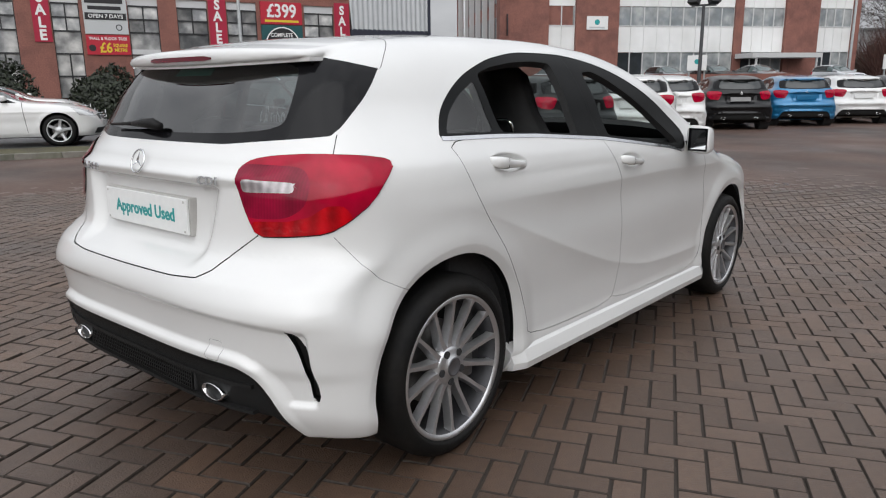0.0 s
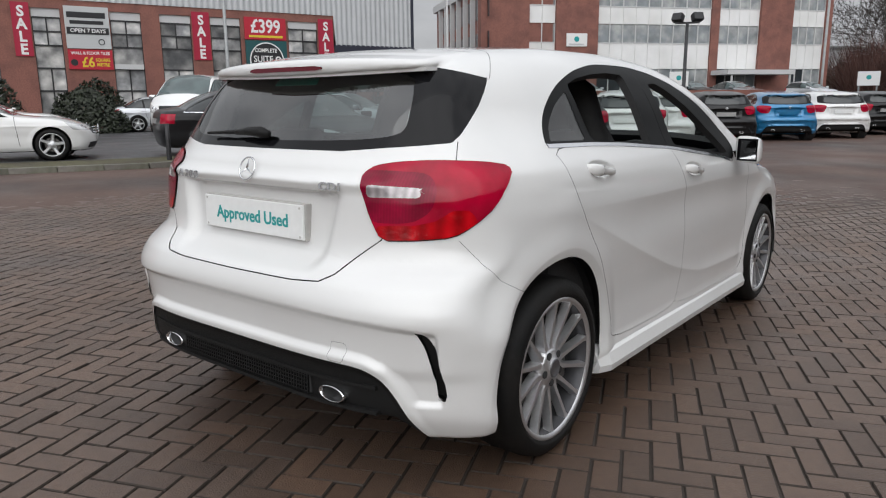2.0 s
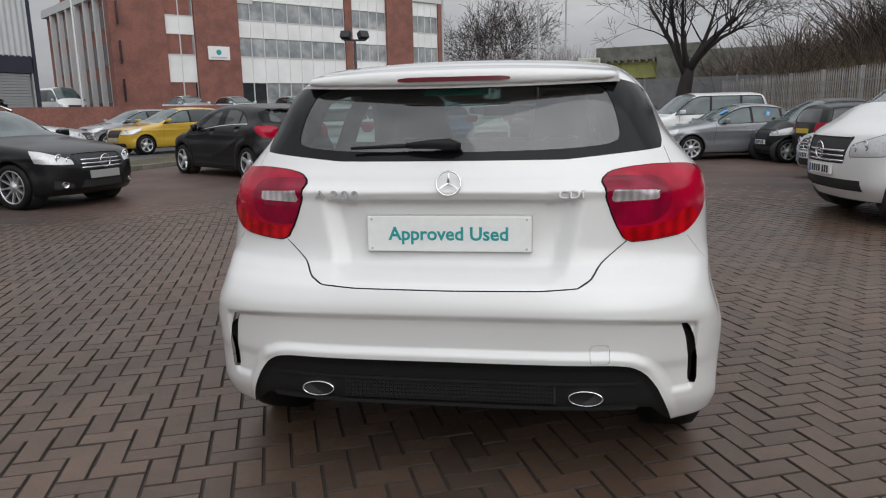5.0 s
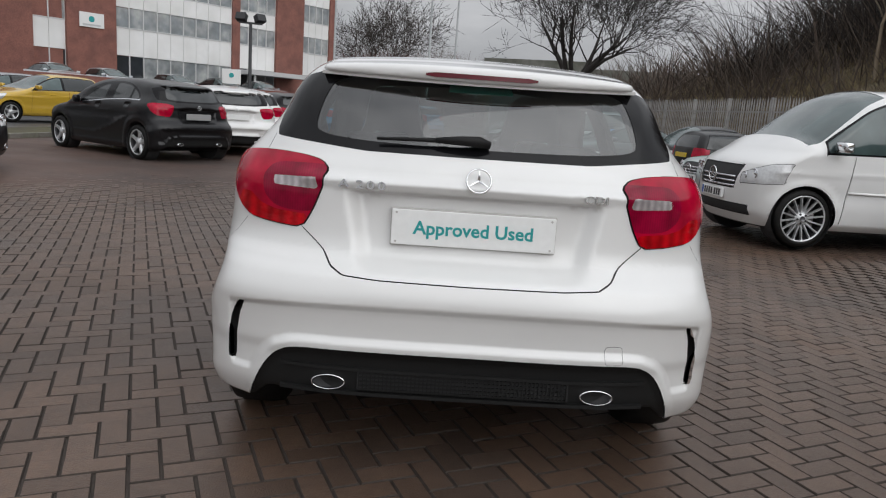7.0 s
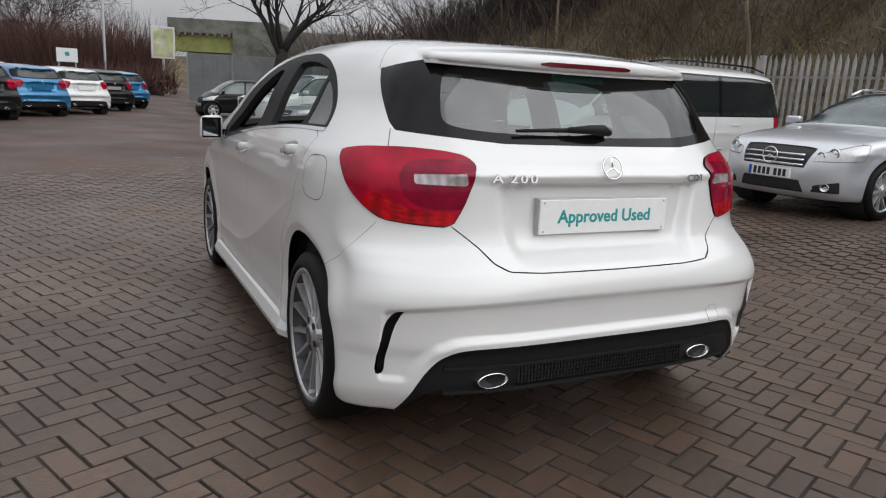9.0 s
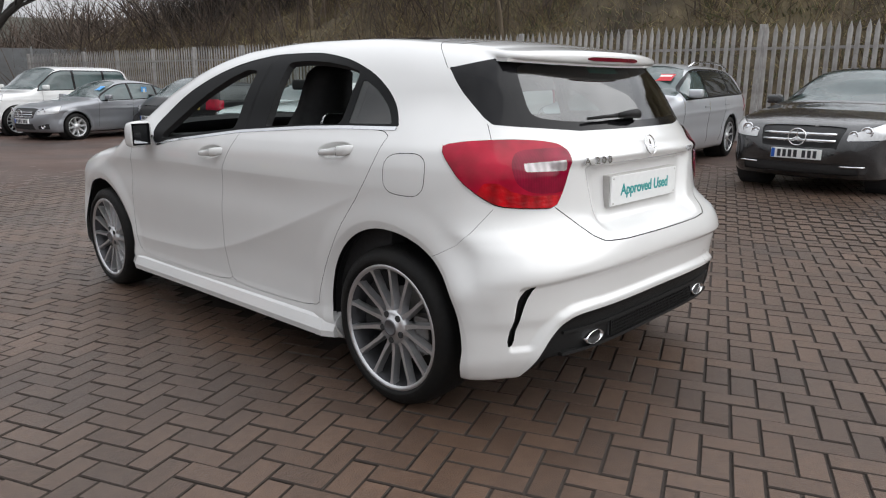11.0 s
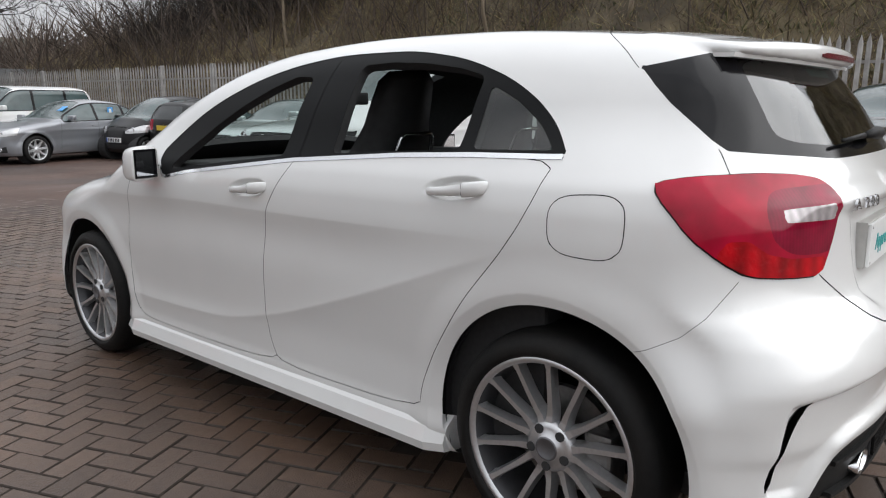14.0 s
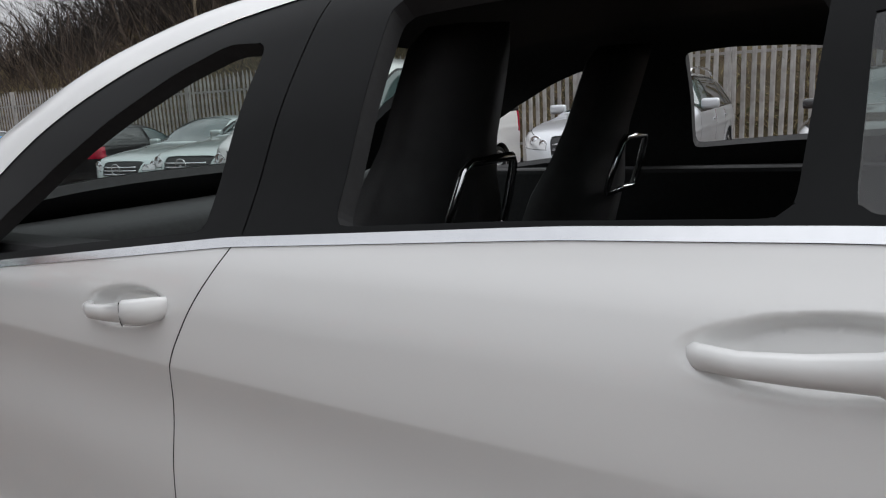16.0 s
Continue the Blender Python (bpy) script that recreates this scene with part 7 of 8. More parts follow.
for k in range(7):
    x0 = 2.2 + k * 2.2
    part("fin", boxed(x0, x0 + 0.28, -0.35, 0.0, TERRACE_Z, 9.3), PANEL_PALE, wing, "pale vertical fin")
    for z0 in (2.2, 4.7, 7.2):
        part("window", boxed(x0 + 0.5, x0 + 1.8, -0.04, 0.02, z0, z0 + 1.5), OFFICE_DARK, wing, "dark window")
shed = thing("grey_shed", place(-13.0, 84.0, 60), "grey flat-roofed building in the distance", "building")
part("wall", boxed(0, 14, 0, 10, 0, 6.3), CLADDING, shed, "grey wall")
part("roof", boxed(-0.2, 14.2, -0.2, 10.2, 6.3, 6.55), SHUTTER, shed)
for k in range(4):
    part("window", boxed(1.0 + k * 3.2, 3.2 + k * 3.2, -0.04, 0.02, 3.4, 4.9), OFFICE_DARK, shed)
for i, (s, coat_, kind) in enumerate(((1.0, SILVER_PAINT, "saloon"), (4.2, SILVER_PAINT, "compact"), (8.5, GREY_PAINT, "compact"), (11.8, BLACK_PAINT, "saloon"), (15.0, GREY_PAINT, "saloon"), (21.0, SILVER_PAINT, "compact"))):
    parked_car(kind, OFFICE @ place(s, -7.0, 185, TERRACE_Z), coat_, "car parked on the terrace by the office block", ("five", 5, RIM_SILVER), 0.08, grille="none")

# ---- posts, boards, lamps ----
POST_GREY = material("galvanised_steel", (0.30, 0.31, 0.31), 0.5, 0.5, spread=0.15, scale=8)
POST_DARK = material("dark_painted_steel", (0.02, 0.02, 0.022), 0.5, spread=0.1)


def pole(name, x, y, h, r, mat, label, z=0.0):
    o = tagged(part(name, lathe(bmesh.new(), [(z, r * 1.3), (z + 0.4, r * 1.2), (z + h, r), (z + h, 0.0)], 10, "z"), mat, None, "", True), label, "pole")
    o.location = (x, y, 0)
    return o


lamp = thing("car_park_lamp", place(-6.5, 21.9, 20), "dark post with two floodlights", "lamp")
part("post", lathe(bmesh.new(), [(0, 0.07), (3.7, 0.05), (3.72, 0.0)], 10, "z"), POST_DARK, lamp, "dark post", True)
part("crossbar", boxed(-0.38, 0.38, -0.03, 0.03, 3.66, 3.72), POST_DARK, lamp)
for sx in (-1, 1):
    bm = boxed(-0.17, 0.17, -0.13, 0.10, -0.09, 0.16, 0.02)
    bmesh.ops.transform(bm, matrix=pose(sx * 0.30, 0, 3.82, -25, 0, sx * 30), verts=bm.verts[:])
    part("floodlight", bm, POST_DARK, lamp, "dark floodlight head")
pole("flagpole", -25.2, 33.3, 8.0, 0.05, PANEL_PALE, "white flagpole by the terrace", 0.0)
pole("street_pole", -22.5, 15.5, 7.5, 0.06, POST_GREY, "grey steel street pole by the showroom", ROAD_Z)
pole("street_pole", -1.0, 62.0, 11.0, 0.09, POST_GREY, "tall grey street pole in the distance")
pole("street_pole", 1.5, 70.0, 12.5, 0.09, POST_GREY, "tall grey street pole in the distance")
pole("street_pole", -8.4, 55.0, 11.5, 0.08, POST_GREY, "tall grey pole beside the office block", 0.0)
bollard = pole("bollard", -11.6, 6.1, 0.75, 0.04, POST_DARK, "short dark bollard on the verge", ROAD_Z)
for bx, by, bw in ((-8.7, 27.5, 0.75), (-2.75, 34.0, 0.85)):
    b = thing("notice_board", place(bx, by, 12), "small white notice board on two posts", "sign")
    part("board", boxed(-bw / 2, bw / 2, -0.03, 0.03, 1.75, 2.35, 0.01), SIGN_WHITE, b, "white board")
    part("emblem", lathe(bmesh.new(), [(-0.036, 0.0), (-0.036, 0.1), (-0.03, 0.1)], 14, "y", pose(0, 0, 2.1)), TEAL, b, "small teal emblem")
    for sx in (-1, 1):
        part("post", boxed(sx * bw * 0.4 - 0.03, sx * bw * 0.4 + 0.03, 0.03, 0.08, 0.0, 2.3), POST_GREY, b)
ad = thing("poster_stand", place(3.55, 64.3, 4), "tall framed poster on a pole by the road", "sign")
part("frame", boxed(-0.95, 0.95, -0.12, 0.12, 2.9, 5.55, 0.03), PANEL_PALE, ad, "pale frame")
POSTER = material("faded_green_poster", (0.36, 0.37, 0.14), 0.5, spread=0.4, scale=1.4, stain=(0.46, 0.46, 0.42), stain_scale=0.9)
part("poster", boxed(-0.80, 0.80, -0.14, -0.12, 3.05, 5.40), POSTER, ad, "faded green and white poster")
part("pole", boxed(-0.10, 0.10, -0.10, 0.10, 0.0, 2.9), POST_GREY, ad)
CONCRETE = material("mossy_concrete", (0.17, 0.17, 0.15), 0.85, spread=0.15, scale=3, stain=(0.09, 0.095, 0.075), stain_scale=0.8, bump=0.3, bump_scale=20)
OCHRE = material("yellow_green_girder", (0.30, 0.31, 0.09), 0.7, spread=0.15, scale=2, stain=(0.22, 0.23, 0.08), stain_scale=0.6)
bridge = thing("rail_bridge", place(5.2, 71.5, -22), "low bridge with a yellow-green girder on concrete", "bridge")
part("girder", boxed(0, 9.5, 0, 4.0, 3.9, 5.6), OCHRE, bridge, "yellow-green girder")
part("deck_edge", boxed(-0.6, 10.0, -0.3, 4.2, 5.6, 6.9), CONCRETE, bridge, "grey concrete deck edge")
part("abutment", boxed(5.5, 20, -0.6, 6.0, 0, 6.2), CONCRETE, bridge, "grey concrete abutment")
for k in range(14):
    part("deck_bracket", boxed(0.3 + k * 0.68, 0.5 + k * 0.68, -0.5, 0.0, 5.35, 5.75), CONCRETE, bridge)
GREY_BOARD = material("grey_board_fence", (0.19, 0.20, 0.205), 0.7, spread=0.12, scale=3, stain=(0.15, 0.15, 0.15), stain_scale=0.7)
hoarding = thing("board_fence", place(3.5, 45.3, -18), "solid grey board fence closing the lane", "fence", kind="structure")
for k in range(12):
    part("board_panel", boxed(k * 0.9, k * 0.9 + 0.885, 0, 0.05, 0.0, 2.9), GREY_BOARD, hoarding)
for k in range(5):
    part("fence_post", boxed(k * 2.7 - 0.05, k * 2.7 + 0.05, -0.06, 0.0, 0.0, 3.0), POST_GREY, hoarding)

# ---- palisade fence ----
FENCE_MAT = material("weathered_grey_palisade", (0.40, 0.39, 0.375), 0.75, spread=0.15, scale=9, stain=(0.25, 0.235, 0.22), stain_scale=3, random_by="object", random_amount=0.18)
FA, FB = Vector((12.9, -7.5)), Vector((8.9, 36.0))
run = (FB - FA)
fence = thing("palisade_fence", place(FA.x, FA.y, math.degrees(math.atan2(run.y, run.x)), 0), "grey steel palisade fence with pointed pales", "fence", kind="structure")
pale_mesh = None
count = 285
for k in range(count):
    if pale_mesh is None:
        bm = bmesh.new()
        pts = [(-0.042, 0.0), (-0.020, -0.014), (0.020, -0.014), (0.042, 0.0)]
        prof = [bm.verts.new((u, v_, z)) for z in (0.08, 2.26) for u, v_ in pts]
        tip = bm.verts.new((0, -0.006, 2.42))
        for i in range(3):
            bm.faces.new((prof[i], prof[i + 1], prof[i + 5], prof[i + 4]))
            bm.faces.new((prof[i + 4], prof[i + 5], tip))
        bm.faces.new((prof[3], prof[0], prof[4], prof[7]))
        bm.faces.new((prof[7], prof[4], tip))
        o = part("pale", bm, FENCE_MAT, fence)
        pale_mesh = o.data
    else:
        o = new("pale", pale_mesh)
        o.parent = fence
    o.matrix_local = pose((k + 0.5) * run.length / count, 0.03, random.uniform(-0.02, 0.02), 0, random.uniform(-0.5, 0.5), 180)
post_mesh = None
for k in range(17):
    if post_mesh is None:
        o = part("fence_post", boxed(-0.05, 0.05, -0.02, 0.09, -0.2, 2.40, 0.006), FENCE_MAT, fence)
        post_mesh = o.data
    else:
        o = new("fence_post", post_mesh)
        o.parent = fence
    o.location = (k * run.length / 16, -0.07, 0)
for z in (0.45, 1.95):
    part("fence_rail", boxed(0, run.length, -0.045, 0.0, z - 0.025, z + 0.025), FENCE_MAT, fence, "horizontal rail")

parked_car("van", pose(-35.6, 44.2, TERRACE_Z, 0, 0, -117) @ Matrix.Diagonal((1.05, 1.0, 1.28, 1)), WHITE, "white delivery van parked on the terrace", ("five", 5, RIM_SILVER), 0.07, grille="none")


# ---- bank, scrub and trees ----
BANK = material("brown_winter_bank", (0.125, 0.100, 0.058), 0.95, spread=0.4, scale=3.0, stain=(0.055, 0.043, 0.028), stain_scale=0.5, bump=0.8, bump_scale=10)
TWIG = material("bare_brown_twigs", (0.085, 0.064, 0.050), 0.9, spread=0.3, scale=2.0, random_by="island", random_amount=0.5)
TWIG_DARK = material("dark_bare_twigs", (0.034, 0.027, 0.023), 0.9, spread=0.3, scale=2.0, random_by="island", random_amount=0.5)
BRACKEN = material("brown_bracken", (0.15, 0.105, 0.068), 0.9, random_by="island", random_amount=0.5)
TWIG_PALE = material("pale_dry_stems", (0.17, 0.135, 0.095), 0.9, random_by="island", random_amount=0.4)
DRY_GRASS = material("dry_olive_grass", (0.27, 0.22, 0.11), 0.9, random_by="island", random_amount=0.5)
IVY = material("dull_green_bramble", (0.085, 0.09, 0.038), 0.7, random_by="island", random_amount=0.5)
BARK = material("dark_bark", (0.030, 0.026, 0.023), 0.9, spread=0.3, scale=6, bump=0.8, bump_scale=30)
EVERGREEN = material("dark_evergreen_leaf", (0.018, 0.024, 0.012), 0.6, random_by="island", random_amount=0.5)
RED_BUSH = material("red_brown_twigs", (0.085, 0.040, 0.032), 0.9, random_by="island", random_amount=0.4)


def ridge(y):
    return np.interp(y, [-60, -10, 8, 20, 32, 60, 110], [9.0, 9.5, 9.5, 8.2, 5.4, 4.4, 4.5])


def bank_z(x, y):
    base = np.interp(y, [-30, 36, 110], [15.6, 10.0, 12.0]) - 0.2
    s = np.clip((x - base) / 9.5, 0, 1)
    wob = 0.35 * np.sin(0.9 * y + 0.7 * x) * np.sin(0.37 * y + 1.3) + 0.2 * np.sin(2.3 * y - 1.1 * x)
    return 0.1 + ridge(y) * (0.15 * s + 0.85 * s ** 0.8) + wob * np.clip(s * 4, 0, 1)


bx, by = np.meshgrid(np.concatenate([np.arange(0, 10, 0.6), [12, 18, 40]]), np.arange(-60, 112, 1.2))
base = np.interp(by, [-30, 36, 110], [15.6, 10.0, 12.0]) - 0.2
wx = bx + base
bz = bank_z(wx, by)
nr, nc = bx.shape
quads = [(r * nc + c, r * nc + c + 1, (r + 1) * nc + c + 1, (r + 1) * nc + c) for r in range(nr - 1) for c in range(nc - 1)]
tagged(mesh_object("bank", np.stack([wx.ravel(), by.ravel(), bz.ravel()], 1), quads, BANK, smooth=True), "steep brown winter bank behind the fence", "bank", kind="structure")


def blades(starts, dirs, lengths, radius, bend, steps=4):
    """Many thin three-sided stems as one mesh; each starts at a point, leans along a direction and droops or twists."""
    n = len(starts)
    verts, faces = [], []
    u = np.linspace(0, 1, steps)
    side = np.cross(dirs, np.random.normal(size=(n, 3)))
    side /= np.linalg.norm(side, axis=1)[:, None] + 1e-9
    other = np.cross(dirs, side)
    out = []
    for k, s in enumerate(u):
        centre = starts + dirs * (lengths * s)[:, None] + bend * (s * s)
        r = (radius * (1 - 0.85 * s))[:, None]
        for a in (0, 2.1, 4.2):
            out.append(centre + r * (math.cos(a) * side + math.sin(a) * other))
    verts = np.stack(out, 1).reshape(-1, 3)
    f = []
    per = 3 * steps
    for k in range(steps - 1):
        for a in range(3):
            b = (a + 1) % 3
            f.append((k * 3 + a, k * 3 + b, (k + 1) * 3 + b, (k + 1) * 3 + a))
    f = np.array(f)
    faces = (np.arange(n)[:, None, None] * per + f[None]).reshape(-1, 4)
    return verts, faces


def scrub(name, n, ylim, slim, length, radius, spread, mat, label, cat, lift=0.0, steps=4):
    y = np.random.uniform(*ylim, n)
    s = np.random.uniform(*slim, n)
    x = np.interp(y, [-30, 36, 110], [15.6, 10.0, 12.0]) - 0.2 + s
    clump = 0.5 + 0.5 * np.sin(y * 0.8 + 1.7 * np.sin(s * 0.6)) * np.sin(s * 0.9 + 0.31 * y)
    keep = np.random.rand(n) < 0.25 + 0.75 * clump
    x, y = x[keep], y[keep]
    m = len(x)
    p = np.stack([x, y, bank_z(x, y) + lift], 1)
    d = np.random.normal(size=(m, 3)) * spread
    d[:, 2] = np.abs(d[:, 2]) + 0.8
    d /= np.linalg.norm(d, axis=1)[:, None]
    ln = np.random.uniform(*length, m) * (0.6 + 0.7 * clump[keep])
    bend = np.random.normal(size=(m, 3)) * 0.35 * ln[:, None]
    bend[:, 2] = -0.25 * ln * np.random.rand(m)
    v, f = blades(p, d, ln, np.random.uniform(*radius, m), bend, steps)
    return tagged(mesh_object(name, v, f, mat), label, cat, kind="stuff")


scrub("scrub", 11000, (-14, 42), (0.6, 9.5), (0.8, 2.6), (0.004, 0.010), 0.75, TWIG, "tangle of bare brown scrub on the bank", "scrub")
scrub("scrub", 2600, (3, 40), (2.0, 9.5), (2.0, 4.2), (0.012, 0.028), 0.45, TWIG, "tall bare brown saplings on the bank", "scrub")
scrub("tall_scrub", 5200, (9, 36), (4.5, 9.5), (3.0, 6.0), (0.012, 0.03), 0.5, TWIG_DARK, "dense dark bare thicket along the top of the bank", "scrub")
scrub("dry_stems", 1300, (-14, 42), (0.6, 9.0), (1.0, 2.8), (0.005, 0.011), 0.6, TWIG_PALE, "pale dry stems on the bank", "scrub")
scrub("bank_grass", 95000, (-16, 44), (0.0, 9.5), (0.2, 0.6), (0.005, 0.012), 1.0, DRY_GRASS, "dry olive grass on the bank", "grass", 0.0, 2)
scrub("dead_bracken", 70000, (-16, 44), (0.0, 9.5), (0.25, 0.8), (0.005, 0.012), 1.3, BRACKEN, "brown dead bracken on the bank", "bracken", 0.0, 2)
scrub("bramble", 24000, (-16, 14), (0.0, 9.5), (0.10, 0.35), (0.012, 0.028), 1.2, IVY, "dull green brambles on the bank", "bramble")
scrub("far_scrub", 5000, (42, 110), (0.0, 9.5), (1.5, 4.5), (0.03, 0.07), 0.6, TWIG, "far brown scrub along the bank", "scrub", 0.0, 2)


def bare_tree(name, m, height, trunk_r, label, levels=5, mat=BARK, seed=1, first=0.28, kids=(6, 5, 4, 4, 3), spread=0.75, fine=0.006):
    """A leafless tree: a tapered trunk that forks into limbs, branches and fine twigs."""
    rnd = random.Random(seed)
    tree = thing(name, m, label, "tree")
    meshes = {"trunk": bmesh.new(), "branches": bmesh.new()}
    twigs = []

    def grow(p, d, length, r, level):
        n = 5 if level < 3 else 3
        pts, rad = [p], [r]
        q, dd = p.copy(), d.copy()
        for i in range(n):
            dd = (dd + Vector((rnd.gauss(0, 1), rnd.gauss(0, 1), rnd.gauss(0.12, 0.8))) * (0.10 if level < 2 else 0.16)).normalized()
            q = q + dd * length / n
            pts.append(q.copy())
            rad.append(r * (1 - (0.45 if level == 0 else 0.68) * (i + 1) / n))
        if level >= 3:
            for a, b, ra in zip(pts, pts[1:], rad):
                twigs.append((a, b, ra))
        else:
            tube(meshes["trunk" if level < 2 else "branches"], pts, rad, 10 if level == 0 else 6 if level == 1 else 4)
        if level >= levels - 1:
            return
        for k in range(kids[level]):
            s = rnd.uniform(0.45 if level else 0.82, 1.0)
            i = min(int(s * n), n - 1)
            at = pts[i].lerp(pts[i + 1], s * n - i)
            ang = 2 * math.pi * (k + rnd.random() * 0.6) / kids[level]
            ax = d.orthogonal().normalized()
            out = Matrix.Rotation(ang, 3, d) @ ax
            nd = (d * rnd.uniform(0.5, 0.95) + out * spread * rnd.uniform(0.6, 1.1) + Vector((0, 0, 0.18))).normalized()
            grow(at, nd, length * rnd.uniform(0.55, 0.85) * (1.55 if level == 0 else 1), rad[min(i + 1, n)] * rnd.uniform(0.5, 0.72), level + 1)
    grow(Vector((0, 0, -0.2)), Vector((0.03, 0.02, 1)).normalized(), height * first, trunk_r, 0)
    part("trunk", meshes["trunk"], mat, tree, "dark trunk and limbs", True)
    part("crown", meshes["branches"], mat, tree, "bare branches", True)
    a = np.array([t[0] for t in twigs])
    b = np.array([t[1] for t in twigs])
    r = np.array([max(t[2], fine) for t in twigs])
    ln = np.linalg.norm(b - a, axis=1)
    v, f = blades(a, (b - a) / ln[:, None], ln, r, np.zeros((len(a), 3)), 2)
    o = mesh_object("twig_crown", v, f, mat, tree, "fine bare twigs")
    o["kind"] = "stuff"
    return tree


bare_tree("tree", place(6.4, 33.6, 0), 16.0, 0.50, "large bare tree by the end of the fence", 6, BARK, 4, 0.20, (8, 6, 5, 4, 4), 0.66, 0.014)
bare_tree("tree", place(-7.0, 85.0, 0), 19.0, 0.42, "bare rounded tree in the distance", 6, TWIG_DARK, 7, 0.22, (7, 6, 5, 4, 3), 0.8, 0.028)
bare_tree("tree", place(-10.5, 88.0, 40), 9.5, 0.26, "bare tree in the distance", 6, TWIG_DARK, 9, 0.22, (7, 6, 5, 4, 3), 0.8, 0.022)
bare_tree("tree", place(0.5, 92.0, 80), 9.0, 0.16, "slim bare tree in the distance", 6, TWIG, 12, 0.35, (5, 4, 4, 3, 3), 0.5)
for i, (x, y, h) in enumerate(((14.5, 7.5, 6.5), (15.5, 14.5, 6.0), (14.0, 20.5, 6.5), (15.5, 27.0, 5.5), (13.6, 11.0, 6.0))):
    bare_tree("sapling", place(x, y, 50 * i, float(bank_z(np.array(x), np.array(y))) - 0.1), h, 0.07, "bare sapling on the bank", 5, TWIG if i % 2 else TWIG_PALE, 20 + i, 0.4, (5, 5, 4, 3), 0.55)


def bush(m, rx, ry, rz, n, mat, label, size=0.12, seed=3):
    """A clipped evergreen: many small leaves over an uneven mound, on a few stems."""
    rng = np.random.RandomState(seed)
    b = thing("bush", m, label, "bush")
    u = rng.normal(size=(n, 3))
    u /= np.linalg.norm(u, axis=1)[:, None]
    u[:, 2] = np.abs(u[:, 2])
    lump = 1 + 0.12 * np.sin(5 * u[:, 0] + 2) * np.sin(4 * u[:, 1]) + 0.08 * np.sin(9 * u[:, 2] + 7 * u[:, 0])
    p = u * np.array([rx, ry, rz]) * (lump * rng.uniform(0.72, 1.05, n) ** 0.6)[:, None]
    a = rng.normal(size=(n, 3))
    a /= np.linalg.norm(a, axis=1)[:, None]
    c = np.cross(a, u + 0.3 * rng.normal(size=(n, 3)))
    c /= np.linalg.norm(c, axis=1)[:, None] + 1e-9
    s = size * rng.uniform(0.6, 1.3, n)[:, None]
    v = np.stack([p - a * s, p + c * s * 0.5, p + a * s, p - c * s * 0.5], 1).reshape(-1, 3)
    f = np.arange(4 * n).reshape(n, 4)
    mesh_object("leaf_crown", v, f, mat, b, "dense small leaves")["kind"] = "stuff"
    bm = bmesh.new()
    for k in range(5):
        tube(bm, [(0.1 * k - 0.2, 0, 0), (rx * 0.4 * (k - 2) / 2, 0.1 * (k % 2), rz * 0.7)], [0.04, 0.015], 5)
    part("stem", bm, BARK, b)
    return b


bush(place(-27.6, 12.4, 0, ROAD_Z), 1.7, 1.4, 1.9, 8000, EVERGREEN, "large dark evergreen bush in front of the showroom", 0.09, 3)
bush(place(-27.8, 8.6, 0, ROAD_Z), 1.8, 1.2, 2.0, 4000, EVERGREEN, "low dark evergreen hedge by the showroom", 0.10, 4)
bush(place(-25.6, 24.8, 0, ROAD_Z), 1.6, 1.2, 2.1, 4000, EVERGREEN, "dark evergreen bush below the offer board", 0.13, 5)
bush(place(-25.0, 26.6, 0, ROAD_Z), 1.5, 1.0, 1.9, 3000, EVERGREEN, "dark evergreen bush beside the shutter", 0.13, 6)


def thicket(n, box_, mat, label, length=(1.5, 4.0), r=(0.02, 0.05)):
    x0, x1, y0, y1 = box_
    p = np.stack([np.random.uniform(x0, x1, n), np.random.uniform(y0, y1, n), np.zeros(n)], 1)
    d = np.random.normal(size=(n, 3)) * 0.5
    d[:, 2] = np.abs(d[:, 2]) + 0.8
    d /= np.linalg.norm(d, axis=1)[:, None]
    ln = np.random.uniform(*length, n)
    p[:, 2] += np.random.uniform(0, 1.5, n)
    v, f = blades(p, d, ln, np.random.uniform(*r, n), np.random.normal(size=(n, 3)) * 0.3, 2)
    return tagged(mesh_object("thicket", v, f, mat), label, "bushes", kind="stuff")


thicket(3500, (-13, 3.0, 78, 84), TWIG, "far brown thicket behind the car park", (2.0, 5.0), (0.03, 0.07))
thicket(5200, (-9.0, 3.4, 67, 75), RED_BUSH, "reddish-brown bushes by the bridge", (2.4, 6.2), (0.02, 0.045))
thicket(1200, (-3.0, 4.0, 58, 60), RED_BUSH, "reddish-brown dry growth at the end of the lane", (0.4, 1.2))
# a low far rise closes the horizon behind the trees
rise = [(-90, 130, 0), (-60, 130, 4), (-30, 130, 4.5), (0, 130, 5), (30, 130, 6), (60, 130, 6), (90, 130, 5)]
bm = bmesh.new()
lo, hi = [bm.verts.new((x, y, -0.5)) for x, y, z in rise], [bm.verts.new((x, y + 12, z)) for x, y, z in rise]
for i in range(len(rise) - 1):
    bm.faces.new((lo[i], lo[i + 1], hi[i + 1], hi[i]))
tagged(part("far_rise", bm, BANK), "brown rise in the far distance", "backdrop", kind="structure")


# ---- herringbone paving ----
BRICK = material("brown_paving_brick", (0.098, 0.060, 0.040), 0.40, spread=0.22, scale=30, stain=(0.066, 0.045, 0.034), stain_scale=0.6, bump=0.35, bump_scale=160, random_by="object", random_amount=0.20, rough_spread=0.12)
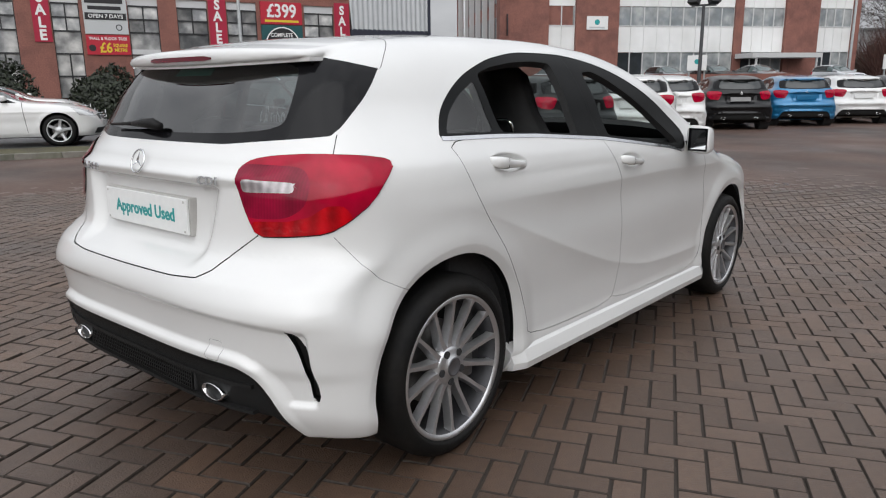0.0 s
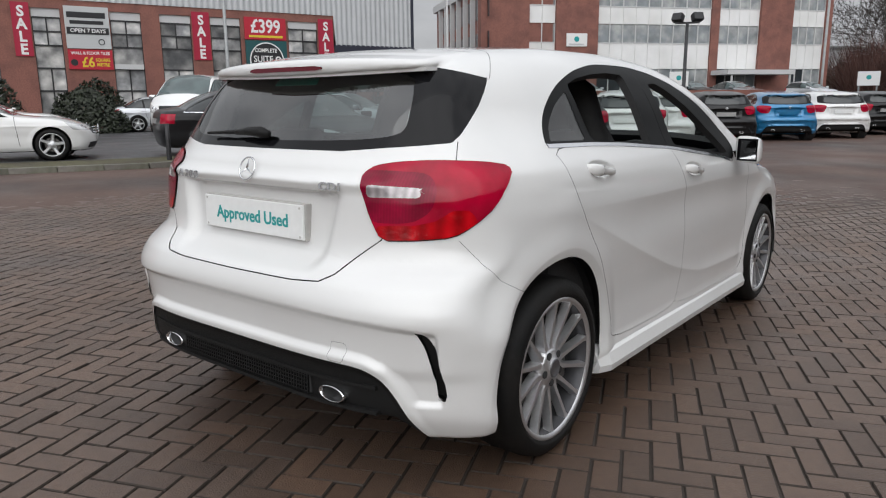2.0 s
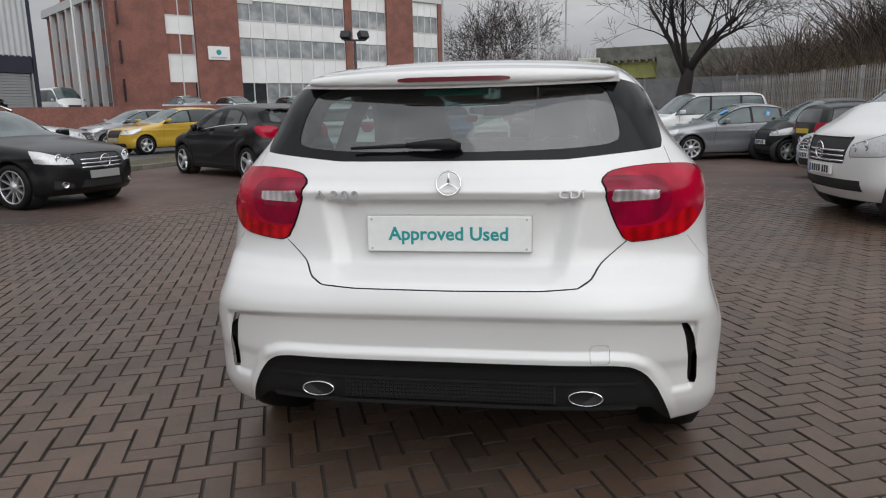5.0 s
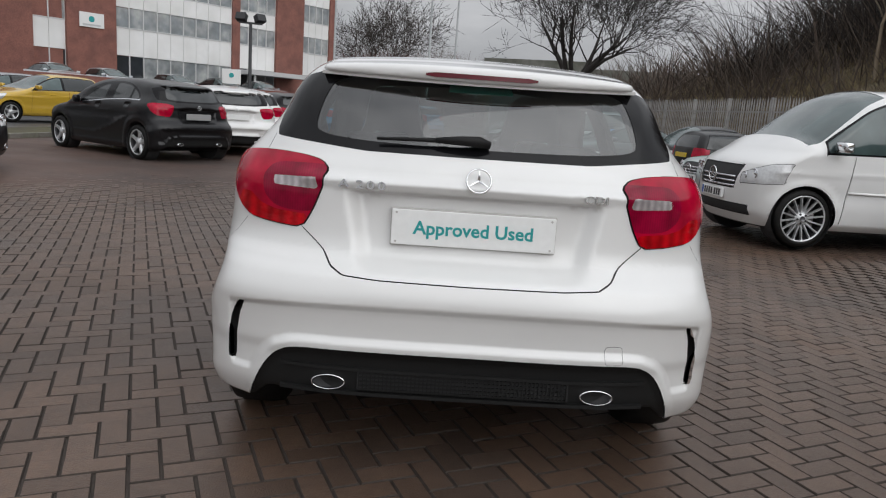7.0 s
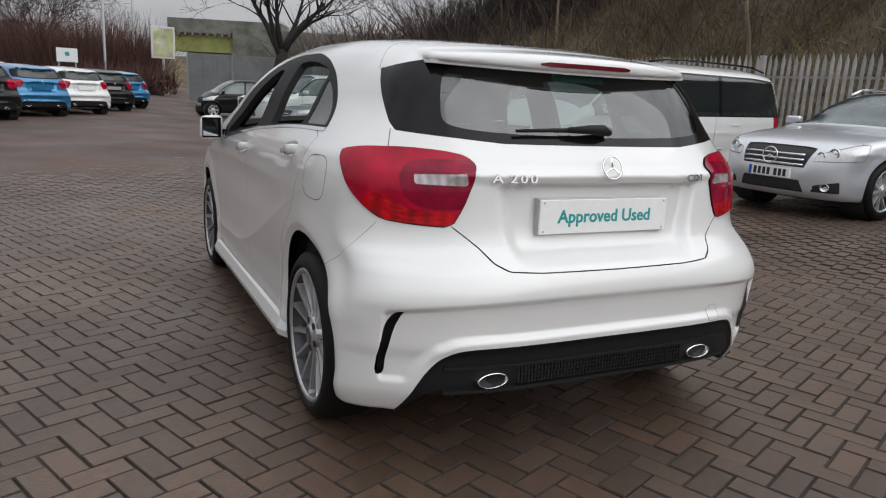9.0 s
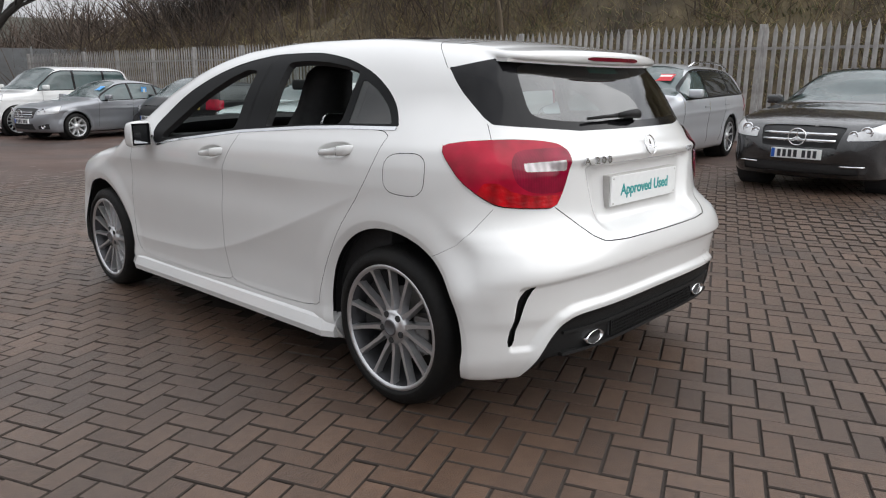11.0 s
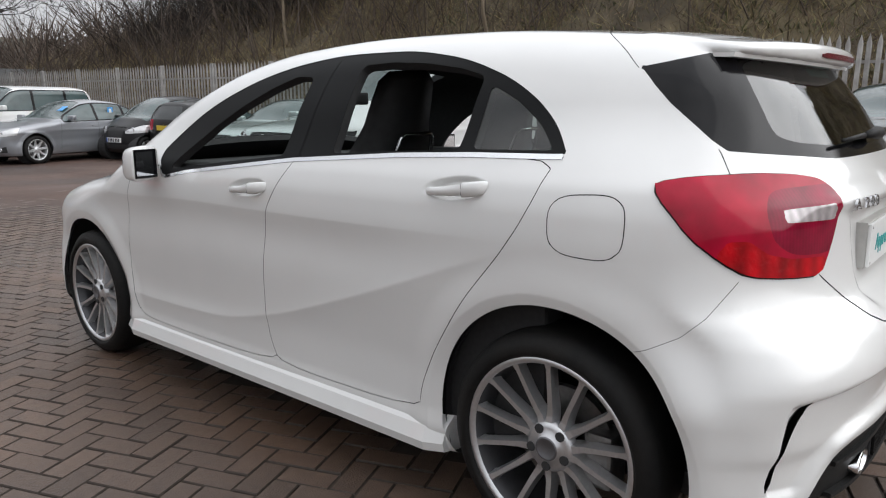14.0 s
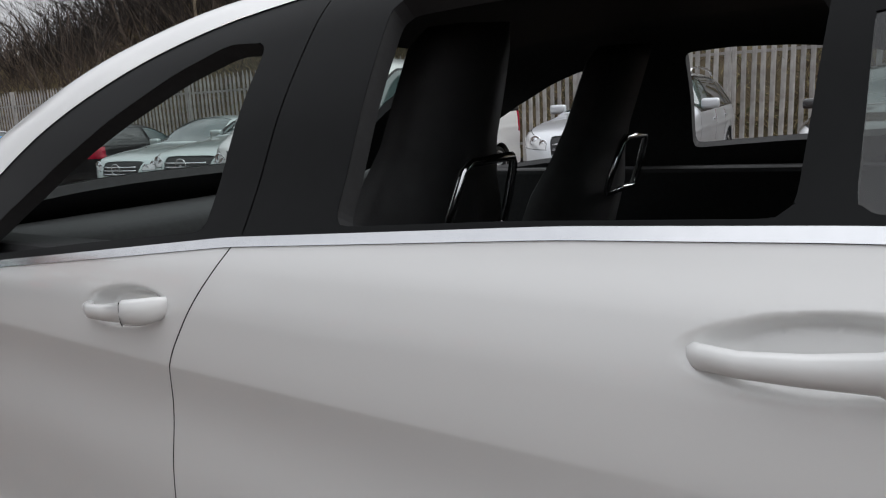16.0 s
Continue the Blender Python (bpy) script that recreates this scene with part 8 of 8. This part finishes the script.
BRICK_FIELD = material("brown_paving_field", (0.098, 0.060, 0.040), 0.40, spread=0.22, scale=30, stain=(0.066, 0.045, 0.034), stain_scale=0.6, bump=0.35, bump_scale=160, random_by="island", random_amount=0.20,
                       rough_spread=0.14)
PAVING.node_tree.nodes["Principled BSDF"].inputs["Specular IOR Level"].default_value = 0.25
for wet in (BRICK, BRICK_FIELD):
    wet.node_tree.nodes["Principled BSDF"].inputs["Specular IOR Level"].default_value = 0.55
UNIT, TURN_ = 0.0996, radians(22.3)
ORIGIN = Vector((1.3827, 0.4355))
E1, E2 = Vector((math.cos(TURN_), math.sin(TURN_))), Vector((-math.sin(TURN_), math.cos(TURN_)))


def brick_shape(half_l, half_w):
    """The top of a paving brick: a flat face with a small rounded edge, 12 mm proud of the joint."""
    g, b = 0.0032, 0.0042
    ring = lambda dx, dz: [(-half_l + dx, -half_w + dx, dz), (half_l - dx, -half_w + dx, dz), (half_l - dx, half_w - dx, dz), (-half_l + dx, half_w - dx, dz)]
    v = ring(g, -0.014) + ring(g + 0.001, -0.004) + ring(g + b, 0.0)
    f = [(8, 9, 10, 11)]
    for a in (0, 4):
        f += [(a + i, a + (i + 1) % 4, a + 4 + (i + 1) % 4, a + 4 + i) for i in range(4)]
    return np.array(v), np.array(f)


bv, bf = brick_shape(UNIT, UNIT / 2)
cells = []
for i in range(-130, 131):
    for j in range(-130, 131):
        k = (i - j) % 4
        if k == 0:
            c, a = (i + 1, j + 0.5), TURN_
        elif k == 3:
            c, a = (i + 0.5, j + 1), TURN_ + math.pi / 2
        else:
            continue
        p = ORIGIN + UNIT * (c[0] * E1 + c[1] * E2)
        if math.hypot(p.x, (p.y - 1.0)) < 9.0 and not (abs(p.x) < 0.62 and 0.1 < p.y < 2.4):
            cells.append((p.x, p.y, a))
cells = np.array(cells)
rng = np.random.RandomState(5)
zz = ground_z(cells[:, 0], cells[:, 1]) + rng.uniform(-0.0022, 0.0022, len(cells))
tilt = rng.normal(0, 0.006, (len(cells), 2))
# the bricks along the strip in front of and beside the hatchback's right rear wheel are pieces of their own
near = np.argsort(np.hypot(cells[:, 0] - 1.45, cells[:, 1] - 0.05))[:290]
single = np.zeros(len(cells), bool)
single[near] = True
brick_mesh = None
for (x, y, a), z, (tx, ty) in zip(cells[single], zz[single], tilt[single]):
    if brick_mesh is None:
        o = mesh_object("paving_brick", bv, bf, BRICK, ground)
        brick_mesh = o.data
    else:
        o = new("paving_brick", brick_mesh)
        o.parent = ground
    o.matrix_local = Matrix.Translation((x, y, z)) @ Matrix.Rotation(a, 4, "Z") @ Matrix.Rotation(tx, 4, "X") @ Matrix.Rotation(ty, 4, "Y")
rest = ~single
c, s = np.cos(cells[rest, 2]), np.sin(cells[rest, 2])
lx, ly, lz = bv[:, 0][None], bv[:, 1][None], bv[:, 2][None]
px = cells[rest, 0:1] + c[:, None] * lx - s[:, None] * ly
py = cells[rest, 1:2] + s[:, None] * lx + c[:, None] * ly
pz = zz[rest][:, None] + lz + tilt[rest, 0:1] * ly - tilt[rest, 1:2] * lx
pv = np.stack([px, py, pz], 2).reshape(-1, 3)
pf = (np.arange(rest.sum())[:, None, None] * len(bv) + bf[None]).reshape(-1, 4)
field = mesh_object("paving_field", pv, pf, BRICK_FIELD, ground, "herringbone brick paving")
for data in (field.data, brick_mesh):
    data.materials.append(JOINT)
    data.polygons.foreach_set("material_index", np.tile([0] + [1] * 8, len(data.polygons) // 9))
field["kind"] = "stuff"
